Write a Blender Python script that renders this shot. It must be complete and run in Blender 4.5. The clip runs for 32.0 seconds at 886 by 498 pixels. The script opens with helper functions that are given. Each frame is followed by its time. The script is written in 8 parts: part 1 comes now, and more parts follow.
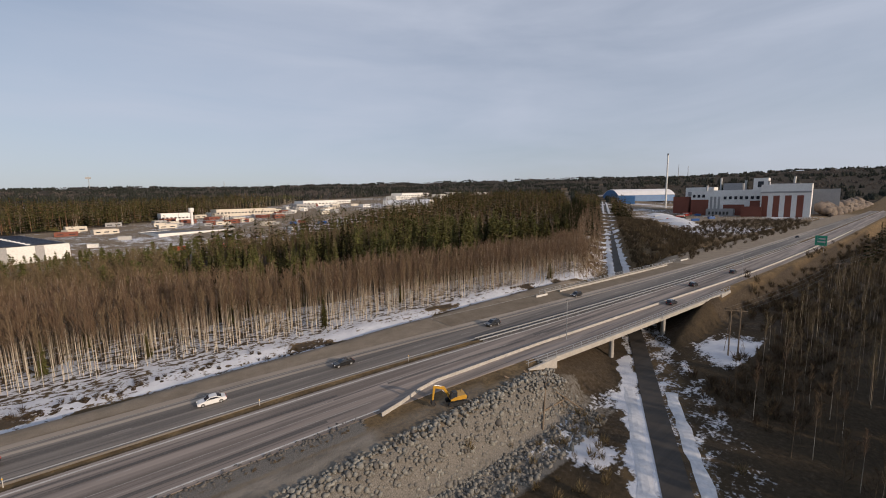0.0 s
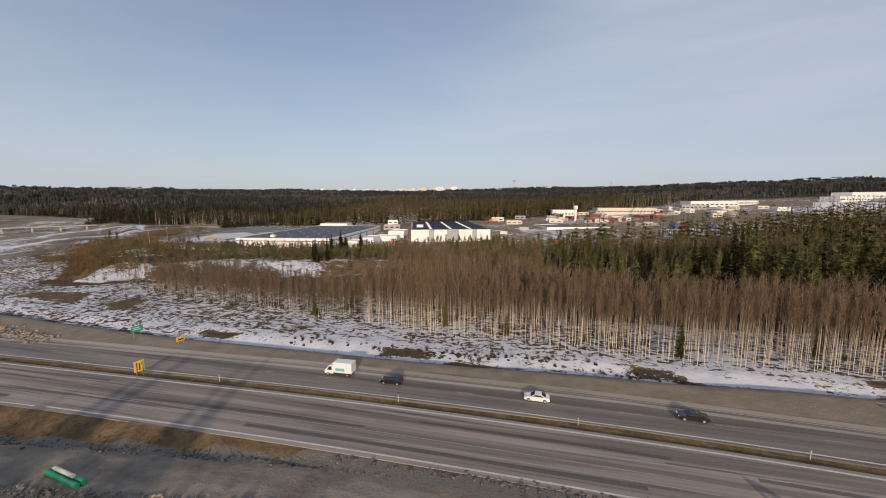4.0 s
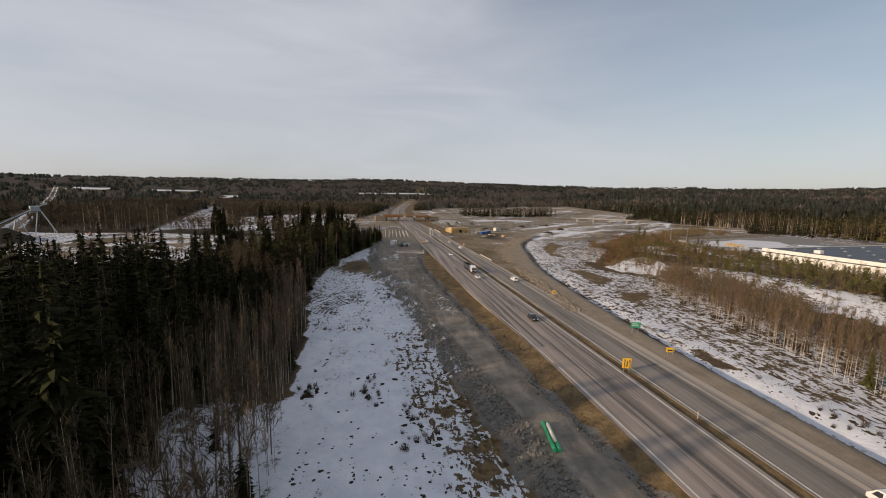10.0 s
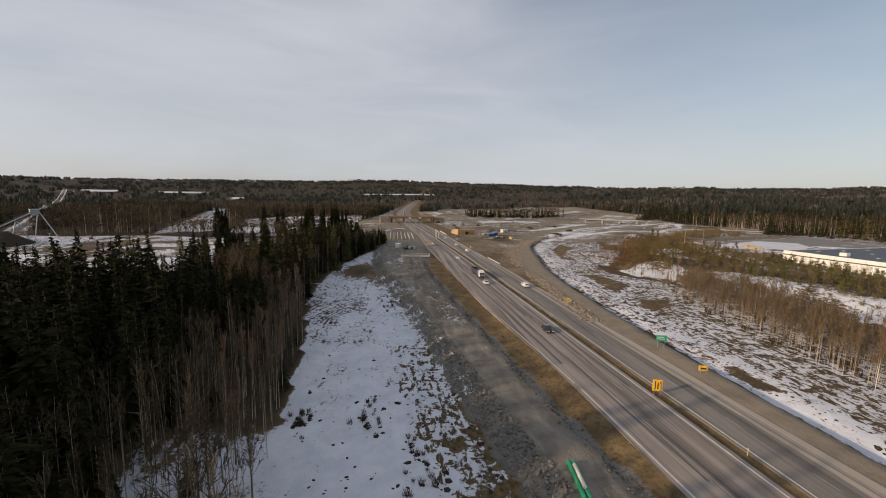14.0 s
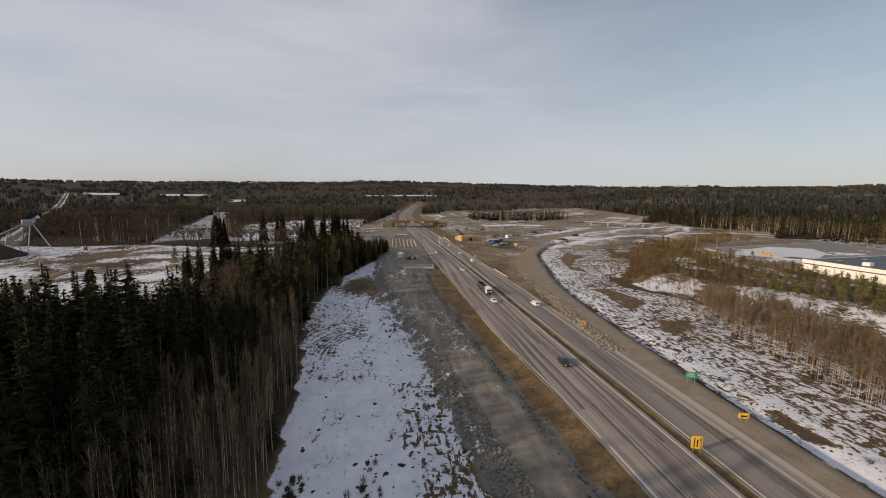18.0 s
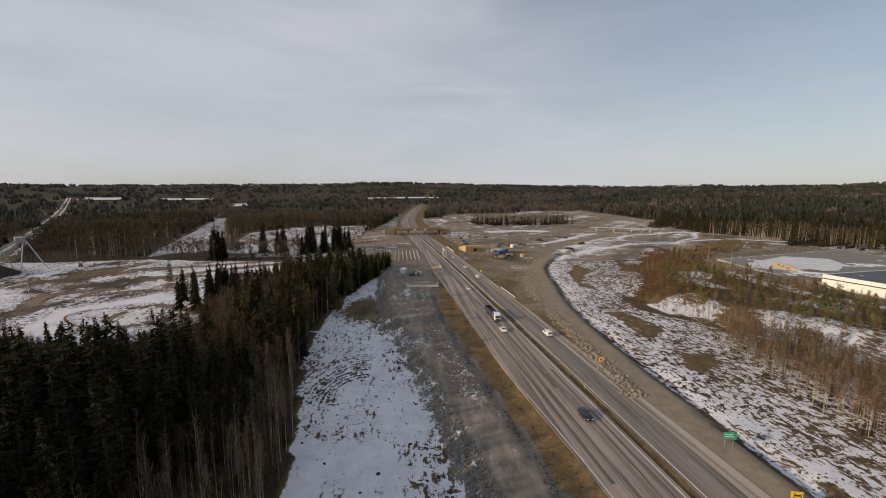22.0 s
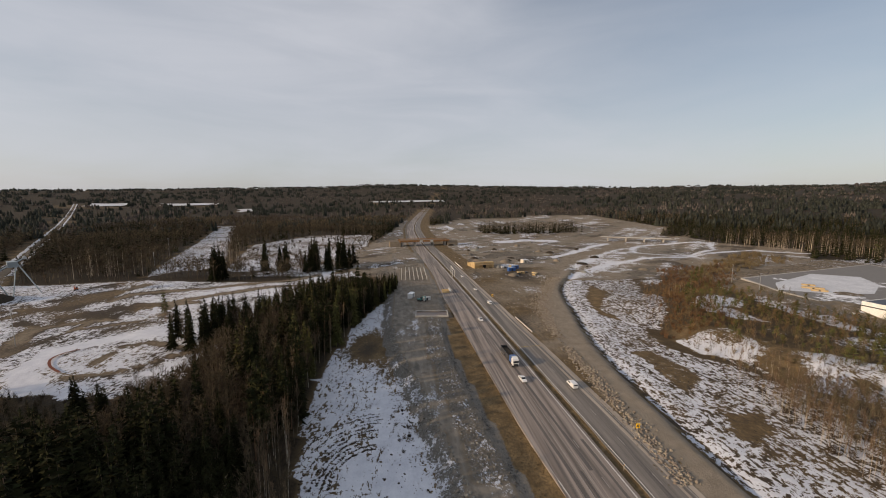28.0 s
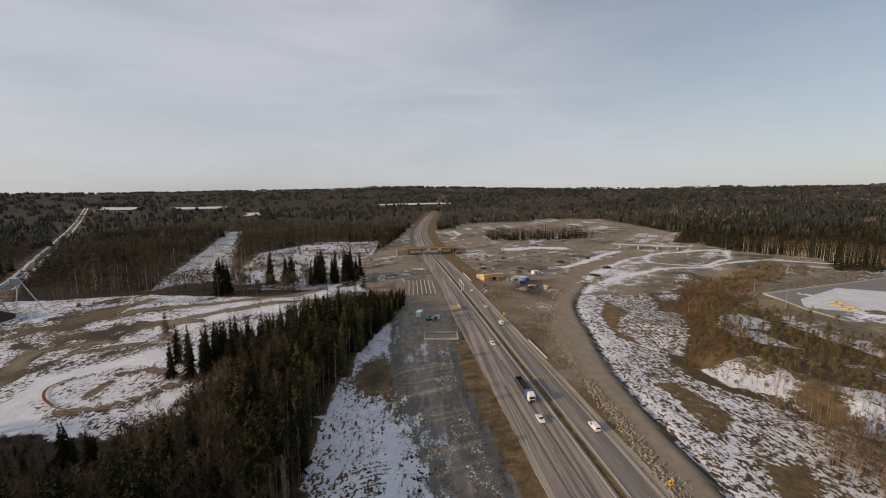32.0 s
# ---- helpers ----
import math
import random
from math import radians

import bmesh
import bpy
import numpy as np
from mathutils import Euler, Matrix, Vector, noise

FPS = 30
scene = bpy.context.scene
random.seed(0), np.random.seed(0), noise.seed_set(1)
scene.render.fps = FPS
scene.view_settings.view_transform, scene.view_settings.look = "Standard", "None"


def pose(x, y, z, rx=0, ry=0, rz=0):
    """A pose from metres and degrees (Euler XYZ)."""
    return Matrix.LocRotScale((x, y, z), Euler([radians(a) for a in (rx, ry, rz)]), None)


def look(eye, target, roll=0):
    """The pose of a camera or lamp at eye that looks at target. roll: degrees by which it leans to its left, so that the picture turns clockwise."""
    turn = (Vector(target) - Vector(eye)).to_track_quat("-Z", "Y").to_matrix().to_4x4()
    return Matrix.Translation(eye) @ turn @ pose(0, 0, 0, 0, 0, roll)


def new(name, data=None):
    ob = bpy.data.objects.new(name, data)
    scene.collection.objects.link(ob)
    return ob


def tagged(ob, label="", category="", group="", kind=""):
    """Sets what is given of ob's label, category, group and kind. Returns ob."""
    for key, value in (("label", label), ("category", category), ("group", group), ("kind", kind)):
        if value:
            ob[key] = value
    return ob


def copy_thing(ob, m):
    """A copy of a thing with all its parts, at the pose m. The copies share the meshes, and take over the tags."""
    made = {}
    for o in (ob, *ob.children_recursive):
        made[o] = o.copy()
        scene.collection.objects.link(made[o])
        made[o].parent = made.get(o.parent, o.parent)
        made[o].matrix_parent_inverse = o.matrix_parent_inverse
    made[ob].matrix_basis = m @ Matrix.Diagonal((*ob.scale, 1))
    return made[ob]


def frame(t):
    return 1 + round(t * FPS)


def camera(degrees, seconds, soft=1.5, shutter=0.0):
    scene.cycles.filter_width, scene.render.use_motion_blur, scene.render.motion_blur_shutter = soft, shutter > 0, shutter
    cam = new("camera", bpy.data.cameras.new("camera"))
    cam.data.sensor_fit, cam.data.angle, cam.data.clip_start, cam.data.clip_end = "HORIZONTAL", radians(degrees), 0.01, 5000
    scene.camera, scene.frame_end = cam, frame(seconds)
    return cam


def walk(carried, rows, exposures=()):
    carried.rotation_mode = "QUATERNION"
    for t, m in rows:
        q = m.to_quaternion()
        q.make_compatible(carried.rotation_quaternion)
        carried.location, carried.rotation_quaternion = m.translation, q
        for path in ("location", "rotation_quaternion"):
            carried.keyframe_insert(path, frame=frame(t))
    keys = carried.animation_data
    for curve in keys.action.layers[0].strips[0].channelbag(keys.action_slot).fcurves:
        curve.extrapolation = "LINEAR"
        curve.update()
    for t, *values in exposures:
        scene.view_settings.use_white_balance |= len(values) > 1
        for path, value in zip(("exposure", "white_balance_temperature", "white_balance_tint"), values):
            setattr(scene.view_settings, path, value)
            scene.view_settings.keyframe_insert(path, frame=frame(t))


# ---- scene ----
from math import cos, pi, sin

cam = camera(97.4, 32.0, 1.0)
UNIT = 1.2                      # metres to one unit of the plan below
METRES, EYE, TILT, LEAN, TURN = 70.0 * UNIT, 32.0 * UNIT, 0.0, 0.0, -6.2
ROWS = [
    (0.0, -0.0764, -0.0848, -0.0285, -32.14, -7.38, 1.16),
    (0.5, -0.0665, -0.0691, -0.0302, -24.60, -7.16, 1.04),
    (1.0, -0.0558, -0.0534, -0.0318, -18.07, -7.01, 0.65),
    (1.5, -0.0446, -0.0380, -0.0331, -11.42, -7.01, 0.41),
    (2.0, -0.0336, -0.0234, -0.0340, -5.41, -6.91, 0.18),
    (2.5, -0.0233, -0.0099, -0.0345, 1.12, -6.86, 0.15),
    (3.0, -0.0138, 0.0042, -0.0336, 7.50, -6.84, 0.14),
    (3.5, -0.0047, 0.0184, -0.0309, 13.64, -6.82, 0.06),
    (5.5, -0.0023, 0.0651, -0.0182, 39.74, -7.16, 0.21),
    (6.0, -0.008, 0.0739, -0.0168, 45.91, -7.16, -0.03),
    (6.5, -0.0104, 0.0842, -0.0143, 52.48, -7.26, -0.23),
    (7.0, -0.0164, 0.0917, -0.0128, 58.79, -7.32, -0.47),
    (7.5, -0.0232, 0.0985, -0.0111, 65.35, -7.41, -0.69),
    (8.0, -0.032, 0.1052, -0.0103, 72.09, -7.5, -0.86),
    (8.5, -0.0401, 0.1093, -0.0084, 78.05, -7.62, -1.11),
    (9.0, -0.0496, 0.1136, -0.0066, 82.55, -7.74, -1.25),
    (9.5, -0.0607, 0.1178, -0.0059, 86.1, -7.82, -1.33),
    (10.0, -0.074, 0.118, -0.0059, 88.2, -7.86, -1.46),
    (10.5, -0.0865, 0.12, -0.005, 88.51, -7.87, -1.45),
    (11.0, -0.0998, 0.1205, -0.0054, 88.67, -7.85, -1.45),
    (11.5, -0.1129, 0.1201, -0.0056, 88.78, -7.86, -1.46),
    (12.0, -0.1262, 0.1194, -0.0052, 88.82, -7.84, -1.43),
    (12.5, -0.1395, 0.1189, -0.0043, 88.87, -7.84, -1.38),
    (13.0, -0.1531, 0.1181, -0.0041, 88.92, -7.81, -1.33),
    (13.5, -0.167, 0.1168, -0.0035, 88.96, -7.8, -1.27),
    (14.0, -0.1804, 0.1156, -0.002, 89.0, -7.78, -1.23),
    (14.5, -0.1946, 0.1144, 0.0013, 89.07, -7.75, -1.17),
    (16.5, -0.2532, 0.1091, 0.0318, 89.26, -7.83, -1.04),
    (17.0, -0.269, 0.1069, 0.042, 89.23, -7.81, -0.97),
    (17.5, -0.2846, 0.1048, 0.0534, 89.27, -7.83, -0.91),
    (18.0, -0.2998, 0.1026, 0.0658, 89.28, -7.83, -0.86),
    (18.5, -0.3154, 0.1006, 0.0791, 89.31, -7.84, -0.79),
    (19.0, -0.331, 0.0985, 0.0924, 89.34, -7.83, -0.75),
    (19.5, -0.3465, 0.0963, 0.1065, 89.36, -7.85, -0.69),
    (20.0, -0.362, 0.0942, 0.1203, 89.4, -7.85, -0.64),
    (20.5, -0.3773, 0.0917, 0.1338, 89.43, -7.84, -0.58),
    (21.0, -0.3925, 0.0892, 0.1472, 89.45, -7.83, -0.53),
    (21.5, -0.4078, 0.0871, 0.1597, 89.49, -7.83, -0.47),
    (22.0, -0.4225, 0.0844, 0.1728, 89.54, -7.83, -0.45),
    (22.5, -0.4378, 0.0816, 0.1847, 89.61, -7.82, -0.44),
    (23.0, -0.4527, 0.0789, 0.1971, 89.65, -7.82, -0.4),
    (23.5, -0.4672, 0.0767, 0.2096, 89.7, -7.81, -0.33),
    (24.0, -0.4828, 0.0741, 0.2228, 89.75, -7.83, -0.29),
    (24.5, -0.4978, 0.0709, 0.2356, 89.85, -7.86, -0.28),
    (25.0, -0.5129, 0.0682, 0.2494, 90.01, -7.85, -0.25),
    (25.5, -0.5285, 0.0651, 0.2631, 90.09, -7.88, -0.22),
    (27.5, -0.5933, 0.0524, 0.3103, 90.2, -7.73, -0.14),
    (28.0, -0.6087, 0.05, 0.3233, 90.21, -7.72, -0.1),
    (28.5, -0.6239, 0.0483, 0.3357, 90.23, -7.71, -0.04),
    (29.0, -0.6389, 0.0469, 0.3485, 90.27, -7.72, 0.01),
    (29.5, -0.6545, 0.044, 0.3611, 90.29, -7.74, 0.01),
    (30.0, -0.6699, 0.0422, 0.3735, 90.31, -7.72, 0.03),
    (30.5, -0.6853, 0.04, 0.3864, 90.36, -7.71, 0.07),
    (31.0, -0.7004, 0.0369, 0.3997, 90.63, -7.7, 0.07),
    (31.5, -0.7149, 0.0332, 0.4124, 90.97, -7.65, 0.06),
    (32.0, -0.7296, 0.0298, 0.4261, 91.17, -7.61, 0.09),
]
walk(cam, [(t, pose(0, 0, EYE, TILT, LEAN, TURN) @ pose(METRES * x, METRES * y, METRES * z, 90 + pitch, roll, yaw)) for t, x, y, z, yaw, pitch, roll in ROWS],
     [(0.0, -0.10, 6230, 12.5), (2.0, -0.08, 6260, 12.5), (5.5, 0.0, 6380, 12.5), (9.5, 0.03, 6860, 12), (14.0, 0.05, 6860, 12), (18.0, 0.0, 6860, 12), (32.0, 0.0, 6860, 12)])

# ---- world, sun, exposure ----
SUN_AZ, SUN_EL = radians(-74.0), radians(15.5)      # towards the sun, from +x
to_sun = Vector((cos(SUN_EL) * cos(SUN_AZ), cos(SUN_EL) * sin(SUN_AZ), sin(SUN_EL)))
world = bpy.data.worlds.new("world")
scene.world = world
world.use_nodes = True
wt = world.node_tree
wt.nodes.clear()
w_out = wt.nodes.new("ShaderNodeOutputWorld")
w_bg = wt.nodes.new("ShaderNodeBackground")
w_sky = wt.nodes.new("ShaderNodeTexSky")
w_sky.sky_type, w_sky.sun_disc = "NISHITA", False
w_sky.sun_elevation, w_sky.sun_rotation = SUN_EL, pi / 2 - SUN_AZ
w_sky.air_density, w_sky.dust_density, w_sky.ozone_density = 1.0, 1.2, 1.5
w_co = wt.nodes.new("ShaderNodeTexCoord")
w_map = wt.nodes.new("ShaderNodeMapping")
w_map.inputs["Scale"].default_value = (1.0, 1.3, 5.5)
w_n = wt.nodes.new("ShaderNodeTexNoise")
w_n.inputs["Scale"].default_value, w_n.inputs["Detail"].default_value = 1.7, 5.0
w_n.inputs["Roughness"].default_value, w_n.inputs["Distortion"].default_value = 0.55, 0.5
w_r = wt.nodes.new("ShaderNodeValToRGB")
w_r.color_ramp.elements[0].position, w_r.color_ramp.elements[1].position = 0.25, 0.75
w_r.color_ramp.elements[0].color, w_r.color_ramp.elements[1].color = (0.55, 0.55, 0.55, 1), (0.88, 0.88, 0.88, 1)
w_mix = wt.nodes.new("ShaderNodeMix")
w_mix.data_type = "RGBA"
w_mix.inputs["B"].default_value = (5.75, 6.15, 6.95, 1)
wt.links.new(w_co.outputs["Generated"], w_map.inputs["Vector"])
wt.links.new(w_map.outputs["Vector"], w_n.inputs["Vector"])
wt.links.new(w_n.outputs["Fac"], w_r.inputs["Fac"])
# the cloud sheet thins out on the side away from the sun
w_dot = wt.nodes.new("ShaderNodeVectorMath")
w_dot.operation = "DOT_PRODUCT"
w_dot.inputs[1].default_value = (cos(radians(126)) * cos(radians(44)), sin(radians(126)) * cos(radians(44)), sin(radians(44)))
w_thin = wt.nodes.new("ShaderNodeMapRange")
w_thin.interpolation_type = "SMOOTHSTEP"
for key, v in (("From Min", 0.68), ("From Max", 1.0), ("To Min", 1.0), ("To Max", 0.30)):
    w_thin.inputs[key].default_value = v
w_fac = wt.nodes.new("ShaderNodeMath")
w_fac.operation = "MULTIPLY"
wt.links.new(w_co.outputs["Generated"], w_dot.inputs[0])
wt.links.new(w_dot.outputs["Value"], w_thin.inputs["Value"])
wt.links.new(w_thin.outputs["Result"], w_fac.inputs[0])
wt.links.new(w_r.outputs["Color"], w_fac.inputs[1])
wt.links.new(w_fac.outputs["Value"], w_mix.inputs["Factor"])
wt.links.new(w_sky.outputs["Color"], w_mix.inputs["A"])
wt.links.new(w_mix.outputs["Result"], w_bg.inputs["Color"])
wt.links.new(w_bg.outputs["Background"], w_out.inputs["Surface"])
w_bg.inputs["Strength"].default_value = 0.10
sun_data = bpy.data.lights.new("sun", "SUN")
sun_data.energy, sun_data.angle, sun_data.color = 4.1, radians(1.0), (1.0, 0.78, 0.55)
sun = new("sun", sun_data)
sun.matrix_world = look((0, 0, 300), Vector((0, 0, 300)) - to_sun)
scene.view_settings.exposure = 0.0


# ---- materials ----
def node_mat(name):
    m = bpy.data.materials.new(name)
    m.use_nodes = True
    nt = m.node_tree
    return m, nt, nt.nodes["Principled BSDF"]


def noise_fac(nt, scale, detail=4.0, source="Object", stretch=(1, 1, 1), rough=0.55):
    if source == "World":
        co = nt.nodes.new("ShaderNodeNewGeometry").outputs["Position"]
    else:
        co = nt.nodes.new("ShaderNodeTexCoord").outputs["Object"]
    mp = nt.nodes.new("ShaderNodeMapping")
    mp.inputs["Scale"].default_value = stretch
    nz = nt.nodes.new("ShaderNodeTexNoise")
    nz.inputs["Scale"].default_value, nz.inputs["Detail"].default_value = scale, detail
    nz.inputs["Roughness"].default_value = rough
    nt.links.new(co, mp.inputs["Vector"])
    nt.links.new(mp.outputs["Vector"], nz.inputs["Vector"])
    return nz.outputs["Fac"]


def ramp(nt, fac, lo, hi, a=(0, 0, 0), b=(1, 1, 1)):
    r = nt.nodes.new("ShaderNodeValToRGB")
    e = r.color_ramp.elements
    e[0].position, e[1].position = lo, hi
    e[0].color, e[1].color = (*a, 1), (*b, 1)
    nt.links.new(fac, r.inputs["Fac"])
    return r.outputs["Color"]


def mixc(nt, fac, a, b):
    mx = nt.nodes.new("ShaderNodeMix")
    mx.data_type = "RGBA"
    for key, v in (("Factor", fac), ("A", a), ("B", b)):
        if isinstance(v, (int, float)):
            mx.inputs[key].default_value = v
        elif isinstance(v, tuple):
            mx.inputs[key].default_value = (*v, 1)
        else:
            nt.links.new(v, mx.inputs[key])
    return mx.outputs["Result"]


def calc(nt, op, a, b=0.0, c=None):
    mth = nt.nodes.new("ShaderNodeMath")
    mth.operation = op
    for i, v in enumerate((a, b) if c is None else (a, b, c)):
        if isinstance(v, (int, float)):
            mth.inputs[i].default_value = v
        else:
            nt.links.new(v, mth.inputs[i])
    return mth.outputs[0]


def bump(nt, bsdf, fac, strength, distance):
    bp = nt.nodes.new("ShaderNodeBump")
    bp.inputs["Strength"].default_value, bp.inputs["Distance"].default_value = strength, distance
    nt.links.new(fac, bp.inputs["Height"])
    nt.links.new(bp.outputs["Normal"], bsdf.inputs["Normal"])


def worn(name, c1, c2, scale=1.0, rough=0.85, metal=0.0, relief=0.3, dist=0.02, source="Object", stretch=(1, 1, 1), spread=0.0, island=0.0):
    """A surface with grain at two scales, of two near colours."""
    m, nt, b = node_mat(name)
    f1 = noise_fac(nt, scale, 5, source, stretch)
    f2 = noise_fac(nt, scale * 9, 3, source, stretch)
    col = mixc(nt, ramp(nt, f1, 0.3, 0.7), c1, c2)
    dark = tuple(v * 0.72 for v in c1)
    col = mixc(nt, calc(nt, "MULTIPLY", ramp(nt, f2, 0.42, 0.72), 0.55), col, dark)
    for amount, node, socket in ((spread, "ShaderNodeObjectInfo", "Random"), (island, "ShaderNodeNewGeometry", "Random Per Island")):
        if amount:
            rnd = nt.nodes.new(node).outputs[socket]
            hs = nt.nodes.new("ShaderNodeHueSaturation")
            nt.links.new(col, hs.inputs["Color"])
            nt.links.new(calc(nt, "MULTIPLY_ADD", rnd, amount, 1.0 - amount / 2), hs.inputs["Value"])
            nt.links.new(calc(nt, "MULTIPLY_ADD", rnd, amount * 0.06, 0.5 - amount * 0.03), hs.inputs["Hue"])
            col = hs.outputs["Color"]
    nt.links.new(col, b.inputs["Base Color"])
    b.inputs["Roughness"].default_value, b.inputs["Metallic"].default_value = rough, metal
    if rough >= 0.9:
        b.inputs["Specular IOR Level"].default_value = 0.08
    if relief:
        bump(nt, b, f2, relief, dist)
    return m


def plain(name, c, rough=0.5, metal=0.0, coat=0.0):
    m, nt, b = node_mat(name)
    f = noise_fac(nt, 3.0, 4)
    nt.links.new(mixc(nt, calc(nt, "MULTIPLY", f, 0.35), c, tuple(v * 0.7 + 0.02 for v in c)), b.inputs["Base Color"])
    b.inputs["Roughness"].default_value, b.inputs["Metallic"].default_value = rough, metal
    b.inputs["Coat Weight"].default_value = coat
    return m


def attr(nt, name, alpha=False):
    a = nt.nodes.new("ShaderNodeAttribute")
    a.attribute_name = name
    s = nt.nodes.new("ShaderNodeSeparateColor")
    nt.links.new(a.outputs["Color"], s.inputs["Color"])
    if alpha:
        return s.outputs["Red"], s.outputs["Green"], s.outputs["Blue"], a.outputs["Alpha"]
    return s.outputs["Red"], s.outputs["Green"], s.outputs["Blue"]


def ground_material():
    m, nt, b = node_mat("ground_cover")
    snow, gravel, mud, furrow = attr(nt, "zone_a", True)
    rock, wood, track = attr(nt, "zone_b")
    big = noise_fac(nt, 0.035, 5, "World")
    mid = noise_fac(nt, 0.22, 6, "World", rough=0.62)
    fine = noise_fac(nt, 1.3, 5, "World", rough=0.65)
    grain = noise_fac(nt, 6.0, 3, "World")
    rows = noise_fac(nt, 0.30, 4, "World", (0.42, 1.3, 1), 0.55)
    grass = mixc(nt, ramp(nt, mid, 0.35, 0.65), (0.098, 0.068, 0.036), (0.200, 0.140, 0.073))
    grass = mixc(nt, calc(nt, "MULTIPLY", ramp(nt, fine, 0.45, 0.65), 0.6), grass, (0.055, 0.042, 0.026))
    woodc = mixc(nt, ramp(nt, fine, 0.35, 0.65), (0.020, 0.017, 0.011), (0.055, 0.040, 0.025))
    col = mixc(nt, wood, grass, woodc)
    grav = mixc(nt, ramp(nt, mid, 0.3, 0.7), (0.205, 0.168, 0.127), (0.315, 0.262, 0.20))
    grav = mixc(nt, calc(nt, "MULTIPLY", ramp(nt, grain, 0.45, 0.7), 0.5), grav, (0.11, 0.098, 0.082))
    col = mixc(nt, calc(nt, "SMOOTH_MIN", calc(nt, "MULTIPLY", gravel, calc(nt, "MULTIPLY_ADD", fine, 1.2, 0.5)), 1.0, 0.1), col, grav)
    mudc = mixc(nt, ramp(nt, fine, 0.3, 0.7), (0.022, 0.019, 0.016), (0.085, 0.066, 0.048))
    col = mixc(nt, ramp(nt, calc(nt, "ADD", mud, calc(nt, "MULTIPLY_ADD", fine, 0.9, -0.45)), 0.35, 0.6), col, mudc)
    rockc = mixc(nt, ramp(nt, grain, 0.3, 0.7), (0.088, 0.082, 0.073), (0.225, 0.208, 0.184))
    col = mixc(nt, ramp(nt, calc(nt, "ADD", rock, calc(nt, "MULTIPLY_ADD", fine, 0.8, -0.4)), 0.3, 0.55), col, rockc)
    trk = mixc(nt, ramp(nt, rows, 0.35, 0.65), (0.163, 0.144, 0.119), (0.262, 0.232, 0.193))
    trk = mixc(nt, calc(nt, "MULTIPLY", ramp(nt, mid, 0.5, 0.62), 0.5), trk, (0.085, 0.08, 0.075))
    col = mixc(nt, track, col, trk)
    patch = calc(nt, "ADD", calc(nt, "MULTIPLY", mid, 0.30), calc(nt, "ADD", calc(nt, "MULTIPLY", fine, 0.38), calc(nt, "MULTIPLY", rows, 0.32)))
    dash = noise_fac(nt, 0.85, 4, "World", (0.48, 1.15, 1), 0.62)
    dash2 = noise_fac(nt, 0.75, 4, "World", (1.0, 0.55, 1), 0.62)
    ridge = calc(nt, "MAXIMUM", ramp(nt, dash, 0.50, 0.62), ramp(nt, dash2, 0.54, 0.66))
    ridge = calc(nt, "MULTIPLY", ridge, calc(nt, "MULTIPLY_ADD", ramp(nt, noise_fac(nt, 0.11, 3, "World"), 0.38, 0.58), 0.85, 0.5))
    col = mixc(nt, calc(nt, "MULTIPLY", calc(nt, "MULTIPLY", ridge, furrow), 0.75), col, mudc)
    level = calc(nt, "ADD", snow, calc(nt, "MULTIPLY_ADD", patch, 2.6, -1.3))
    level = calc(nt, "SUBTRACT", level, calc(nt, "MULTIPLY", ridge, furrow))
    level = calc(nt, "ADD", level, calc(nt, "MULTIPLY_ADD", big, 0.8, -0.4))
    cover = ramp(nt, level, 0.44, 0.58)
    snowc = mixc(nt, ramp(nt, mid, 0.3, 0.7), (0.51, 0.53, 0.59), (0.67, 0.685, 0.725))
    snowc = mixc(nt, calc(nt, "MULTIPLY", ramp(nt, fine, 0.55, 0.75), 0.25), snowc, (0.34, 0.335, 0.33))
    col = mixc(nt, cover, col, snowc)
    nt.links.new(col, b.inputs["Base Color"])
    b.inputs["Roughness"].default_value = 0.92
    b.inputs["Specular IOR Level"].default_value = 0.15
    hgt = calc(nt, "ADD", fine, calc(nt, "ADD", calc(nt, "MULTIPLY", grain, 0.35), calc(nt, "MULTIPLY", cover, 0.7)))
    bump(nt, b, hgt, 0.6, 0.35)
    return m


def asphalt(name, c1, c2, streak, speck=1.0):
    m, nt, b = node_mat(name)
    lane = noise_fac(nt, 1.0, 3, "World", (0.008, 0.42, 1))
    lane2 = noise_fac(nt, 1.0, 4, "World", (0.02, 1.15, 1))
    patch = noise_fac(nt, 0.09, 4, "World", (0.5, 2.5, 1))
    grain = noise_fac(nt, 5.0, 3, "World")
    col = mixc(nt, ramp(nt, lane, 0.38, 0.62), c1, c2)
    col = mixc(nt, calc(nt, "MULTIPLY", ramp(nt, lane2, 0.54, 0.70), streak), col, (0.055, 0.050, 0.049))
    col = mixc(nt, calc(nt, "MULTIPLY", ramp(nt, patch, 0.55, 0.62), 0.22), col, (0.06, 0.056, 0.055))
    col = mixc(nt, calc(nt, "MULTIPLY", ramp(nt, grain, 0.5, 0.8), 0.3), col, (0.3 * speck, 0.28 * speck, 0.26 * speck))
    nt.links.new(col, b.inputs["Base Color"])
    b.inputs["Roughness"].default_value = 0.8
    bump(nt, b, grain, 0.25, 0.02)
    return m


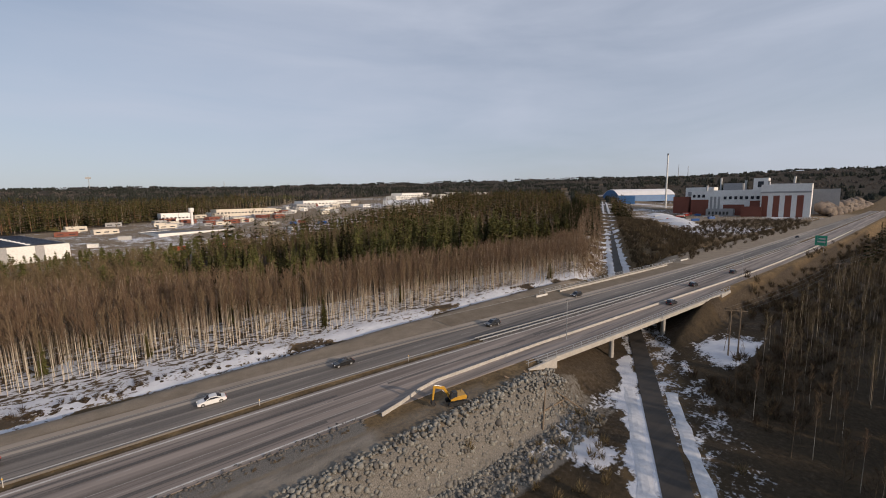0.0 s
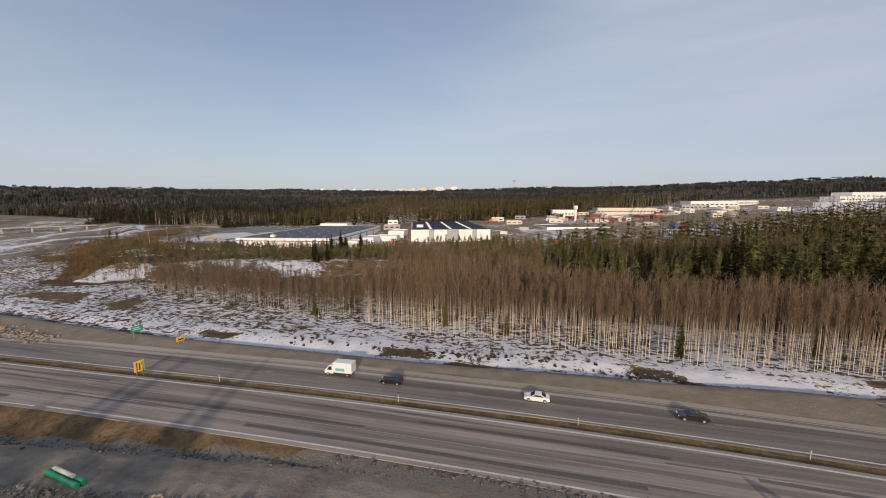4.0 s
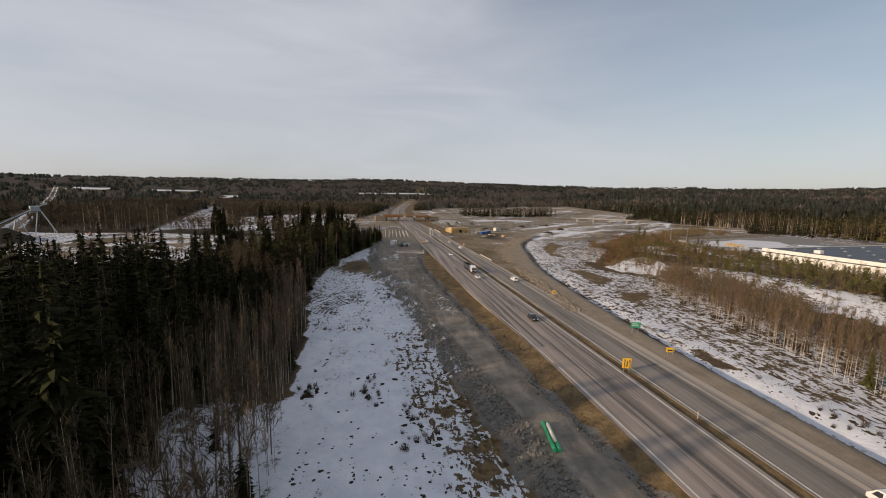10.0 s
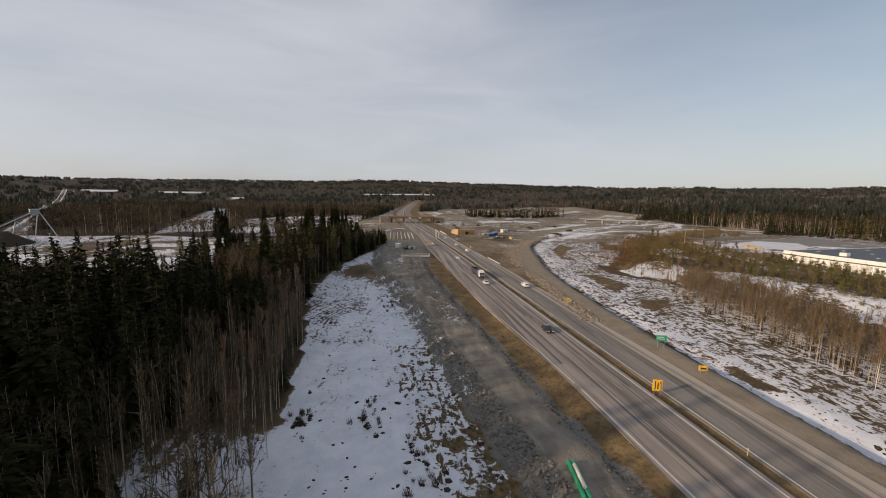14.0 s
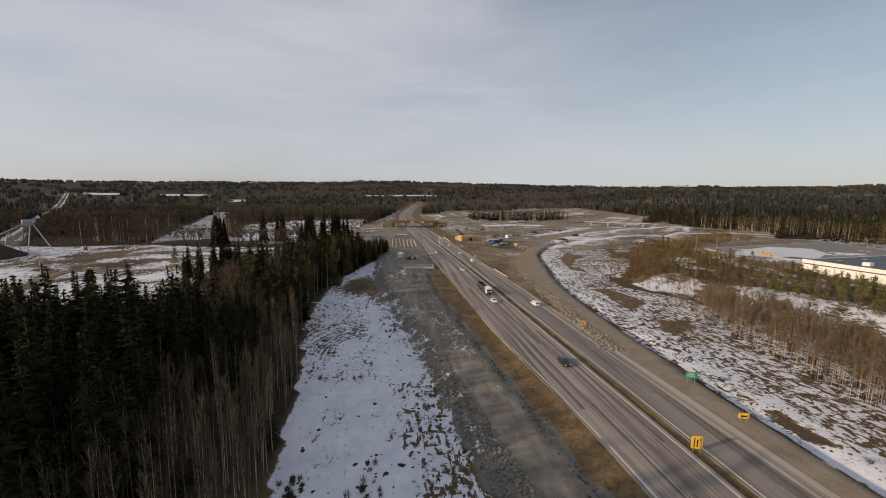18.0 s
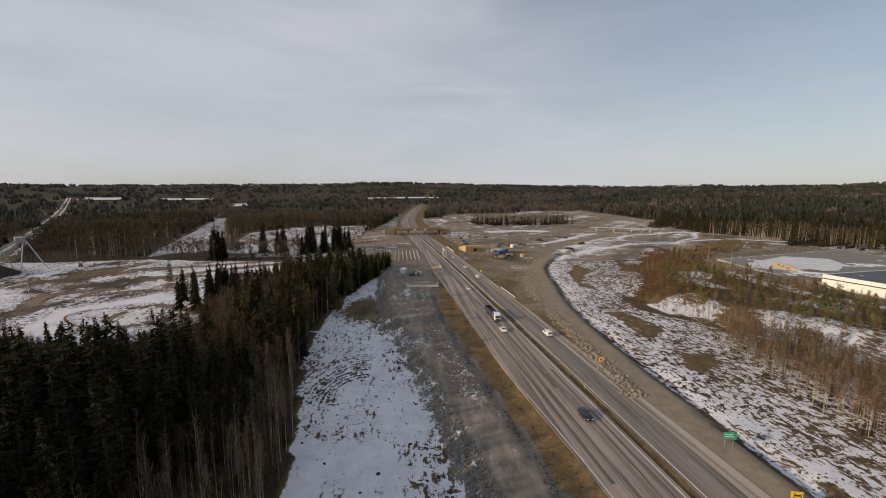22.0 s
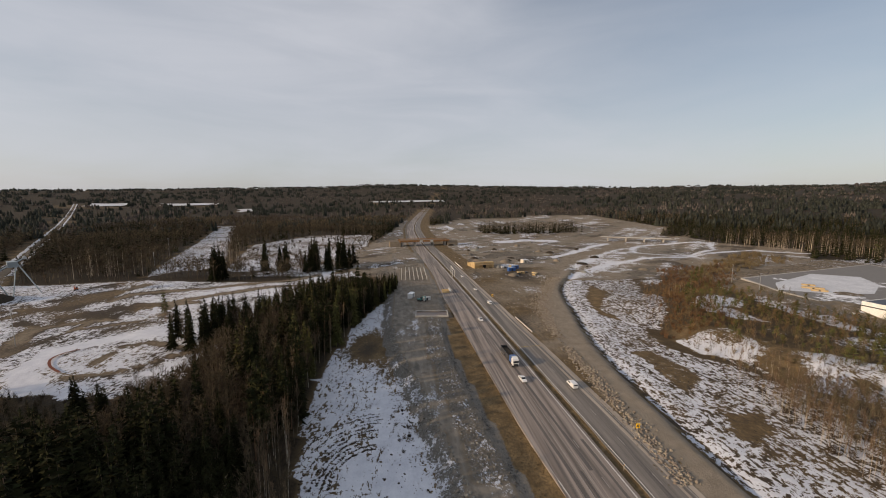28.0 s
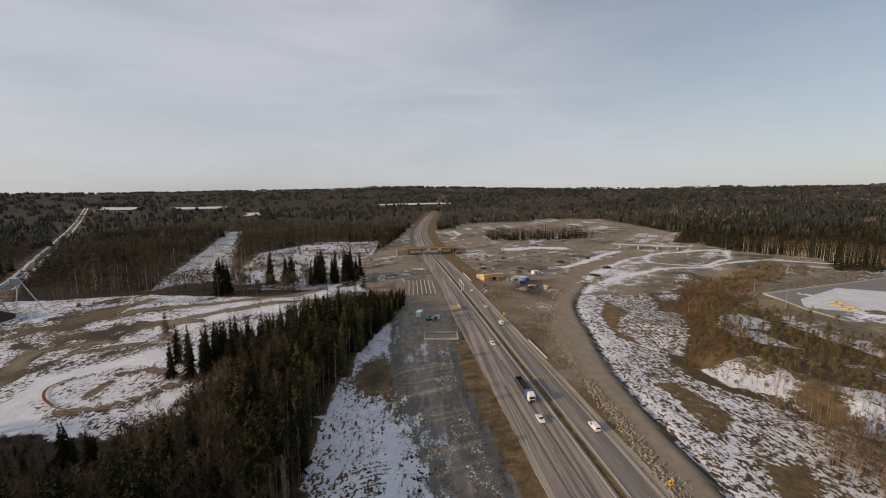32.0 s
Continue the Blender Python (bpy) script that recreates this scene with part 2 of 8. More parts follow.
def bark(name, low, high, z0, z1):
    """White stem below that turns to the darker top."""
    m, nt, b = node_mat(name)
    co = nt.nodes.new("ShaderNodeTexCoord").outputs["Generated"]
    sp = nt.nodes.new("ShaderNodeSeparateXYZ")
    nt.links.new(co, sp.inputs["Vector"])
    band = noise_fac(nt, 3.0, 3, "World", (1, 1, 2.5))
    col = mixc(nt, ramp(nt, sp.outputs["Z"], z0, z1), low, high)
    col = mixc(nt, calc(nt, "MULTIPLY", ramp(nt, band, 0.56, 0.66), 0.6), col, (0.05, 0.04, 0.035))
    nt.links.new(col, b.inputs["Base Color"])
    b.inputs["Roughness"].default_value = 0.9
    b.inputs["Specular IOR Level"].default_value = 0.15
    return m


def yard_material():
    m, nt, b = node_mat("yard_asphalt_and_snow")
    f = noise_fac(nt, 0.022, 4, "World")
    f2 = noise_fac(nt, 0.35, 4, "World")
    both = calc(nt, "ADD", calc(nt, "MULTIPLY", f, 0.8), calc(nt, "MULTIPLY", f2, 0.2))
    grey = mixc(nt, f2, (0.13, 0.125, 0.12), (0.20, 0.19, 0.18))
    nt.links.new(mixc(nt, ramp(nt, both, 0.57, 0.60), grey, (0.70, 0.71, 0.74)), b.inputs["Base Color"])
    b.inputs["Roughness"].default_value = 0.9
    return m


YARD_TOP = yard_material()
GROUND = ground_material()
ASPH_NEAR = asphalt("asphalt_worn", (0.138, 0.114, 0.098), (0.310, 0.260, 0.226), 0.9)
ASPH_FAR = asphalt("asphalt_grey", (0.098, 0.088, 0.079), (0.215, 0.190, 0.166), 0.75)
DUST = asphalt("dusty_asphalt", (0.30, 0.25, 0.20), (0.38, 0.325, 0.265), 0.2)
ASPH_DARK = asphalt("asphalt_dark", (0.026, 0.023, 0.020), (0.042, 0.036, 0.031), 0.2, 0.2)
PAINT = worn("road_paint", (0.62, 0.60, 0.56), (0.45, 0.43, 0.40), 0.8, 0.7, source="World", relief=0)
PAINT_FAINT = worn("road_paint_faint", (0.36, 0.33, 0.30), (0.26, 0.235, 0.21), 0.6, 0.75, source="World", relief=0)
CONCRETE = worn("concrete", (0.34, 0.32, 0.29), (0.46, 0.43, 0.385), 0.6, 0.85, source="World")
CONCRETE_PALE = worn("concrete_pale", (0.48, 0.465, 0.435), (0.58, 0.565, 0.53), 0.7, 0.8, source="World", relief=0.15)
STEEL = plain("galvanised_steel", (0.42, 0.43, 0.44), 0.45, 0.7)
STONE = worn("blasted_stone", (0.115, 0.110, 0.101), (0.210, 0.199, 0.181), 0.9, 0.9, spread=0.7, island=0.55)
BIRCH_BARK = bark("birch_bark", (0.56, 0.50, 0.41), (0.15, 0.10, 0.066), 0.35, 0.75)
BIRCH_TWIG = worn("birch_twigs", (0.140, 0.095, 0.060), (0.205, 0.147, 0.098), 0.4, 0.9, relief=0, spread=0.35, island=0.5)
BIRCH_STUFF_BARK = worn("birch_stems", (0.46, 0.40, 0.32), (0.25, 0.195, 0.145), 0.15, 0.9, source="World", relief=0, island=0.6)
GREY_TWIG = worn("grey_twigs", (0.054, 0.041, 0.027), (0.094, 0.070, 0.046), 0.3, 0.9, relief=0, spread=0.3, island=0.5)
BROWN_TWIG = worn("brown_twigs", (0.132, 0.100, 0.056), (0.195, 0.150, 0.088), 0.3, 0.9, relief=0, spread=0.3, island=0.5)
# Needles with sunlight put into their olive tone; NEEDLES is the dark one.
SUNLIT_OLIVE_NEEDLES = worn("sunlit_olive_needles", (0.058, 0.060, 0.022), (0.122, 0.112, 0.042), 0.35, 0.9, relief=0, spread=0.5, island=0.7)
TAR = asphalt("dark_asphalt_patch", (0.075, 0.068, 0.063), (0.115, 0.101, 0.091), 0.3)
ASPEN_BARK = worn("aspen_stems", (0.15, 0.118, 0.086), (0.085, 0.065, 0.047), 0.15, 0.9, source="World", relief=0, island=0.8)
HAZEL_TWIG = worn("hazel_twigs", (0.092, 0.072, 0.045), (0.145, 0.112, 0.072), 0.3, 0.9, relief=0, spread=0.3, island=0.6)
RUST_TWIG = worn("rusty_twigs", (0.135, 0.080, 0.040), (0.195, 0.120, 0.062), 0.3, 0.9, relief=0, spread=0.3, island=0.5)
SPRUCE_BARK = worn("spruce_bark", (0.10, 0.075, 0.055), (0.16, 0.12, 0.09), 0.8, 0.95, relief=0)
PINE_BARK = worn("pine_bark", (0.22, 0.12, 0.065), (0.14, 0.09, 0.06), 0.8, 0.95, relief=0)
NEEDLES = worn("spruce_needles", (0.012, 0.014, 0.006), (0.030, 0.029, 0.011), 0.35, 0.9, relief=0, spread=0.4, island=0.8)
PINE_NEEDLES = worn("pine_needles", (0.066, 0.070, 0.026), (0.105, 0.098, 0.036), 0.35, 0.9, relief=0, spread=0.4, island=0.7)
# Far crowns are paler and greyer: distance haze is put into their colour.
FAR_HAZY_NEEDLES = worn("hazy_far_wood_crowns", (0.025, 0.029, 0.024), (0.046, 0.047, 0.037), 0.004, 0.95, source="World", relief=0, island=0.7)
FAR_HAZY_TWIG = worn("hazy_far_bare_crowns", (0.072, 0.060, 0.052), (0.104, 0.087, 0.076), 0.004, 0.95, source="World", relief=0, island=0.6)
WHITE_WALL = worn("white_panel", (0.70, 0.69, 0.66), (0.78, 0.77, 0.745), 0.12, 0.6, source="World", relief=0)
GREY_WALL = worn("grey_panel", (0.30, 0.30, 0.30), (0.36, 0.355, 0.35), 0.12, 0.6, source="World", relief=0)
CREAM_WALL = worn("cream_panel", (0.55, 0.50, 0.42), (0.64, 0.58, 0.49), 0.12, 0.6, source="World", relief=0)
ROOF_DARK = worn("bitumen_roof", (0.045, 0.050, 0.062), (0.075, 0.082, 0.098), 0.05, 0.55, source="World", relief=0)
ROOF_GREY = worn("grey_roof", (0.20, 0.20, 0.205), (0.32, 0.32, 0.325), 0.05, 0.6, source="World", relief=0)
ROOF_SNOW = worn("snow_covered_roof", (0.70, 0.71, 0.74), (0.58, 0.585, 0.60), 0.08, 0.8, source="World", relief=0)
BRICK_RED = worn("red_brick_cladding", (0.21, 0.068, 0.042), (0.165, 0.055, 0.036), 0.1, 0.8, source="World", relief=0)
BLUE = worn("blue_sheet", (0.045, 0.13, 0.30), (0.06, 0.17, 0.36), 0.1, 0.5, source="World", relief=0)
WINDOW = plain("window_glass", (0.03, 0.035, 0.045), 0.1)
SOLAR = plain("solar_panel", (0.012, 0.016, 0.032), 0.55)
SOLAR.node_tree.nodes["Principled BSDF"].inputs["Specular IOR Level"].default_value = 0.12
TIMBER = worn("raw_timber", (0.42, 0.30, 0.15), (0.54, 0.40, 0.21), 1.2, 0.8)
RUST = worn("orange_formwork", (0.25, 0.115, 0.042), (0.34, 0.175, 0.07), 0.5, 0.8)
YELLOW = plain("machine_yellow", (0.50, 0.27, 0.025), 0.4, 0, 0.3)
SIGN_YELLOW = plain("sign_yellow", (0.85, 0.50, 0.02), 0.5)
SIGN_GREEN = plain("sign_green", (0.02, 0.30, 0.18), 0.5)
GREEN_PIPE = plain("green_plastic", (0.015, 0.27, 0.13), 0.4)
BLACK = plain("black_rubber", (0.015, 0.015, 0.016), 0.8)
DARK_METAL = plain("dark_metal", (0.05, 0.05, 0.052), 0.5, 0.5)
CAR_WHITE = plain("white_car_paint", (0.74, 0.74, 0.73), 0.25, 0, 0.6)
CAR_BLACK = plain("black_car_paint", (0.012, 0.013, 0.016), 0.2, 0.2, 0.8)
CAR_GREY = plain("dark_grey_car_paint", (0.045, 0.05, 0.058), 0.25, 0.4, 0.8)
CAR_BLUE = plain("blue_lorry_paint", (0.03, 0.10, 0.30), 0.3, 0, 0.5)
TEAL = plain("teal_print", (0.10, 0.45, 0.46), 0.5)
LAMP_RED = plain("red_lens", (0.45, 0.02, 0.015), 0.3)
LAMP_CLEAR = plain("clear_lens", (0.8, 0.8, 0.78), 0.15)
RED = worn("red_earth_edge", (0.15, 0.058, 0.042), (0.21, 0.085, 0.06), 0.8, 0.9)
RED_PAINT = plain("red_paint", (0.55, 0.06, 0.03), 0.5)
DIRT = worn("dirt_track", (0.165, 0.135, 0.10), (0.24, 0.20, 0.155), 0.2, 0.95, source="World", relief=0.4, dist=0.1)
SNOW = worn("packed_snow", (0.50, 0.515, 0.55), (0.63, 0.64, 0.665), 0.12, 0.9, source="World", relief=0.5, dist=0.15)
WOOD_POLE = worn("pole_wood", (0.16, 0.12, 0.085), (0.24, 0.19, 0.14), 1.5, 0.9)


# ---- shapes ----
def thing(name, m=None, label="", category="", group="", kind=""):
    ob = new(name)
    ob.empty_display_size = 0.5
    ob.matrix_basis = m or Matrix()
    return tagged(ob, label, category, group, kind)


def to_mesh(name, bm, material, smooth=False):
    me = bpy.data.meshes.new(name)
    bmesh.ops.recalc_face_normals(bm, faces=bm.faces)
    if smooth:
        for fc in bm.faces:
            fc.smooth = True
    bm.to_mesh(me)
    bm.free()
    for mt in material if isinstance(material, (list, tuple)) else (material,):
        me.materials.append(mt)
    return me


def part(name, bm, material, parent=None, label="", smooth=False):
    """Links a bmesh, or a ready mesh, as one mesh object under a thing or a part."""
    me = bm if isinstance(bm, bpy.types.Mesh) else to_mesh(name, bm, material, smooth)
    ob = new(name, me)
    ob.parent = parent
    return tagged(ob, label)


def solid(name, bm, material, label="", category="", kind="", group="", smooth=False):
    return tagged(part(name, bm, material, None, "", smooth), label, category, group, kind)


def box(x0, x1, y0, y1, z0, z1, bevel=0.0, bm=None, m=None):
    bm = bm or bmesh.new()
    vs = [bm.verts.new((x, y, z)) for z in (z0, z1) for x, y in ((x0, y0), (x1, y0), (x1, y1), (x0, y1))]
    fs = [bm.faces.new([vs[i] for i in q]) for q in ((3, 2, 1, 0), (4, 5, 6, 7), (0, 1, 5, 4), (1, 2, 6, 5), (2, 3, 7, 6), (3, 0, 4, 7))]
    if bevel:
        es = list({e for fc in fs for e in fc.edges})
        out = bmesh.ops.bevel(bm, geom=es, offset=bevel, segments=1, affect="EDGES")
        vs = list({v for v in vs if v.is_valid} | set(out["verts"]))
    if m is not None:
        bmesh.ops.transform(bm, matrix=m, verts=vs)
    return bm


def rod(a, b, r0, r1=None, n=8, bm=None):
    bm = bm or bmesh.new()
    a, b = Vector(a), Vector(b)
    r1 = r0 if r1 is None else r1
    q = (b - a).to_track_quat("Z", "Y")
    rings = []
    for c, r in ((a, r0), (b, r1)):
        rings.append([bm.verts.new(c + q @ Vector((r * cos(2 * pi * k / n), r * sin(2 * pi * k / n), 0))) for k in range(n)])
    for k in range(n):
        bm.faces.new((rings[0][k], rings[0][(k + 1) % n], rings[1][(k + 1) % n], rings[1][k]))
    bm.faces.new(rings[0][::-1])
    bm.faces.new(rings[1])
    return bm


def prism(outline, y0, y1, bevel=0.0, bm=None):
    """An outline in x and z drawn out along y."""
    bm = bm or bmesh.new()
    a = [bm.verts.new((x, y0, z)) for x, z in outline]
    b = [bm.verts.new((x, y1, z)) for x, z in outline]
    n = len(outline)
    fs = [bm.faces.new(a), bm.faces.new(b[::-1])]
    for k in range(n):
        fs.append(bm.faces.new((a[k], b[k], b[(k + 1) % n], a[(k + 1) % n])))
    if bevel:
        bmesh.ops.bevel(bm, geom=list({e for fc in fs for e in fc.edges}), offset=bevel, segments=1, affect="EDGES")
    return bm


def raw_mesh(name, verts, tris, mats, mat_index=None):
    """A mesh of many triangles from arrays."""
    me = bpy.data.meshes.new(name)
    nv, nf = len(verts), len(tris)
    me.vertices.add(nv)
    me.vertices.foreach_set("co", np.asarray(verts, np.float32).ravel())
    me.loops.add(nf * 3)
    me.loops.foreach_set("vertex_index", np.asarray(tris, np.int32).ravel())
    me.polygons.add(nf)
    me.polygons.foreach_set("loop_start", np.arange(0, nf * 3, 3, dtype=np.int32))
    for mt in mats:
        me.materials.append(mt)
    if mat_index is not None:
        me.polygons.foreach_set("material_index", np.asarray(mat_index, np.int32))
    me.update(calc_edges=True)
    return me


# ---- the plan: lines of the road, the tracks and the wood edges ----
def curve_of(*pairs):
    """A smooth line y(x) through a few places."""
    xs, ys = np.array(pairs, float).T
    m = np.gradient(ys, xs)

    def at(x):
        x = np.asarray(x, float)
        i = np.clip(np.searchsorted(xs, x) - 1, 0, len(xs) - 2)
        h = xs[i + 1] - xs[i]
        t = np.clip((x - xs[i]) / h, 0, 1)
        return ((2 * t ** 3 - 3 * t ** 2 + 1) * ys[i] + (t ** 3 - 2 * t ** 2 + t) * h * m[i]
                + (3 * t ** 2 - 2 * t ** 3) * ys[i + 1] + (t ** 3 - t ** 2) * h * m[i + 1])
    return at


road_y = curve_of((-3000, 330), (-1700, 135), (-1200, 68), (-900, 38), (-700, 27), (-500, 29), (-350, 38), (-225, 44.8), (-160, 47.9),
                  (-80, 51), (-20, 52.8), (20, 52.3), (75, 49), (130, 46.2), (190, 44), (300, 42), (520, 42), (1200, 44))
track_in = curve_of((-420, 22), (-330, 24), (-230, 27), (-177, 23.5), (-144, 26), (-119, 28), (-95, 30.5), (-68, 33), (-45, 36), (-20, 39), (20, 40.5), (60, 39))
track_out = curve_of((-420, 2), (-330, 3), (-230, 3), (-184, 5.5), (-139, 14.6), (-122, 17.4), (-99, 21), (-72, 25), (-50, 28.5), (-20, 32.5), (20, 34), (45, 35), (60, 36))
wood_left = curve_of((-420, -30), (-300, 4), (-260, 2), (-232, -8), (-210, -13), (-185, -17), (-160, -20), (-137, -18), (-104, -11.5), (-77, -8.5), (-55, -5), (-20, -2), (40, -8), (90, -20))
gravel_out = curve_of((-330, 140), (-300, 125), (-280, 111), (-211, 87.5), (-171, 78), (-150, 75.2), (-133, 73.6), (-108, 71.8), (-60, 70.6), (0, 71.5), (50, 74), (90, 76), (200, 74), (520, 72))
gravel_in = curve_of((-330, 131), (-297, 115), (-266, 95), (-222, 75.5), (-190, 69), (-171, 66.8), (-150, 65), (-121, 62.6), (-95, 60.5), (-40, 58), (520, 50))
bank_foot = curve_of((-330, 180), (-262, 160), (-220, 136), (-195, 121), (-175, 114), (-158, 120), (-140, 129), (-120, 136), (-90, 144), (-40, 156), (20, 170))
birch_front = curve_of((-135, 106), (-115, 101), (-90, 96), (-48, 90), (-17, 85.5), (7, 83), (32, 81.5), (61, 83), (110, 80), (135, 80), (160, 91))
TRAIL = (44.8, 12.3, 0.578)                     # the trail under the bridge: x, y, slope
TRAIL_N = 1.0 / math.sqrt(1 + TRAIL[2] ** 2)


def trail_off(x, y):
    return (y - TRAIL[1] - TRAIL[2] * (x - TRAIL[0])) * TRAIL_N


def step(v, a, b):
    t = np.clip((v - a) / (b - a), 0, 1)
    return t * t * (3 - 2 * t)


def inside(x, y, *corners):
    """Which places lie in a polygon."""
    x, y = np.asarray(x, float), np.asarray(y, float)
    res = np.zeros(np.broadcast(x, y).shape, bool)
    for (x0, y0), (x1, y1) in zip(corners, corners[1:] + corners[:1]):
        if y0 != y1:
            res ^= ((y0 > y) != (y1 > y)) & (x < (x1 - x0) * (y - y0) / (y1 - y0) + x0)
    return res


def wave(x, y, size, k=0.0):
    """A soft wandering value between about -1 and 1."""
    u, v = x / size, y / size
    return (np.sin(u * 1.3 + 1.7 * np.sin(v * 0.9 + k) + k) + np.sin(v * 1.1 + 1.3 * np.sin(u * 1.2 - k) + 2 * k) + np.sin((u + v) * 0.7 + 3 * k)) / 3


MOTO = ((-300, -232), (-312, -165), (-308, -120), (-300, -70), (-330, -30), (-292, -10), (-282, -40), (-245, -52), (-206, -70), (-190, -57), (-172, -62), (-160, -60), (-154, -73), (-158, -92), (-162, -150), (-172, -210), (-225, -262))
CUT = ((-322, -168), (-362, -132), (-560, -208), (-800, -296), (-790, -326), (-560, -245))
YARD = ((-300, 215), (-262, 205), (-196, 182), (-120, 228), (-60, 250), (30, 262), (160, 330), (330, 480), (560, 640), (640, 900), (380, 980), (120, 620), (-60, 470), (-200, 420), (-330, 365))
WORKS = ((240, 90), (330, 82), (700, 70), (1100, 75), (1150, 480), (800, 440), (500, 240), (300, 130))
CROSS = ((-290, 60), (-262, 195), (-330, 350), (-380, 395), (-431, 354), (-520, 345), (-580, 400), (-720, 420), (-900, 440), (-1020, 370), (-960, 150), (-760, 60), (-900, 50), (-900, 10), (-640, -10), (-420, -40), (-330, -30), (-290, 0))
HARVEST = ((-325, -120), (-318, -50), (-380, -30), (-600, -30), (-620, -120), (-500, -160), (-400, -140))
FIELDS = (((-1390, -1000), (-1410, -900), (-1540, -950), (-1510, -1050)), ((-1450, -800), (-1490, -650), (-1620, -690), (-1570, -860)),
          ((-1640, -112), (-1670, 178), (-1745, 190), (-1715, -125)), ((-1210, -465), (-1230, -425), (-1350, -465), (-1330, -500)))
# earth roads and snow-covered tracks: width, then places along the line
EARTH_ROADS = ((13, (-284, 110), (-345, 140), (-385, 167), (-427, 228), (-460, 270)), (10, (-330, 64), (-380, 100), (-395, 142), (-480, 160), (-560, 110), (-640, 60)),
               (9, (-460, 330), (-500, 372), (-570, 430)), (11, (-420, 62), (-450, 110), (-520, 150), (-600, 175)), (7, (-175, 58), (-177, 64), (-180, 72)),
               (7, (-190, -134), (-228, -154), (-257, -163), (-300, -152)), (6, (-217, -132), (-251, -132), (-256, -113), (-271, -96), (-286, -73), (-291, -34), (-310, -12)),
               (4, (-256, -113), (-234, -107), (-226, -112), (-217, -132), (-190, -134)), (5, (-214, -190), (-250, -185), (-272, -165)),
               (7, (-228, -149), (-251, -151), (-276, -146), (-285, -121), (-295, -93), (-307, -66), (-330, -38)), (4, (-204, -145), (-220, -147), (-227, -137), (-231, -124), (-239, -109)),
               (3, (-191, -64), (-185, -74), (-176, -81), (-171, -88), (-169, -97)), (3, (-177, -95), (-194, -99), (-198, -90), (-189, -69)), (6, (-238, -176), (-252, -175), (-257, -160), (-245, -134), (-248, -120), (-255, -101)))
SNOW_ROADS = ((6, (-292, 122), (-305, 131), (-334, 169), (-349, 208), (-361, 259), (-377, 306), (-386, 345), (-356, 384)), (4, (-316, 128), (-330, 143), (-367, 176), (-413, 222), (-445, 270)),
              (5, (-372, 242), (-372, 271), (-394, 315), (-432, 342), (-452, 316), (-447, 271), (-421, 245), (-385, 228), (-372, 242)),
              (7, (-380, 145), (-403, 172), (-445, 212), (-470, 245)), (20, (-500, 128), (-515, 160), (-505, 190)), (10, (-640, 124), (-602, 146)), (5, (-620, 70), (-680, 90), (-760, 90)),
              (7, (-172, -72), (-188, -62), (-205, -72), (-212, -87), (-204, -107), (-193, -119), (-176, -116), (-161, -102), (-157, -86)), (9, (-243, -122), (-232, -110)),
              (6, (-300, -52), (-330, -45), (-352, -28)))
LEFT_ROAD = (-332.0, -265.0, 0.713)


def side_road_off(x, y):
    return (y - LEFT_ROAD[1] - LEFT_ROAD[2] * (x - LEFT_ROAD[0])) / math.sqrt(1 + LEFT_ROAD[2] ** 2)


def rim(theta):
    """How high the far hills rise, by bearing."""
    return np.interp(np.degrees(theta) % 360, (0, 30, 60, 90, 120, 140, 165, 185, 205, 225, 250, 300, 360),
                     (150, 160, 162, 140, 124, 130, 138, 132, 100, 76, 64, 80, 150))


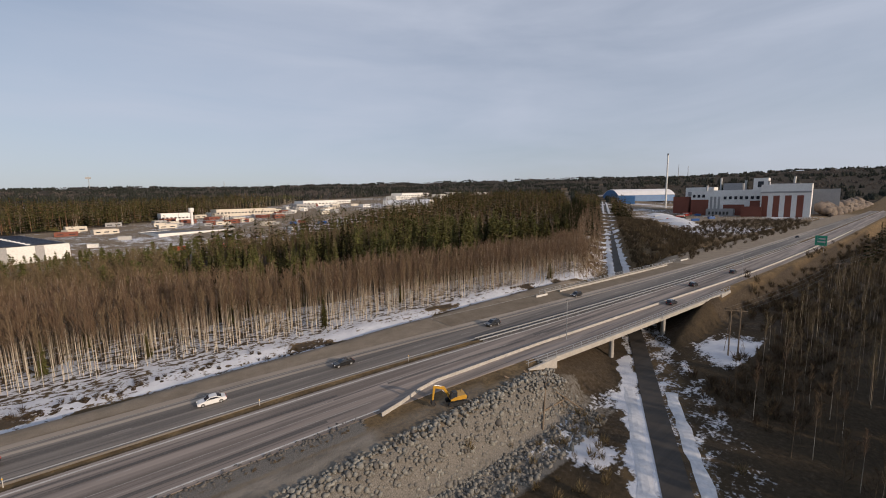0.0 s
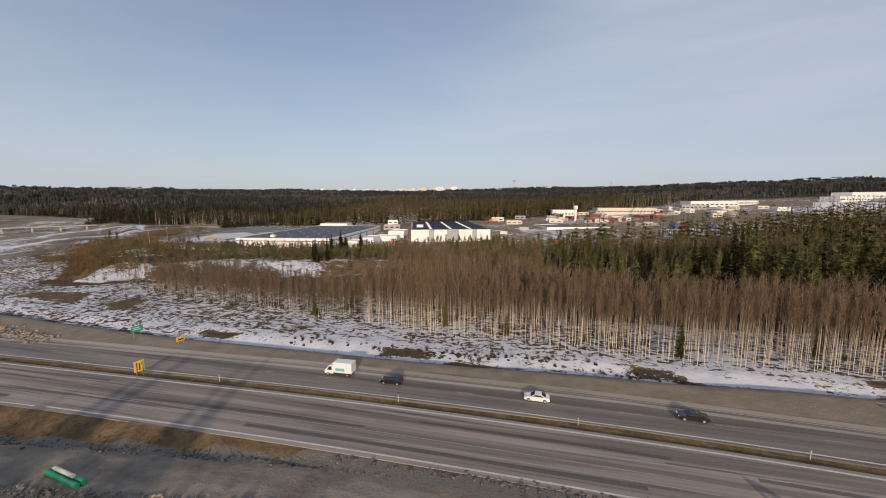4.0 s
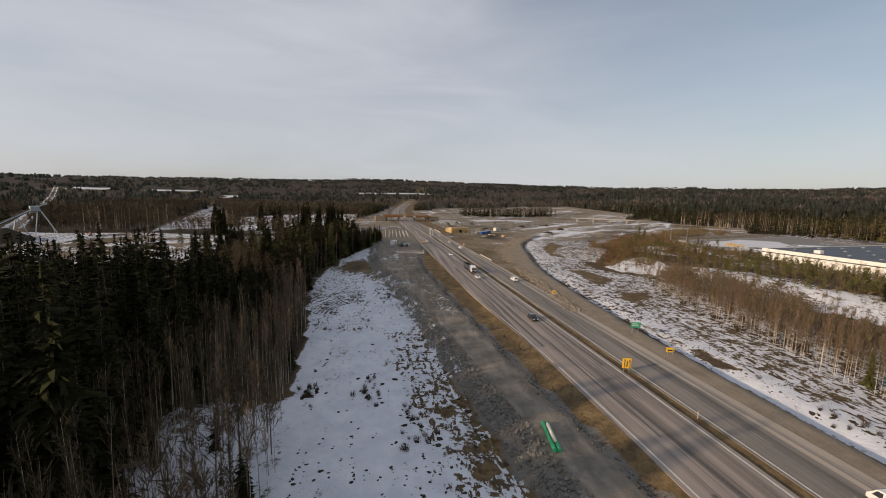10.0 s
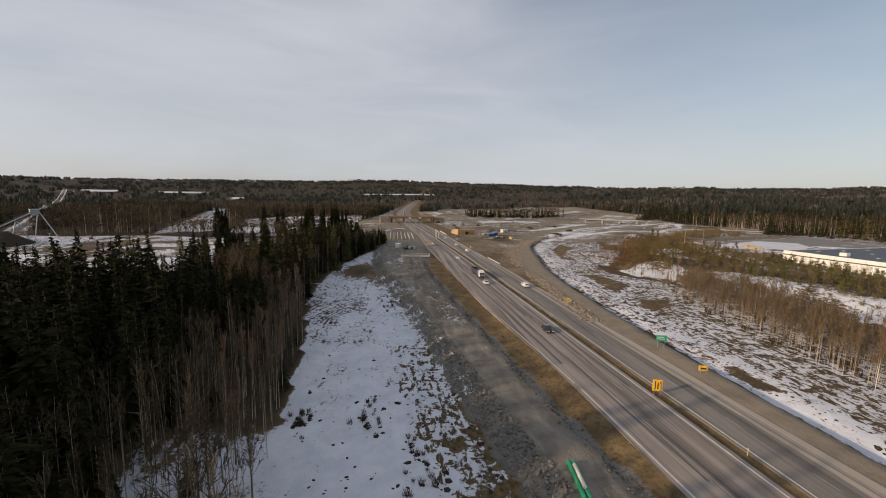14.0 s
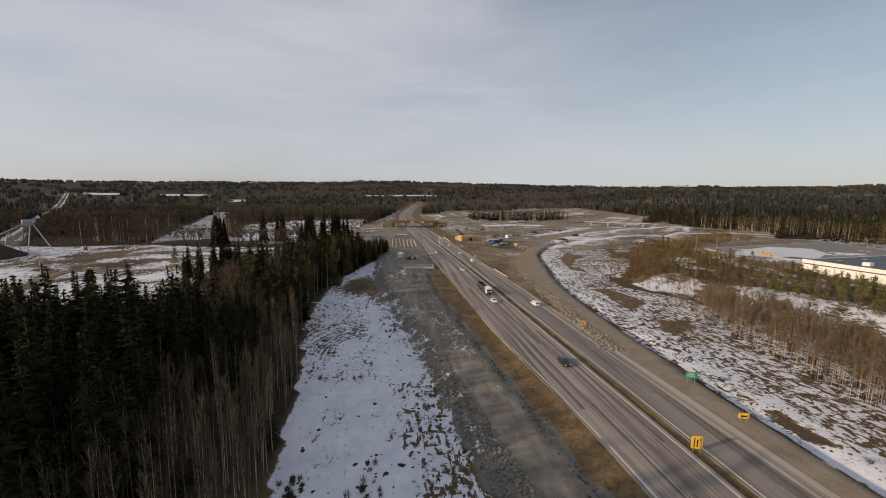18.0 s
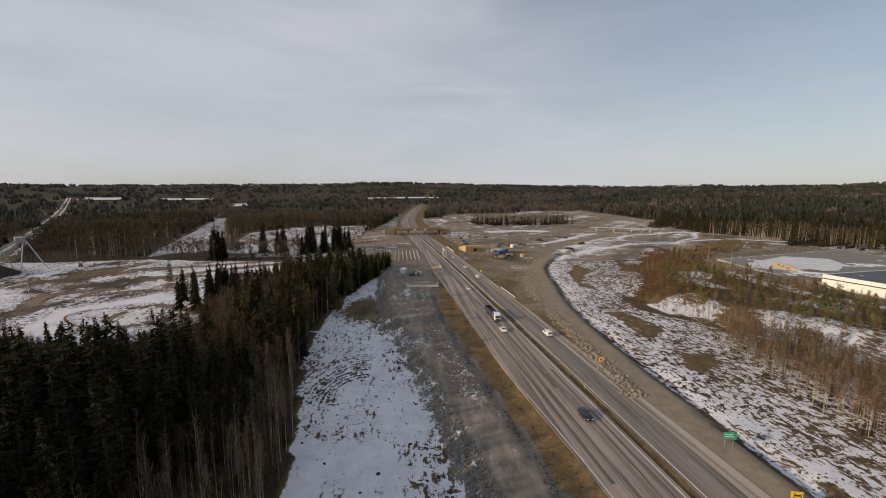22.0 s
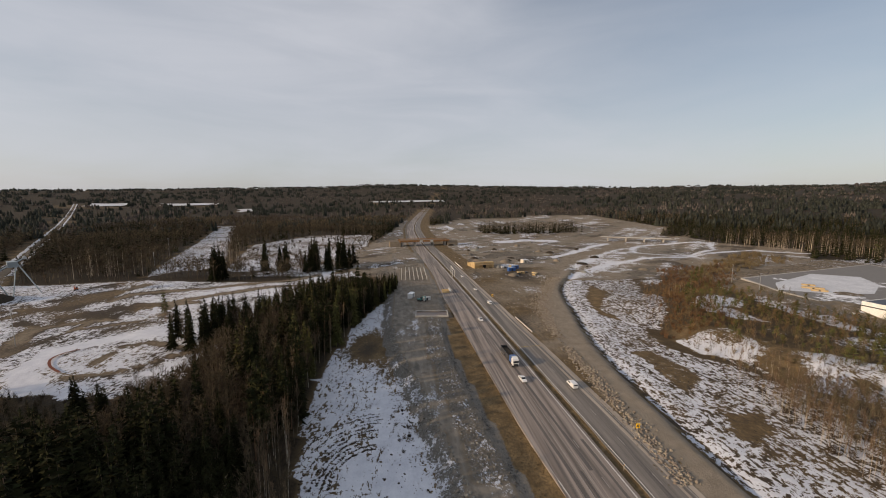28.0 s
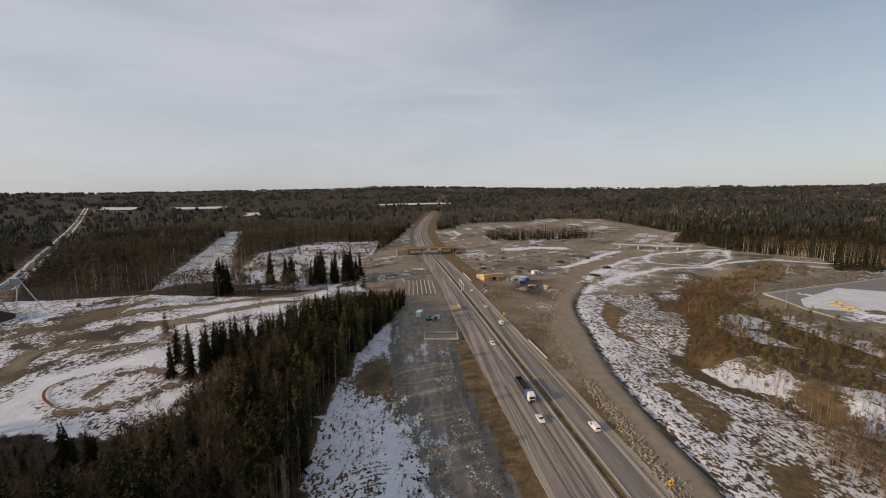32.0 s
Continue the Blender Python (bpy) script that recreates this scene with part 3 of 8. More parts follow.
def height(x, y):
    """The height of the ground."""
    x, y = np.asarray(x, float), np.asarray(y, float)
    d = y - road_y(x)
    z = np.zeros(np.broadcast(x, y).shape)
    low = -1.9 - 4.7 * step(x, -25, 30) + 1.2 * step(-x, 215, 300)
    to = track_out(np.clip(x, -400, 60))
    shoulder = np.where(x > 56, road_y(x) - 13.0, to)
    z = np.where(y < shoulder, low + (0 - low) * step(y, shoulder - 4.8, shoulder - 0.4), z)
    z += np.where((y < shoulder - 7), 0.35 * wave(x, y, 9.0) + 0.5 * wave(x, y, 31.0, 1.0), 0)
    verge = np.where((x < 15) & (x > -250), step(d, -12.2, -13.2) * step(y, track_in(np.clip(x, -400, 60)) - 0.5, track_in(np.clip(x, -400, 60)) + 1.0), 0)
    z -= 0.7 * verge
    z -= 0.35 * step(d, 0.5, 1.0) * step(d, 2.7, 2.2)
    go = gravel_out(np.clip(x, -330, 520))
    right = (d > 12) & (x > -330)
    z -= np.where(right, 1.3 * step(y, go - 0.8, go + 1.0) * (1 - 0.55 * step(y, go + 2.5, go + 6)), 0)
    z += np.where(right & (y > go + 4), 0.3 * wave(x, y, 8.0, 2.0) * step(y, go + 4, go + 8), 0)
    up_bank = y - bank_foot(np.clip(x, -330, 20)) + 1.6 * wave(x, y, 6.0, 0.9)
    bank = step(-x, 40, 80) * step(x, -245, -215) * step(up_bank, -4, 17)
    z += bank * 4.6 * step(y, 216, 190) + 2.5 * step(y + 0.55 * (x + 190), 170, 190) * step(-x, 186, 204)
    z += 2.4 * np.exp(-((x + 222) / 24) ** 2 - ((y - 128) / 17) ** 2)
    z += 3.0 * np.exp(-((x + 350) / 60) ** 2 - ((y - 225) / 40) ** 2)
    z += np.where((d > 14) | (y < -40), 0.8 * wave(x, y, 60, 0.5) * step(np.abs(d), 25, 90), 0)
    valley = -7.0 + np.maximum(0, np.abs(trail_off(x, y)) - 6.5) * 0.5 + 4.0 * step(y, 70, 180)
    z = np.where((x > 15) & (y < 420), np.minimum(z, valley + 1.5 * step(y, 180, 420) * 4), z)
    r = np.hypot(x + 40, y - 30)
    th = np.arctan2(y - 30, x + 40)
    back = step(np.degrees(th), 12, 38) * step(np.degrees(th), 168, 142)
    up = step(r, 850, 3550) * (1 - back) + np.clip((r - 260 - 210 * step(np.degrees(th), 104, 122)) / 3290, 0, 1) * back
    z += rim(th) * up * (1 + 0.13 * wave(x, y, 420, 0.3) + 0.06 * wave(x, y, 150, 1.1))
    z -= 4.0 * np.exp(-((x + 70) / 70) ** 2 - ((y - 318) / 34) ** 2)
    return z


def ground_z(x, y):
    return float(height(np.array([x]), np.array([y]))[0])


# ---- the ground: one sheet to the horizon ----
def lines(a, b, fine, out, low, medium, high=None):
    core = np.concatenate([np.arange(low, a, medium), np.arange(a, b + fine, fine)])
    if high:
        core = np.concatenate([core, np.arange(b + medium, high, medium)])
    far, s = [], fine
    v = core[-1]
    while v < out:
        s *= 1.13
        v += s
        far.append(v)
    neg, s = [], fine
    v = core[0]
    while v > -out:
        s *= 1.13
        v -= s
        neg.append(v)
    return np.array(neg[::-1] + list(core) + far)


def far_of(x, y, pts):
    """How far places lie from a line of points."""
    best = np.full(x.shape, 1e9)
    for (x0, y0), (x1, y1) in zip(pts, pts[1:]):
        dx, dy = x1 - x0, y1 - y0
        t = np.clip(((x - x0) * dx + (y - y0) * dy) / (dx * dx + dy * dy), 0, 1)
        best = np.minimum(best, np.hypot(x - x0 - t * dx, y - y0 - t * dy))
    return best


def build_ground():
    gx = lines(-320, 130, 1.8, 4050, -540, 3.2)
    gy = lines(-12, 130, 1.6, 4050, -260, 3.2, 400)
    X, Y = np.meshgrid(gx, gy, indexing="ij")
    Z = height(X, Y)
    nx, ny = X.shape
    me = bpy.data.meshes.new("ground")
    me.vertices.add(nx * ny)
    me.vertices.foreach_set("co", np.stack([X, Y, Z], -1).astype(np.float32).ravel())
    idx = np.arange(nx * ny).reshape(nx, ny)
    quads = np.stack([idx[:-1, :-1], idx[1:, :-1], idx[1:, 1:], idx[:-1, 1:]], -1).reshape(-1, 4)
    me.loops.add(quads.size)
    me.loops.foreach_set("vertex_index", quads.astype(np.int32).ravel())
    me.polygons.add(len(quads))
    me.polygons.foreach_set("loop_start", np.arange(0, quads.size, 4, dtype=np.int32))
    me.polygons.foreach_set("use_smooth", np.ones(len(quads), bool))
    d = Y - road_y(X)
    go, gi = gravel_out(np.clip(X, -330, 520)), gravel_in(np.clip(X, -330, 520))
    ti, to = track_in(np.clip(X, -400, 60)), track_out(np.clip(X, -400, 60))
    snow = np.full(X.shape, -0.4)
    gravel, mud, rock, wood, trk, furrow = (np.zeros(X.shape) for _ in range(6))
    forest = wood_mask(X, Y)
    wood[forest > 0] = 1.0
    wood[forest == 1] = 0.35
    snow[forest == 1] = 0.16
    wander = 5.0 * wave(X, Y, 7.0, 0.8) + 3.0 * wave(X, Y, 2.6, 1.9)
    lit = step(X + wander, -76, -60) * step(Y + wander, -33, -20)
    fringe = (forest == 2) & (Y < 30) & (lit > 0)
    snow[fringe] = (-0.3 + 0.98 * lit + 0.30 * wave(X, Y, 3.5, 0.4))[fringe]
    wood[fringe] = (1.0 - 0.75 * lit)[fringe]
    # right of the road: gravel shoulder, wet ditch, snow up to the birches
    right = (d > 12) & (X > -330) & (X < 700)
    gravel[right & (Y < go) & (Y > np.where(X < -98, gi, 0))] = 1.0
    slip = right & (X < -110) & (Y < go) & (Y > np.where(X < -98, gi, 0))
    across = (Y - gi) / np.maximum(go - gi, 1.0)
    ruts = 0.5 + 0.5 * np.sin(across * 31.0 + 2.0 * wave(X, Y, 13.0, 0.4))
    trk[slip] = np.clip(0.35 * ruts * (0.6 + 0.5 * wave(X, Y, 15.0, 1.2)), 0, 0.4)[slip]
    mud[slip] = np.clip(0.02 + 0.3 * wave(X, Y, 7.0, 2.0), 0, 1)[slip]
    rock[slip & ((across < 0.10) | (across > 0.90))] = 0.5
    field = right & (Y > go) & (Y < np.where(X < -135, 1e3, birch_front(np.clip(X, -135, 160)) + 25)) & (X < 160)
    snow[field] = np.clip(0.84 + 0.16 * wave(X, Y, 17.0) - 0.008 * (Y - go - 8), 0.45, 1.0)[field]
    furrow[field] = 0.8
    furrow[field & (Y < go + 9)] = 0.3
    snow[field & (X < -135)] = 0.66
    furrow[field & (X < -135)] = 1.3
    snow[field & (X < -55) & (X > -135) & (Y > 80)] = 0.66
    mud[field & (Y < go + 2.2)] = np.clip(0.45 + 0.35 * wave(X, Y, 4.0, 1.0), 0, 1)[field & (Y < go + 2.2)]
    snow[field & (Y < go + 1.8)] = (0.18 + 0.3 * wave(X, Y, 6.0, 2.0))[field & (Y < go + 1.8)]
    wet = field & (Y >= go + 2.5) & (Y < go + 6.5) & (wave(X, Y, 5.0, 0.3) > 0.12)
    snow[wet] = 0.25
    mud[wet] = 0.6
    mound = np.exp(-((X + 225) / 27) ** 2 - ((Y - 130) / 19) ** 2)
    snow = np.where(mound > 0.3, 0.45, snow)
    up_bank = Y - bank_foot(np.clip(X, -330, 20)) + 1.6 * wave(X, Y, 6.0, 0.9)
    bank = (X < -46) & (up_bank > -8) & (Y < 208) & (X > -330) & right
    snow[bank] = (0.20 + 0.42 * wave(X, Y, 8.0, 1.2))[bank]
    slope = bank & (up_bank > -3 + 3 * wave(X, Y, 4.0, 0.3)) & (up_bank < 19 + 4 * wave(X, Y, 7.0, 2.1)) & (X > -186)
    snow[slope] = (0.64 + 0.42 * wave(X, Y, 5.0, 0.5) + 0.26 * wave(X, Y, 2.4, 1.5) - 0.45 * step(X, -92, -74))[slope]
    top = bank & ~slope & (up_bank >= 13)
    snow[top] = (0.12 + 0.45 * wave(X, Y, 9.0, 0.2))[top]
    wood[bank & ~slope] = 0.62
    furrow[bank] = 0.35
    for v, fu, poly in ((0.62, 0.95, ((-223, 104), (-250, 130), (-243, 154), (-203, 129), (-188, 114), (-198, 104))),
                        (-0.5, 0.0, ((-313, 203), (-318, 264), (-259, 210), (-237, 169), (-206, 150), (-187, 146), (-176, 132), (-176, 108), (-203, 130), (-224, 144), (-246, 158))),
                        (-0.4, 0.0, ((-270, 125), (-250, 124), (-220, 104), (-198, 106), (-220, 98))), (-0.2, 0.3, ((-169, 84), (-168, 95), (-156, 99), (-159, 86))),
                        (0.86, 0.3, ((-229, 156), (-241, 180), (-207, 171), (-199, 163), (-209, 147))), (0.92, 0.2, ((-262, 218), (-258, 200), (-213, 194), (-196, 196), (-194, 212), (-204, 226))),
                        (0.85, 0.4, ((-262, 212), (-205, 178), (-170, 176), (-128, 196), (-128, 204), (-168, 186), (-200, 190), (-254, 226))), (0.8, 0.3, ((-214, 148), (-196, 158), (-180, 156), (-186, 146), (-204, 140))),
                        (0.18, 0.7, ((-119, 82), (-126, 90), (-127, 100), (-117, 93), (-116, 85))), (0.30, 0.9, ((-165, 86), (-164, 98), (-145, 99), (-137, 84)))):
        m = inside(X, Y, *poly) & right
        snow[m], furrow[m] = v, fu
    # left: verge, rocky edge, haul track, blasted bank, snow field
    left = (d < -10) & (X > -420) & (X < 58)
    trk[left & (Y < ti) & (Y > to)] = 1.0
    rock[left & (Y <= to) & (Y > to - 4.6 - 5.5 * step(X, 8, 28))] = 0.9
    edge = left & (Y >= ti) & (Y < ti + 2.5) & (X < 25)
    rock[edge] = 0.8
    flat = (Y <= to - 4.4) & (Y > wood_left(np.clip(X, -300, 90))) & (X > -300) & (X < 20)
    snow[flat] = np.clip(0.88 + 0.10 * wave(X, Y, 14.0) - 0.25 * np.exp(-(Y - to + 5) ** 2 / 24), 0.2, 1.2)[flat]
    tilt = flat & (X < -100) & (Y < 2 + 0.1 * (X + 130))
    snow[tilt] = np.clip(0.92 + 0.12 * wave(X, Y, 9.0, 0.7), 0.7, 1.1)[tilt]
    furrow[flat] = 0.22
    furrow[tilt] = 0.55
    rim_ = flat & (Y > to - 13) & (X > -95)
    furrow[rim_] = 0.75
    snow[left & (Y <= to) & (Y > to - 4.6) & (X < -70)] = 0.36
    wood[flat] = 0.0
    strip = left & (trk > 0) & (Y > ti - 7.5 + 1.5 * wave(X, Y, 7.0)) & (X < -108) & (X > -215) & (Y > 14)
    trk[strip] = 0.25
    mud[strip] = 0.45
    rock[strip] = 0.5
    yard_ = left & (trk > 0) & (X > 16)
    mud[yard_] = 0.42
    trk[yard_] = 0.45
    # Mud tone used to darken the sun-facing bank, offsetting sunlight by colour.
    face = left & (Y <= to) & (X > 26)
    mud[face] = 0.40
    # Low ground: dark soil, with the shade of wood and bridge painted in.
    low = (X > 10) & (Y < np.where(X > 56, road_y(X) - 18, to - 6)) & (X < 260) & (Y > -160)
    snow[low] = (0.22 + 0.22 * wave(X, Y, 11.0, 0.6))[low]
    mud[low] = 0.3
    wood[low] = 0.9
    snow = np.where(low, snow + 0.85 * np.exp(-((X - 101) / 9) ** 2 - ((Y - 22) / 6) ** 2) * (1 + 0.3 * wave(X, Y, 4.0, 0.2)), snow)
    dark = (trail_off(X, Y) < -8) & (Y < 17) & (X < 260) & (Y > -160) & (X > 20)
    snow[dark] = -0.1
    # Wood and mud tones by the bridge also carry its shade as colour.
    bridge_slope = (X > 120) & (d < -12) & (d > -40) & (X < 420)
    snow[bridge_slope] = 0.10
    wood[bridge_slope] = 0.85
    mud[bridge_slope] = 0.5
    under = (np.abs(trail_off(X, Y)) < 42) & (d > -34) & (d < 24) & (X > 44) & (X < 175)
    wood[under] = np.maximum(wood, 0.85)[under]
    trk[under] = 0.0
    gravel[under & (d < -12)] = 0.0
    snow[under & (d > -15)] = -0.3
    side = (X > 46) & (X < 74) & (Y > 10) & (d < -13.2)
    gravel[side], trk[side] = 0.0, 0.0
    rock[side] = 0.5 * rock[side]
    wood[side] = np.maximum(wood, 0.8)[side]
    mud[side] = np.maximum(mud, 0.45)[side]
    # the trail with its snow banks
    p = np.abs(trail_off(X, Y))
    po = trail_off(X, Y)
    shore = (p < 5.4 + 1.3 * wave(X, Y, 4.0, 1.1)) & (p > 1.2) & (X > 10)
    snow[shore] = (0.80 + 0.25 * wave(X, Y, 3.0, 0.7))[shore]
    wood[shore] = 0.4
    lee = (po > 5) & (po < 19) & (X > 24) & (X < 62) & (Y < 30)
    snow[lee] = (0.36 + 0.5 * wave(X, Y, 3.2, 2.0))[lee]
    snow[(p < 9) & (d > -12) & (d < 20) & (X > 10)] = -0.3
    mud[(p < 16) & (d > -14) & (d < 20) & (X > 40) & (X < 160)] = 0.5
    # the motocross ground, the cuttings, yards and far fields
    m = inside(X, Y, *MOTO)
    snow[m] = (0.74 + 0.28 * wave(X, Y, 14.0, 0.8))[m]
    snow[m] += (0.22 * wave(X, Y, 5.0, 2.2) + 0.08)[m]
    furrow[m] = 0.65
    gravel[m] = 0.1
    mud[m] = np.clip(0.62 + 0.4 * wave(X, Y, 11.0, 1.3), 0, 1)[m]
    wood[m] = 0.0
    ring = np.abs(np.hypot((X + 183) / 1.0, (Y + 100) / 1.35) - 15) < 4
    snow[ring & m] = 0.7
    m = inside(X, Y, *CUT)
    snow[m] = (0.74 + 0.14 * wave(X, Y, 8.0, 0.6) + 0.1 * wave(X, Y, 3.5, 1.6))[m]
    furrow[m] = 0.85
    m = inside(X, Y, *HARVEST)
    snow[m] = (0.66 + 0.22 * wave(X, Y, 19.0, 0.2) + 0.16 * wave(X, Y, 5.0, 1.1))[m]
    furrow[m] = 0.8
    wood[m] = 0.4
    m = inside(X, Y, *YARD)
    snow[m] = (0.36 + 0.2 * wave(X, Y, 45.0))[m]
    gravel[m] = 0.5
    m = inside(X, Y, *WORKS)
    snow[m] = (0.36 + 0.25 * wave(X, Y, 40.0) + 0.2 * wave(X, Y, 11.0, 0.8))[m]
    gravel[m] = np.clip(0.35 + 0.6 * wave(X, Y, 33.0, 1.4), 0, 1)[m]
    mud[m] = np.clip(0.25 + 0.5 * wave(X, Y, 17.0, 0.3), 0, 1)[m]
    m = inside(X, Y, *CROSS) & (np.abs(d - 5) > 22) & ~(right & (Y < go + 2)) & (X < -285)
    snow[m] = (0.28 + 0.42 * wave(X, Y, 26.0) + 0.38 * wave(X, Y, 8.0, 1.4) + 0.34 * wave(X, Y, 3.1, 0.4))[m]
    furrow[m] = 0.55
    wood[m] = 0.0
    gravel[m] = np.clip(0.62 + 0.5 * step(wave(X, Y, 31.0, 2.0) + 0.7 * wave(X, Y, 9.0, 0.3), -0.4, 0.15), 0, 1)[m]
    trk[m] = (0.45 * step(wave(X, Y, 17.0, 0.2) + 0.6 * wave(X, Y, 6.0, 1.2), -0.3, 0.3))[m]
    mud[m] = (0.55 * step(wave(X, Y, 29.0, 1.0) + 0.8 * wave(X, Y, 7.0, 2.2) + 0.7 * wave(X, Y, 3.3, 1.1), 0.1, 0.5))[m]
    m = right & (X < -98) & (Y < gi) & (Y > road_y(X) + 13.5)
    snow[m] = (0.26 + 0.22 * wave(X, Y, 9.0, 0.9))[m]
    mud[m] = np.clip(0.28 + 0.3 * wave(X, Y, 10.0, 1.9), 0, 1)[m]
    gravel[m] = np.clip(0.45 + 0.6 * wave(X, Y, 7.0, 0.6), 0, 1)[m]
    furrow[m] = 0.7
    snow[np.abs(side_road_off(X, Y)) < 6] = 0.4
    for lines_, white in ((EARTH_ROADS, False), (SNOW_ROADS, True)):
        for w, *pts in lines_:
            near_ = np.clip((1.5 if white else 1.3) - (far_of(X, Y, pts) + 0.12 * w * wave(X, Y, 4.0, w)) / (0.5 * w), 0, 1)
            if white:
                near_ = near_ * np.clip(0.95 + 0.45 * wave(X, Y, 5.0, w), 0.45, 1)
                snow = snow + (1.0 - snow) * near_
                furrow = furrow * (1 - near_)
            else:
                near_ = near_ * np.clip(0.8 + 0.5 * wave(X, Y, 9.0, w), 0.3, 1)
                snow = snow + (-0.25 - snow) * near_
                gravel = gravel + (0.95 - gravel) * near_
                mud, wood = mud * (1 - near_), wood * (1 - near_)
    m = inside(X, Y, *MOTO)
    gravel[m] *= 0.7
    mud[m] = np.maximum(mud, 0.30 + 0.25 * wave(X, Y, 6.0, 0.9))[m]
    worn_ = inside(X, Y, (-258, -188), (-275, -181), (-306, -176), (-291, -156), (-262, -149), (-256, -122), (-254, -115), (-235, -106), (-229, -112), (-232, -130), (-228, -137), (-224, -153), (-224, -161))
    snow[worn_] = (0.40 + 0.5 * wave(X, Y, 6.0, 1.5) + 0.3 * wave(X, Y, 3.0, 0.5))[worn_]
    mud[worn_] = np.clip(0.55 + 0.4 * wave(X, Y, 9.0, 2.4), 0, 1)[worn_]
    gravel[worn_] = 0.15
    furrow[worn_] = 0.8
    snow[np.hypot((X + 238) / 10, (Y + 116) / 5) < 1] = 0.95
    dark_ = inside(X, Y, (-318, -168), (-348, -156), (-340, -127), (-342, -98), (-333, -98), (-326, -130), (-308, -166))
    snow[dark_] = (0.05 + 0.3 * wave(X, Y, 8.0))[dark_]
    mud[dark_] = 0.5
    pond = np.exp(-((X + 183) / 13) ** 2 - ((Y + 5) / 6) ** 2)
    snow = snow - 1.3 * pond
    mud = np.maximum(mud, 0.6 * pond)
    heap = np.exp(-((X + 378) / 22) ** 2 - ((Y - 122) / 16) ** 2) + np.exp(-((X + 300) / 25) ** 2 - ((Y - 88) / 14) ** 2)
    mud = np.maximum(mud, 0.75 * heap)
    gate_snow = left & (trk > 0) & (X < -60)
    snow[gate_snow] = (0.12 + 0.22 * wave(X, Y, 10.0, 2.6) + 0.30 * step(-X, 95, 125) * (0.2 + wave(0.25 * X, Y, 2.2, 0.6)))[gate_snow]
    snow[gate_snow & strip] = 0.40
    furrow[gate_snow & strip] = 0.5
    rows_ = right & (X < -98) & (X > -285) & (Y > go + 1.8) & (Y < go + 13)
    furrow[rows_] = 1.15
    snow[rows_] = np.maximum(snow, 0.90 + 0.12 * wave(X, Y, 9.0, 0.3))[rows_]
    plat = inside(X, Y, (-213, 14), (-223, 14), (-300, 4), (-340, 6), (-345, 30), (-230, 31), (-213, 30))
    snow[plat], gravel[plat], trk[plat] = 0.0, 0.4, 0.7
    corridor = (d > -14) & (d < 12.3)
    for a in (snow, mud, trk, rock, wood):
        a[corridor & (X < 56) | corridor & (X > 128)] = 0.0
    snow[corridor & ((X < 56) | (X > 128))] = -0.4
    rough = corridor & (d < -11.5) & (X < 15) & (Y < ti + 2.5)
    rock[rough] = 0.8
    verge = corridor & (d < -11.4) & (X < -85) & (X > -260)
    mud[verge] = np.clip(0.30 + 0.35 * wave(X, Y, 11.0, 0.7), 0, 1)[verge]
    for name, tri in (("zone_a", (snow, gravel, mud)), ("zone_b", (rock, wood, trk))):
        at = me.color_attributes.new(name, "FLOAT_COLOR", "POINT")
        at.data.foreach_set("color", np.stack([*tri, furrow], -1).astype(np.float32).ravel())
    me.materials.append(GROUND)
    me.update(calc_edges=True)
    return tagged(new("ground", me), "snow-patched brown earth, gravel and forest floor", "ground", kind="structure")


def wood_mask(x, y):
    """0 open, 1 birch stand, 2 spruce, 3 bare brown wood, 4 far mixed wood."""
    x, y = np.asarray(x, float), np.asarray(y, float)
    d = y - road_y(x)
    k = np.full(np.broadcast(x, y).shape, 4)
    bf = birch_front(np.clip(x, -135, 160))
    strip = (x > -135) & (x < 175)
    k[strip & (y > bf) & (y < bf + np.where(x < -46, 21, 30) + 5 * wave(x, y, 9.0))] = 1
    k[strip & (k != 1) & (y >= bf + 12) & (y < 215)] = 3
    k[strip & (k == 3) & (x < -46 - 0.25 * (y - 100))] = 0
    k[(x > 2) & (x < 175) & (y >= bf + 26 + 8 * wave(x, y, 12.0, 0.4)) & (y < 205)] = 2
    wl = wood_left(np.clip(x, -300, 90))
    k[(x > -300) & (x < 30) & (y < wl) & (y > -140)] = 2
    k[(x >= 30) & (x < 260) & (y < 20) & (y > -160)] = 3
    k[(x > -425) & (x < 30) & (y >= wl) & (d < 14)] = 0
    k[(x >= 20) & (x < 60) & (y > 8) & (d < 14)] = 0
    k[((np.abs(d) < 24) | ((d > 0) & (d < 30))) & (x > -1350)] = 0
    k[strip & (y <= bf) & (y > 30)] = 0
    k[(x <= -135) & (x > -300) & (d > 10) & (y < 215)] = 0
    k[(x > 30) & (x < 520) & (d < -12) & (y > 17) & (d > -60)] = 0
    k[(np.abs(trail_off(x, y)) < 9) & (x > 0)] = 0
    k[(d > 12) & (d < 62) & (x > 172) & (x < 760) & (trail_off(x, y) < 0)] = 0
    k[(np.abs(trail_off(x, y)) < 45) & (trail_off(x, y) < 0) & (y > 60) & (x > 100) & (x < 420)] = 0
    for poly in (MOTO, YARD, WORKS, CROSS, *FIELDS):
        k[inside(x, y, *poly)] = 0
    for poly in (CUT, HARVEST):
        k[inside(x + 7 * wave(x, y, 9.0, 0.5), y + 8 * wave(x, y, 11.0, 1.9) + 4 * wave(x, y, 4.0, 0.2), *poly)] = 0
    k[np.abs(side_road_off(x, y)) < 9] = 0
    k[(x > -145) & (x < 20) & (y >= 200) & (y < 262)] = 0
    k[inside(x, y, (-300, 20), (-290, -20), (-420, -30), (-420, 30))] = 0
    return k


build_ground()


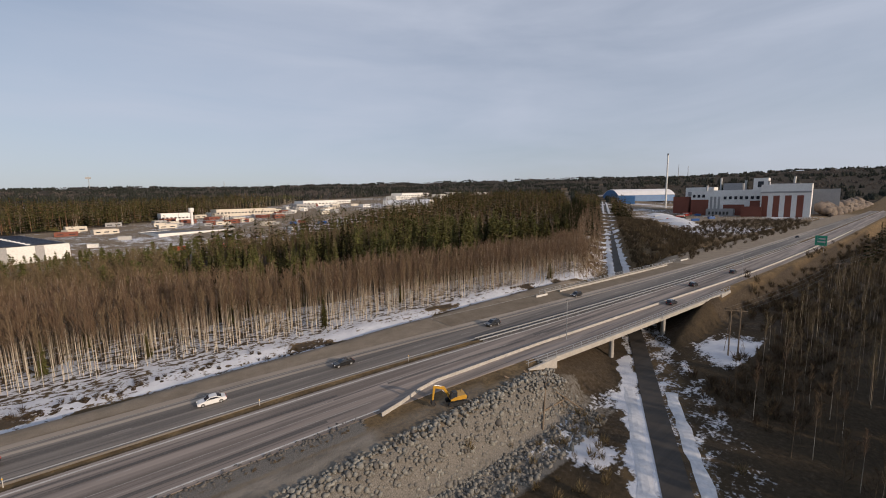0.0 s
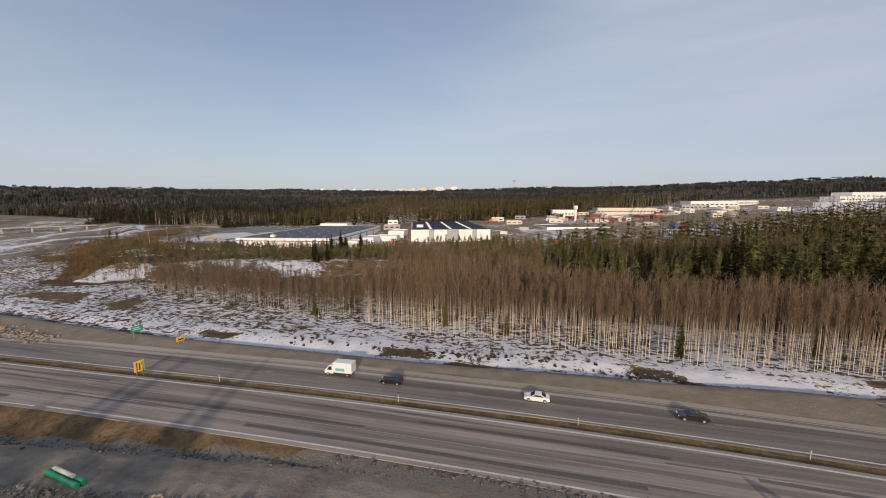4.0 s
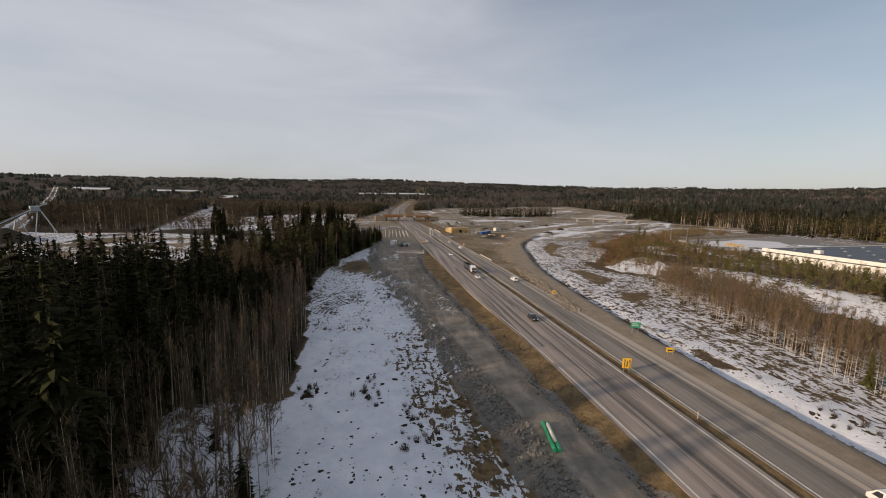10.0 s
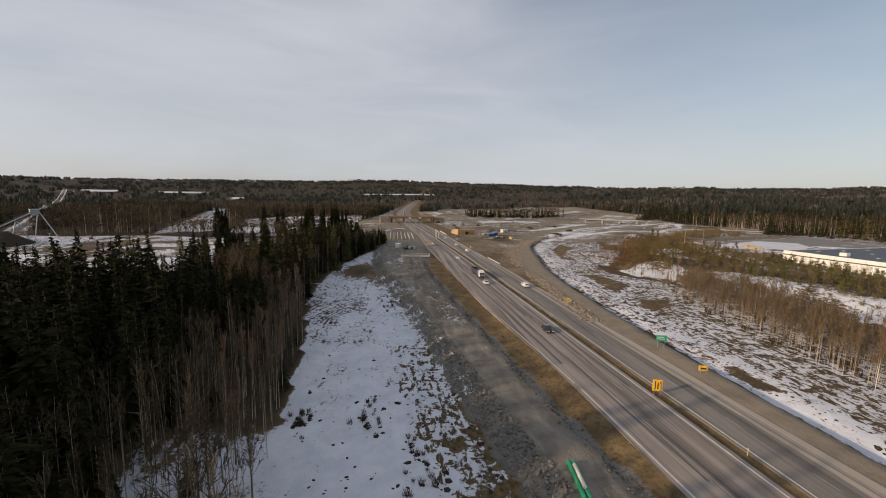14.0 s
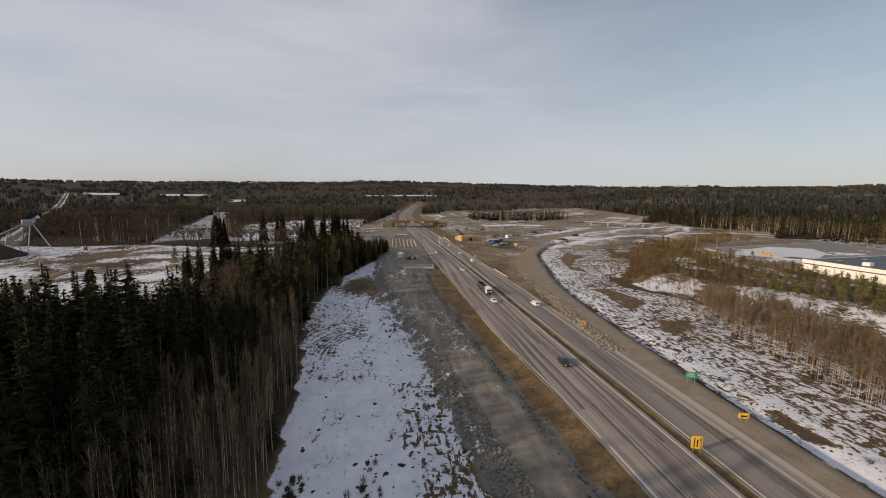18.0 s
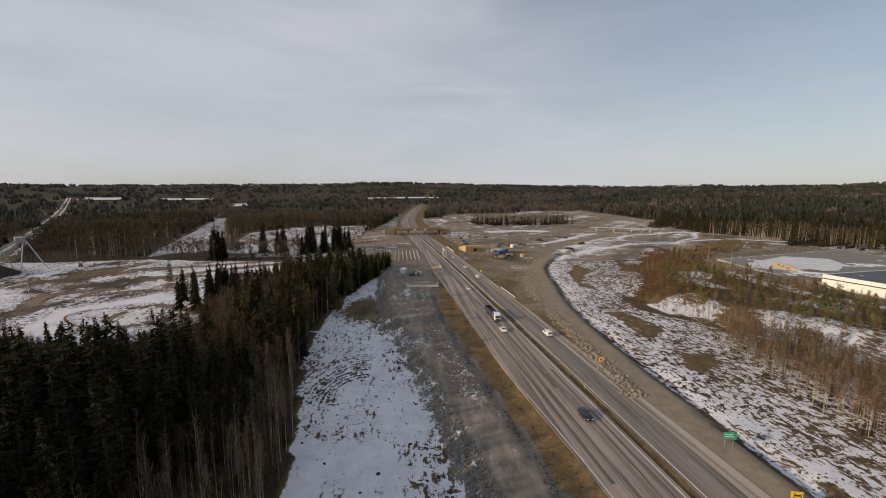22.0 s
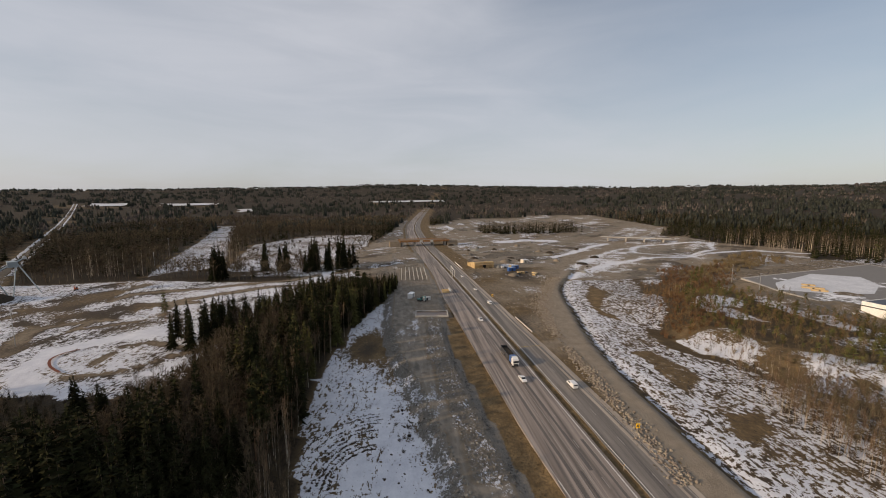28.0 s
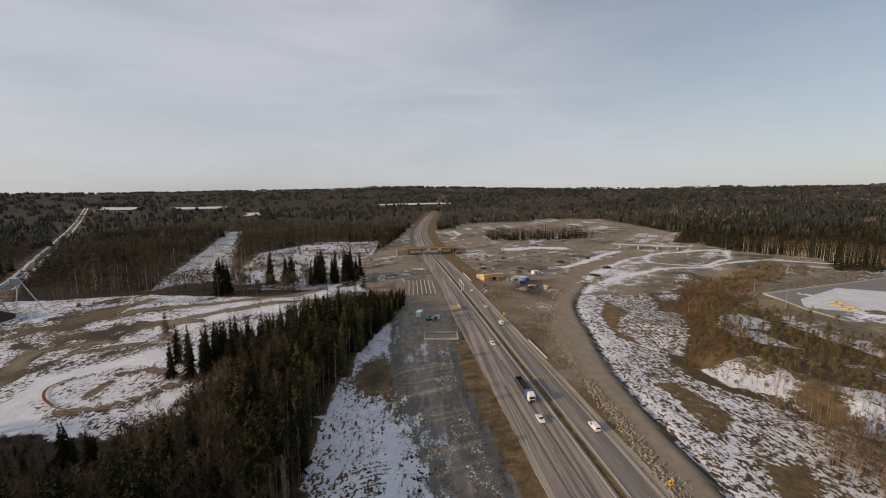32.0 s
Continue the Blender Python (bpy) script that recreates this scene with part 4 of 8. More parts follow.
for p0, p1, p2, p3 in FIELDS:
    bm = bmesh.new()
    grid = []
    for u in np.linspace(0, 1, 9):
        row = []
        for v in np.linspace(0, 1, 9):
            x = (p0[0] * (1 - v) + p1[0] * v) * (1 - u) + (p3[0] * (1 - v) + p2[0] * v) * u + 9 * math.sin(7 * u + 5 * v)
            y = (p0[1] * (1 - v) + p1[1] * v) * (1 - u) + (p3[1] * (1 - v) + p2[1] * v) * u + 9 * math.sin(6 * v + 4 * u)
            row.append(bm.verts.new((x, y, ground_z(x, y) + 3.0)))
        grid.append(row)
    for a, b in zip(grid, grid[1:]):
        for k in range(8):
            bm.faces.new((a[k], a[k + 1], b[k + 1], b[k]))
    solid("snow_field", bm, SNOW, "far white snow-covered field between woods", "field", "structure", "", True)


# ---- the motorway ----
def ribbon(x0, x1, off0, off1, z, n, thick=0.0, base=road_y):
    """A strip along the road between two offsets; with thickness it is closed."""
    xs = np.linspace(x0, x1, n)
    bm = bmesh.new()
    rows_ = []
    for x in xs:
        y = float(base(x))
        zz = z(x) if callable(z) else z
        o0 = off0(x) if callable(off0) else off0
        o1 = off1(x) if callable(off1) else off1
        ring_ = [(x, y + o0, zz), (x, y + o1, zz)]
        if thick:
            ring_ += [(x, y + o1, zz - thick), (x, y + o0, zz - thick)]
        rows_.append([bm.verts.new(v) for v in ring_])
    k = len(rows_[0])
    for a, b in zip(rows_, rows_[1:]):
        if k == 2:
            bm.faces.new((a[0], b[0], b[1], a[1]))
        else:
            for j in range(4):
                bm.faces.new((a[j], a[(j + 1) % 4], b[(j + 1) % 4], b[j]))
    if k == 4:
        bm.faces.new(rows_[0])
        bm.faces.new(rows_[-1][::-1])
    return bm


def road_rise(x):
    return 0.08 + max(0.0, float(height(np.array([x]), np.array([float(road_y(x)) + 5]))[0]) if x < -700 else 0.0)


def near_edge(x):
    return -11.2 - 2.6 * float(step(-x, 70, 130)) * (1 - float(step(-x, 240, 320)))


solid("carriageway_near", ribbon(-1500, 1200, near_edge, 0.75, road_rise, 320, 0.3), ASPH_NEAR, "worn brownish grey asphalt carriageway with dark tyre streaks", "road", "structure")
solid("carriageway_far", ribbon(-1500, 1200, 2.6, 12.2, road_rise, 320, 0.3), ASPH_FAR, "grey asphalt carriageway with pale dusty edges", "road", "structure")


def marking(name, x0, x1, off, width, n, material=PAINT, label="white painted edge line"):
    return solid(name, ribbon(x0, x1, off - width / 2, off + width / 2, lambda x: road_rise(x) + 0.012, n), material, label, "road marking", "structure")


marking("edge_line", -900, 900, 0.0, 0.30, 200)
marking("edge_line", -900, 900, 3.1, 0.26, 200)
marking("edge_line", -70, 19, -10.4, 0.28, 40)
for x0, x1, mt, lab in ((-108, -72, PAINT, "white painted edge line"), (-420, -108, PAINT_FAINT, "faded white edge line")):
    solid("edge_line", ribbon(x0, x1, lambda x: near_edge(x) + 0.5, lambda x: near_edge(x) + 0.72, lambda x: road_rise(x) + 0.012, 80), mt, lab, "road marking", "structure")
DULL_YELLOW = worn("yellow_road_paint", (0.42, 0.30, 0.07), (0.30, 0.22, 0.08), 0.9, 0.75, source="World", relief=0)
for k in range(7):
    xa = -174.5 - 0.12 * k
    solid("stop_line", ribbon(xa - 0.22, xa + 0.22, 3.4 + 1.15 * k, 4.2 + 1.15 * k, 0.094, 3), DULL_YELLOW, "worn yellow bar painted across the lane", "road marking", "structure")
marking("edge_line", -700, 900, 10.9, 0.20, 160, PAINT_FAINT, "faded dusty edge line")
marking("edge_line", -420, 19, -7.7, 0.14, 90, PAINT_FAINT, "thin faded white line")
marking("edge_line", -420, 60, -6.1, 0.12, 90, PAINT_FAINT, "thin faded white line")


def dashes(off, x0, x1, gap, length, material):
    bm = bmesh.new()
    x = x0
    while x < x1:
        ya, yb = float(road_y(x)) + off, float(road_y(x + length)) + off
        za, zb = road_rise(x) + 0.012, road_rise(x + length) + 0.012
        bm.faces.new([bm.verts.new(v) for v in ((x, ya - 0.07, za), (x + length, yb - 0.07, zb), (x + length, yb + 0.07, zb), (x, ya + 0.07, za))])
        x += gap
    return solid("lane_line", bm, material, "broken white lane line", "road marking", "structure")


for o0, o1 in ((9.4, 10.2), (11.2, 12.6)):
    solid("dust_strip", ribbon(-420, 420, lambda x: o0 + 0.12 * float(wave(x, 0.0, 7.0)), lambda x: o1 + 0.15 * float(wave(x, 3.0, 9.0)), 0.086, 260), DUST, "pale dusty strip along the carriageway", "road", "structure")


for off, x0, x1, w in ((-2.6, -15, 16, 0.55), (-3.9, 24, 56, 0.6), (-5.4, -60, -22, 0.5), (-8.6, -38, 12, 0.7), (-1.6, -120, -70, 0.6), (-4.6, -190, -110, 0.7), (-9.0, -170, -80, 0.8), (-6.8, -110, -48, 0.45),
                       (-3.0, 60, 170, 0.6), (-5.0, -330, -210, 0.8), (-1.2, -300, -150, 0.5)):
    solid("tar_strip", ribbon(x0, x1, lambda x: off - w / 2 + 0.1 * float(wave(x, off, 3.0)), lambda x: off + w / 2 + 0.12 * float(wave(x, off, 4.0, 1.0)), 0.088, 40), TAR, "dark worn strip along the asphalt", "road", "structure")
dashes(-3.6, -420, 330, 12.0, 3.0, PAINT_FAINT)
dashes(6.9, -420, 330, 12.0, 3.0, PAINT_FAINT)


# ---- the bridge over the trail ----
def build_bridge():
    br = thing("road_bridge", pose(0, 0, 0), "concrete motorway bridge on round piers over a trail", "bridge", kind="structure")
    part("deck", ribbon(50, 133, -13.4, 21.0, 0.02, 40, 1.1), CONCRETE, br, "grey concrete deck with pale edge beam")
    part("edge_beam", ribbon(50, 133, -13.75, -13.1, 0.16, 40, 0.6), CONCRETE, br)
    part("edge_beam", ribbon(93, 178, 20.7, 21.4, 0.22, 40, 0.75), CONCRETE, br)
    part("deck", ribbon(133.1, 178, 3.0, 20.9, 0.02, 20, 1.1), CONCRETE, br)
    part("surfacing", ribbon(133.1, 178, 12.1, 20.6, 0.075, 20), DIRT, br, "dusty brown verge")
    part("median", ribbon(50, 178, 0.35, 2.65, 0.098, 40), TAR, br, "dark strip between the carriageways")
    part("surfacing", ribbon(50, 133, -13.05, near_edge(60) + 0.1, 0.075, 40), ASPH_NEAR, br)
    part("surfacing", ribbon(50, 133, 12.1, 20.6, 0.075, 40), DIRT, br, "dusty brown verge")
    for x in (52.5, 129.5):
        yc = float(road_y(x))
        s = 1 if x < 90 else -1
        part("abutment", prism([(x - 2.2 * s, -0.9), (x + 1.2 * s, -0.9), (x + 1.2 * s, -3.3), (x - 2.2 * s, -3.3)], yc - 13.6, yc + 21.2, 0.08), CONCRETE, br)
        part("wing_wall", prism([(x - 7 * s, 0.1), (x + 1.0 * s, 0.1), (x + 1.0 * s, -3.1), (x - 1.5 * s, -3.1), (x - 7 * s, -1.0)], yc - 14.1, yc - 13.62, 0.04), CONCRETE, br)
    for x in (77.0, 101.0):
        yc = float(road_y(x))
        for o in (-10.5, 3.5, 17.0):
            zb = ground_z(x, yc + o) - 0.5
            part("pier", rod((x, yc + o, zb), (x, yc + o, -1.0), 0.55, n=12), CONCRETE, br, smooth=False)
        part("pier_cap", box(x - 0.7, x + 0.7, yc - 12.5, yc + 19.5, -1.5, -1.02, 0.05), CONCRETE, br)
    for off, xa, xb in ((-13.4, 46, 137), (21.0, 90, 182)):
        rail = part("railing", ribbon(xa, xb, off - 0.05, off + 0.05, 1.25, 40, 0.08), STEEL, br)
        part("lower_rail", ribbon(xa, xb, off - 0.04, off + 0.04, 0.75, 40, 0.08), STEEL, rail)
        for x in np.arange(xa + 0.5, xb, 2.5):
            yc = float(road_y(x)) + off
            part("post", box(x - 0.05, x + 0.05, yc - 0.05, yc + 0.05, 0.0, 1.2), STEEL, rail)


build_bridge()


def barrier_line(x0, x1, off, n, name, label, material=CONCRETE_PALE, high=0.58):
    """A line of concrete barrier pieces, each its own piece."""
    wall = thing(name, pose(0, 0, 0), label, "traffic barrier", kind="structure")
    xs = np.linspace(x0, x1, n + 1)
    for a, b in zip(xs, xs[1:]):
        pa, pb = Vector((a, float(road_y(a)) + off(a), 0.06)), Vector((b, float(road_y(b)) + off(b), 0.06))
        m = Matrix.Translation(pa) @ (pb - pa).to_track_quat("X", "Z").to_matrix().to_4x4()
        ln = (pb - pa).length - 0.05
        bm = prism([(-0.19, 0), (0.19, 0), (0.17, 0.10), (0.08, 0.24), (0.065, high), (-0.065, high), (-0.08, 0.24), (-0.17, 0.10)], 0, ln)
        bmesh.ops.transform(bm, matrix=m @ pose(0, 0, 0, 0, 0, -90), verts=bm.verts)
        part("barrier_piece", bm, material, wall)
    return wall


barrier_line(18.4, 420, lambda x: -12.2 + 3.9 * float(step(x, 17, 31)) + 0.9 * float(step(x, 30, 60)) - 1.3 * float(step(x, 90, 190)), 100,
             "concrete_barrier", "pale concrete barrier curving across the carriageway", CONCRETE, 0.5)
barrier_line(97, 168, lambda x: 18.6, 24, "concrete_barrier", "pale concrete barrier along the bridge edge", CONCRETE)
barrier_line(184, 192, lambda x: 20.0, 3, "concrete_barrier", "short row of pale concrete barrier pieces")
barrier_line(86, 91, lambda x: 18.5, 2, "concrete_barrier", "two pale concrete barrier pieces on gravel")
barrier_line(-209, -189, lambda x: 13.2 + 0.01 * (x + 209), 7, "concrete_barrier", "row of grey concrete barrier pieces", CONCRETE, 0.5)
barrier_line(-360, -330, lambda x: 14.0, 9, "concrete_barrier", "row of pale concrete barrier pieces")


def guard_rail(x0, x1, off):
    """A steel rail on posts between the carriageways."""
    ob = thing("guard_rail", pose(0, 0, 0), "galvanised steel guard rail on short posts in the median", "guard rail", "guard rails in the median", "structure")
    part("beam", ribbon(x0, x1, off - 0.04, off + 0.04, 0.72, 60, 0.26), STEEL, ob)
    for x in np.arange(x0 + 1, x1, 4.0):
        y = float(road_y(x)) + off
        part("post", box(x - 0.05, x + 0.05, y + 0.05, y + 0.12, 0.0, 0.6), STEEL, ob)


guard_rail(48, 300, 0.75)
guard_rail(48, 300, 2.25)


def build_trail():
    bm = bmesh.new()
    s, w = TRAIL[2], 1.8
    prev = None
    for x in np.arange(-10, 760, 4.0):
        y = TRAIL[1] + s * (x - TRAIL[0])
        z = ground_z(x, y) + 0.07
        nrm = Vector((-s, 1, 0)).normalized() * w
        cur = [bm.verts.new((x + nrm.x * k, y + nrm.y * k, z)) for k in (-1, 1)]
        if prev:
            bm.faces.new((prev[0], cur[0], cur[1], prev[1]))
        prev = cur
    return solid("trail", bm, ASPH_DARK, "dark asphalt trail between banks of snow", "path", "structure")



def along(name, x0, x1, y0, slope, off, half, lift, mt, label, category, seg=3.0, ragged=0.0):
    """A strip beside a straight line, with a ragged edge and its middle raised."""
    bm = bmesh.new()
    nv = Vector((-slope, 1, 0)).normalized()
    prev = None
    for k, x in enumerate(np.arange(x0, x1, seg)):
        y = y0 + slope * (x - x0)
        cur = []
        for s, up in ((-1, 0.03), (-0.4, lift), (0.4, lift), (1, 0.03)):
            o = off + half * s * (1 + ragged * math.sin(k * 1.7 + s * 2) * math.sin(k * 0.63 + s))
            px, py = x + nv.x * o, y + nv.y * o
            cur.append(bm.verts.new((px, py, ground_z(px, py) + up)))
        if prev:
            for a in range(3):
                bm.faces.new((prev[a], cur[a], cur[a + 1], prev[a + 1]))
        prev = cur
    return solid(name, bm, mt, label, category, "structure")


build_trail()
for off in (3.5, -3.5):
    for x0, x1, high in ((20.0, 70.0, 0.10), (146.0, 760.0, 0.3)):
        y0 = TRAIL[1] + TRAIL[2] * (x0 - TRAIL[0])
        along("snow_bank", x0, x1, y0, TRAIL[2], off, 1.5 if x0 > 100 else 0.95, high, SNOW, "bank of ploughed snow along the trail", "snow", 2.0, 0.3)
along("side_road", -1500, -325, LEFT_ROAD[1] + LEFT_ROAD[2] * (-1500 - LEFT_ROAD[0]), LEFT_ROAD[2], 0.0, 2.2, 0.12, DIRT, "narrow brown road through the wood", "road", 8.0)
for off in (4.2, -4.2):
    along("snow_bank", -1500, -325, LEFT_ROAD[1] + LEFT_ROAD[2] * (-1500 - LEFT_ROAD[0]), LEFT_ROAD[2], off, 1.5, 0.3, SNOW, "snowy edge of a narrow road", "snow", 8.0, 0.6)


# ---- trees ----
rng = np.random.default_rng(7)


def tri_stem(h, r, bend, sides=5, levels=4):
    V, F = [], []
    for i in range(levels + 1):
        t = i / levels
        c = bend * t * t
        for k in range(sides):
            a = 2 * pi * k / sides
            rr = r * (1 - 0.92 * t)
            V.append((c[0] + rr * cos(a), c[1] + rr * sin(a), h * t))
    for i in range(levels):
        for k in range(sides):
            a, b = i * sides + k, i * sides + (k + 1) % sides
            F += [(a, b, b + sides), (a, b + sides, a + sides)]
    return np.array(V), np.array(F)


def shards(P, D, width, g):
    """Narrow leaf-like triangles from P along D."""
    n = len(P)
    side = np.cross(D, g.normal(size=(n, 3)))
    side /= np.linalg.norm(side, axis=1)[:, None] + 1e-9
    w = np.asarray(width).reshape(-1, 1)
    V = np.stack([P - side * w, P + side * w, P + D], 1).reshape(-1, 3)
    return V, np.arange(3 * n).reshape(n, 3)


def birch_shape(seed, twigs=260, h=13.5, spread_=1.0, nb=16, sides=5, levels=4, low=0.36, fat=1.0, reach=1.0, narrow=1.0):
    g = np.random.default_rng(seed)
    bend = g.normal(0, 0.35, 2)
    sv, sf = tri_stem(h, 0.056 * (1 + 0.5 * (spread_ > 1.2)) * (1 + 0.3 * (fat > 1)), bend, sides, levels)
    bv, bf = [], []
    P, D = [], []
    for k in range(nb):
        t = g.uniform(low, 0.92)
        a = g.uniform(0, 2 * pi)
        ln = (1.0 - t) * 3.0 * spread_ + 0.7 + 0.5 * (narrow < 1)
        base = np.array([bend[0] * t * t, bend[1] * t * t, h * t])
        way = np.array([cos(a) * 0.55 * narrow, sin(a) * 0.55 * narrow, 0.85])
        for j in range(3):
            o = np.array([cos(a + 2.1 * j), sin(a + 2.1 * j), 0]) * 0.035
            bv.append(base + o)
        bv.append(base + way * ln)
        i = len(bv) - 4
        bf += [(i, i + 1, i + 3), (i + 1, i + 2, i + 3), (i + 2, i, i + 3)]
        m = twigs // (nb + 2)
        u = g.uniform(0.25, 1.0, m)[:, None]
        P.append(base + way * ln * u + g.normal(0, 0.06, (m, 3)))
        dd = g.normal(0, 0.45 * narrow, (m, 3)) + way * 0.8
        D.append(dd * reach * g.uniform(0.35, 0.85, m)[:, None])
    m = twigs // 7
    t = g.uniform(0.4, 1.0, m)
    P.append(np.stack([bend[0] * t * t, bend[1] * t * t, h * t], 1))
    D.append(np.stack([g.normal(0, 0.5, m), g.normal(0, 0.5, m), g.uniform(0.3, 0.9, m)], 1))
    tv, tf = shards(np.concatenate(P), np.concatenate(D), fat * g.uniform(0.014, 0.034, sum(len(q) for q in P)), g)
    return sv, sf, np.concatenate([np.array(bv), tv]), np.concatenate([np.array(bf), tf + len(bv)])


def spruce_shape(seed, h=18.0, whorls=15, per=9, slim=1.0, sub_=2, girth=2.0, sides=5):
    g = np.random.default_rng(seed)
    sv, sf = tri_stem(h, 0.17, np.zeros(2), sides, 3 if sides > 3 else 1)
    P, D, Wd = [], [], []
    lean = g.uniform(0.7, 1.25, 8)
    for i in range(whorls):
        t = 0.10 + 0.88 * i / (whorls - 1)
        rad = (0.22 + girth * (1 - t) ** 0.75) * g.uniform(0.72, 1.12)
        for k in range(per if t < 0.8 else 6):
            a = 2 * pi * (k + g.uniform(-0.4, 0.4)) / per + i
            ln = rad * g.uniform(0.6, 1.2) * lean[int(a * 4 / pi) % 8]
            z = h * t + g.normal(0, 0.18)
            way = np.array([cos(a), sin(a), -0.42 + 0.5 * t])
            P.append(np.array([0, 0, z + 0.35]))
            D.append(way * ln)
            Wd.append((0.33 * ln + 0.16) * slim)
            for j in range(sub_):
                P.append(np.array([0, 0, z]) + way * ln * g.uniform(0.3, 0.75))
                D.append(np.array([cos(a + g.normal(0, 0.7)), sin(a + g.normal(0, 0.7)), -0.5 + g.normal(0, 0.2)]) * ln * 0.55)
                Wd.append((0.16 * ln + 0.10) * slim)
    tv, tf = shards(np.array(P), np.array(D), np.array(Wd), g)
    tip = np.array([[0.13, 0, h * 0.93], [-0.07, 0.11, h * 0.93], [-0.07, -0.11, h * 0.93], [0, 0, h * 1.03]])
    return sv, sf, np.concatenate([tv, tip]), np.concatenate([tf, np.array([[0, 1, 3], [1, 2, 3], [2, 0, 3]]) + len(tv)])


def pine_shape(seed, h=16.0, low=0.48, clumps=22, each=9, wide=3.0):
    g = np.random.default_rng(seed)
    sv, sf = tri_stem(h, 0.16, g.normal(0, 0.3, 2), 5, 3)
    P, D, Wd = [], [], []
    for i in range(clumps):
        t = g.uniform(low, 1.0)
        a = g.uniform(0, 2 * pi)
        c = np.array([cos(a), sin(a), 0.25]) * (1.12 - t) ** 0.8 * wide * g.uniform(0.3, 1.0) + np.array([0, 0, h * t])
        for j in range(each):
            P.append(c + g.normal(0, 0.25, 3))
            D.append(g.normal(0, 1, 3) * np.array([0.75, 0.75, 0.45]))
            Wd.append(g.uniform(0.12, 0.3))
    tv, tf = shards(np.array(P), np.array(D), np.array(Wd), g)
    return sv, sf, tv, tf


def bush_shape(seed, n=64, r=1.1, h=2.4):
    g = np.random.default_rng(seed)
    a, q = g.uniform(0, 2 * pi, n), np.sqrt(g.uniform(0, 1, n))
    P = np.stack([r * 0.5 * q * np.cos(a), r * 0.5 * q * np.sin(a), g.uniform(0, 0.5, n) * h], 1)
    D = np.stack([np.cos(a) * q * r * 0.6, np.sin(a) * q * r * 0.6, g.uniform(0.3, 0.6, n) * h], 1) + g.normal(0, 0.1, (n, 3))
    tv, tf = shards(P, D, g.uniform(0.03, 0.07, n), g)
    e = np.zeros((0, 3))
    return e, e.astype(int), tv, tf


def far_shape(seed, bare=False):
    g = np.random.default_rng(seed)
    V, F = [], []
    for k in range(4):
        c = g.normal(0, 2.6, 2) * (k > 0)
        h, r = g.uniform(9, 15), g.uniform(1.5, 2.3)
        n = 5
        z0 = 0.5 if not bare else h * 0.3
        for lo, hi, rr in ((z0, h * 0.72, r), (h * 0.45, h, r * 0.62)):
            i = len(V)
            for j in range(n):
                a = 2 * pi * j / n + g.uniform(-0.3, 0.3)
                V.append((c[0] + rr * cos(a) * g.uniform(0.7, 1.2), c[1] + rr * sin(a) * g.uniform(0.7, 1.2), lo + g.normal(0, 0.5)))
            V.append((c[0], c[1], hi))
            F += [(i + j, i + (j + 1) % n, i + n) for j in range(n)]
    e = np.zeros((0, 3))
    return e, e.astype(int), np.array(V), np.array(F)


def tree_kind(name, shapes, stem_mat, crown_mat, label):
    """Tree patterns: a stem and a crown each, kept off the ground as meshes to copy."""
    res = []
    for sv, sf, cv, cf in shapes:
        res.append((raw_mesh("trunk", sv, sf, [stem_mat]), raw_mesh("crown", cv, cf, [crown_mat])))
    return name, res, label


def plant(kind, x, y, s, turn, group, i):
    name, meshes, label = kind
    t, c = meshes[i % len(meshes)]
    ob = thing(name, pose(x, y, ground_z(x, y) - 0.15, 0, 0, turn) @ Matrix.Diagonal((s, s, s, 1)), label, "tree", group)
    part("trunk", t, None, ob)
    part("crown", c, None, ob)


def strew(name, shapes, X, Y, S, mats, label, category, sink=0.2, Z=None, wide=None):
    """Many trees, bushes or stones too many to count, as one mesh."""
    Z = height(X, Y) if Z is None else Z
    wide = np.ones(len(X)) if wide is None else wide
    turn = rng.uniform(0, 2 * pi, len(X))
    pick = rng.integers(0, len(shapes), len(X))
    VV, FF, MM, base = [], [], [], 0
    for k, (sv, sf, cv, cf) in enumerate(shapes):
        sel = np.where(pick == k)[0]
        if not len(sel):
            continue
        tv = np.concatenate([sv, cv]) if len(sv) else cv
        tf = np.concatenate([sf, cf + len(sv)]) if len(sv) else cf
        mi = np.concatenate([np.zeros(len(sf), int), np.ones(len(cf), int)])
        ca, sa, sc = np.cos(turn[sel])[:, None], np.sin(turn[sel])[:, None], S[sel][:, None]
        wd = sc * wide[sel][:, None]
        vx = (tv[None, :, 0] * ca - tv[None, :, 1] * sa) * wd + X[sel][:, None]
        vy = (tv[None, :, 0] * sa + tv[None, :, 1] * ca) * wd + Y[sel][:, None]
        vz = tv[None, :, 2] * sc + Z[sel][:, None] - sink
        VV.append(np.stack([vx, vy, vz], -1).reshape(-1, 3))
        FF.append((tf[None] + (np.arange(len(sel)) * len(tv))[:, None, None] + base).reshape(-1, 3))
        MM.append(np.tile(mi, len(sel)))
        base += len(sel) * len(tv)
    if not VV:
        return None
    me = raw_mesh(name, np.concatenate(VV), np.concatenate(FF), mats, np.concatenate(MM))
    return tagged(new(name, me), label, category, kind="stuff")


def jitter(x0, x1, y0, y1, cell):
    gx, gy = np.meshgrid(np.arange(x0, x1, cell), np.arange(y0, y1, cell))
    X, Y = gx.ravel() + rng.uniform(0, cell, gx.size), gy.ravel() + rng.uniform(0, cell, gx.size)
    return X, Y


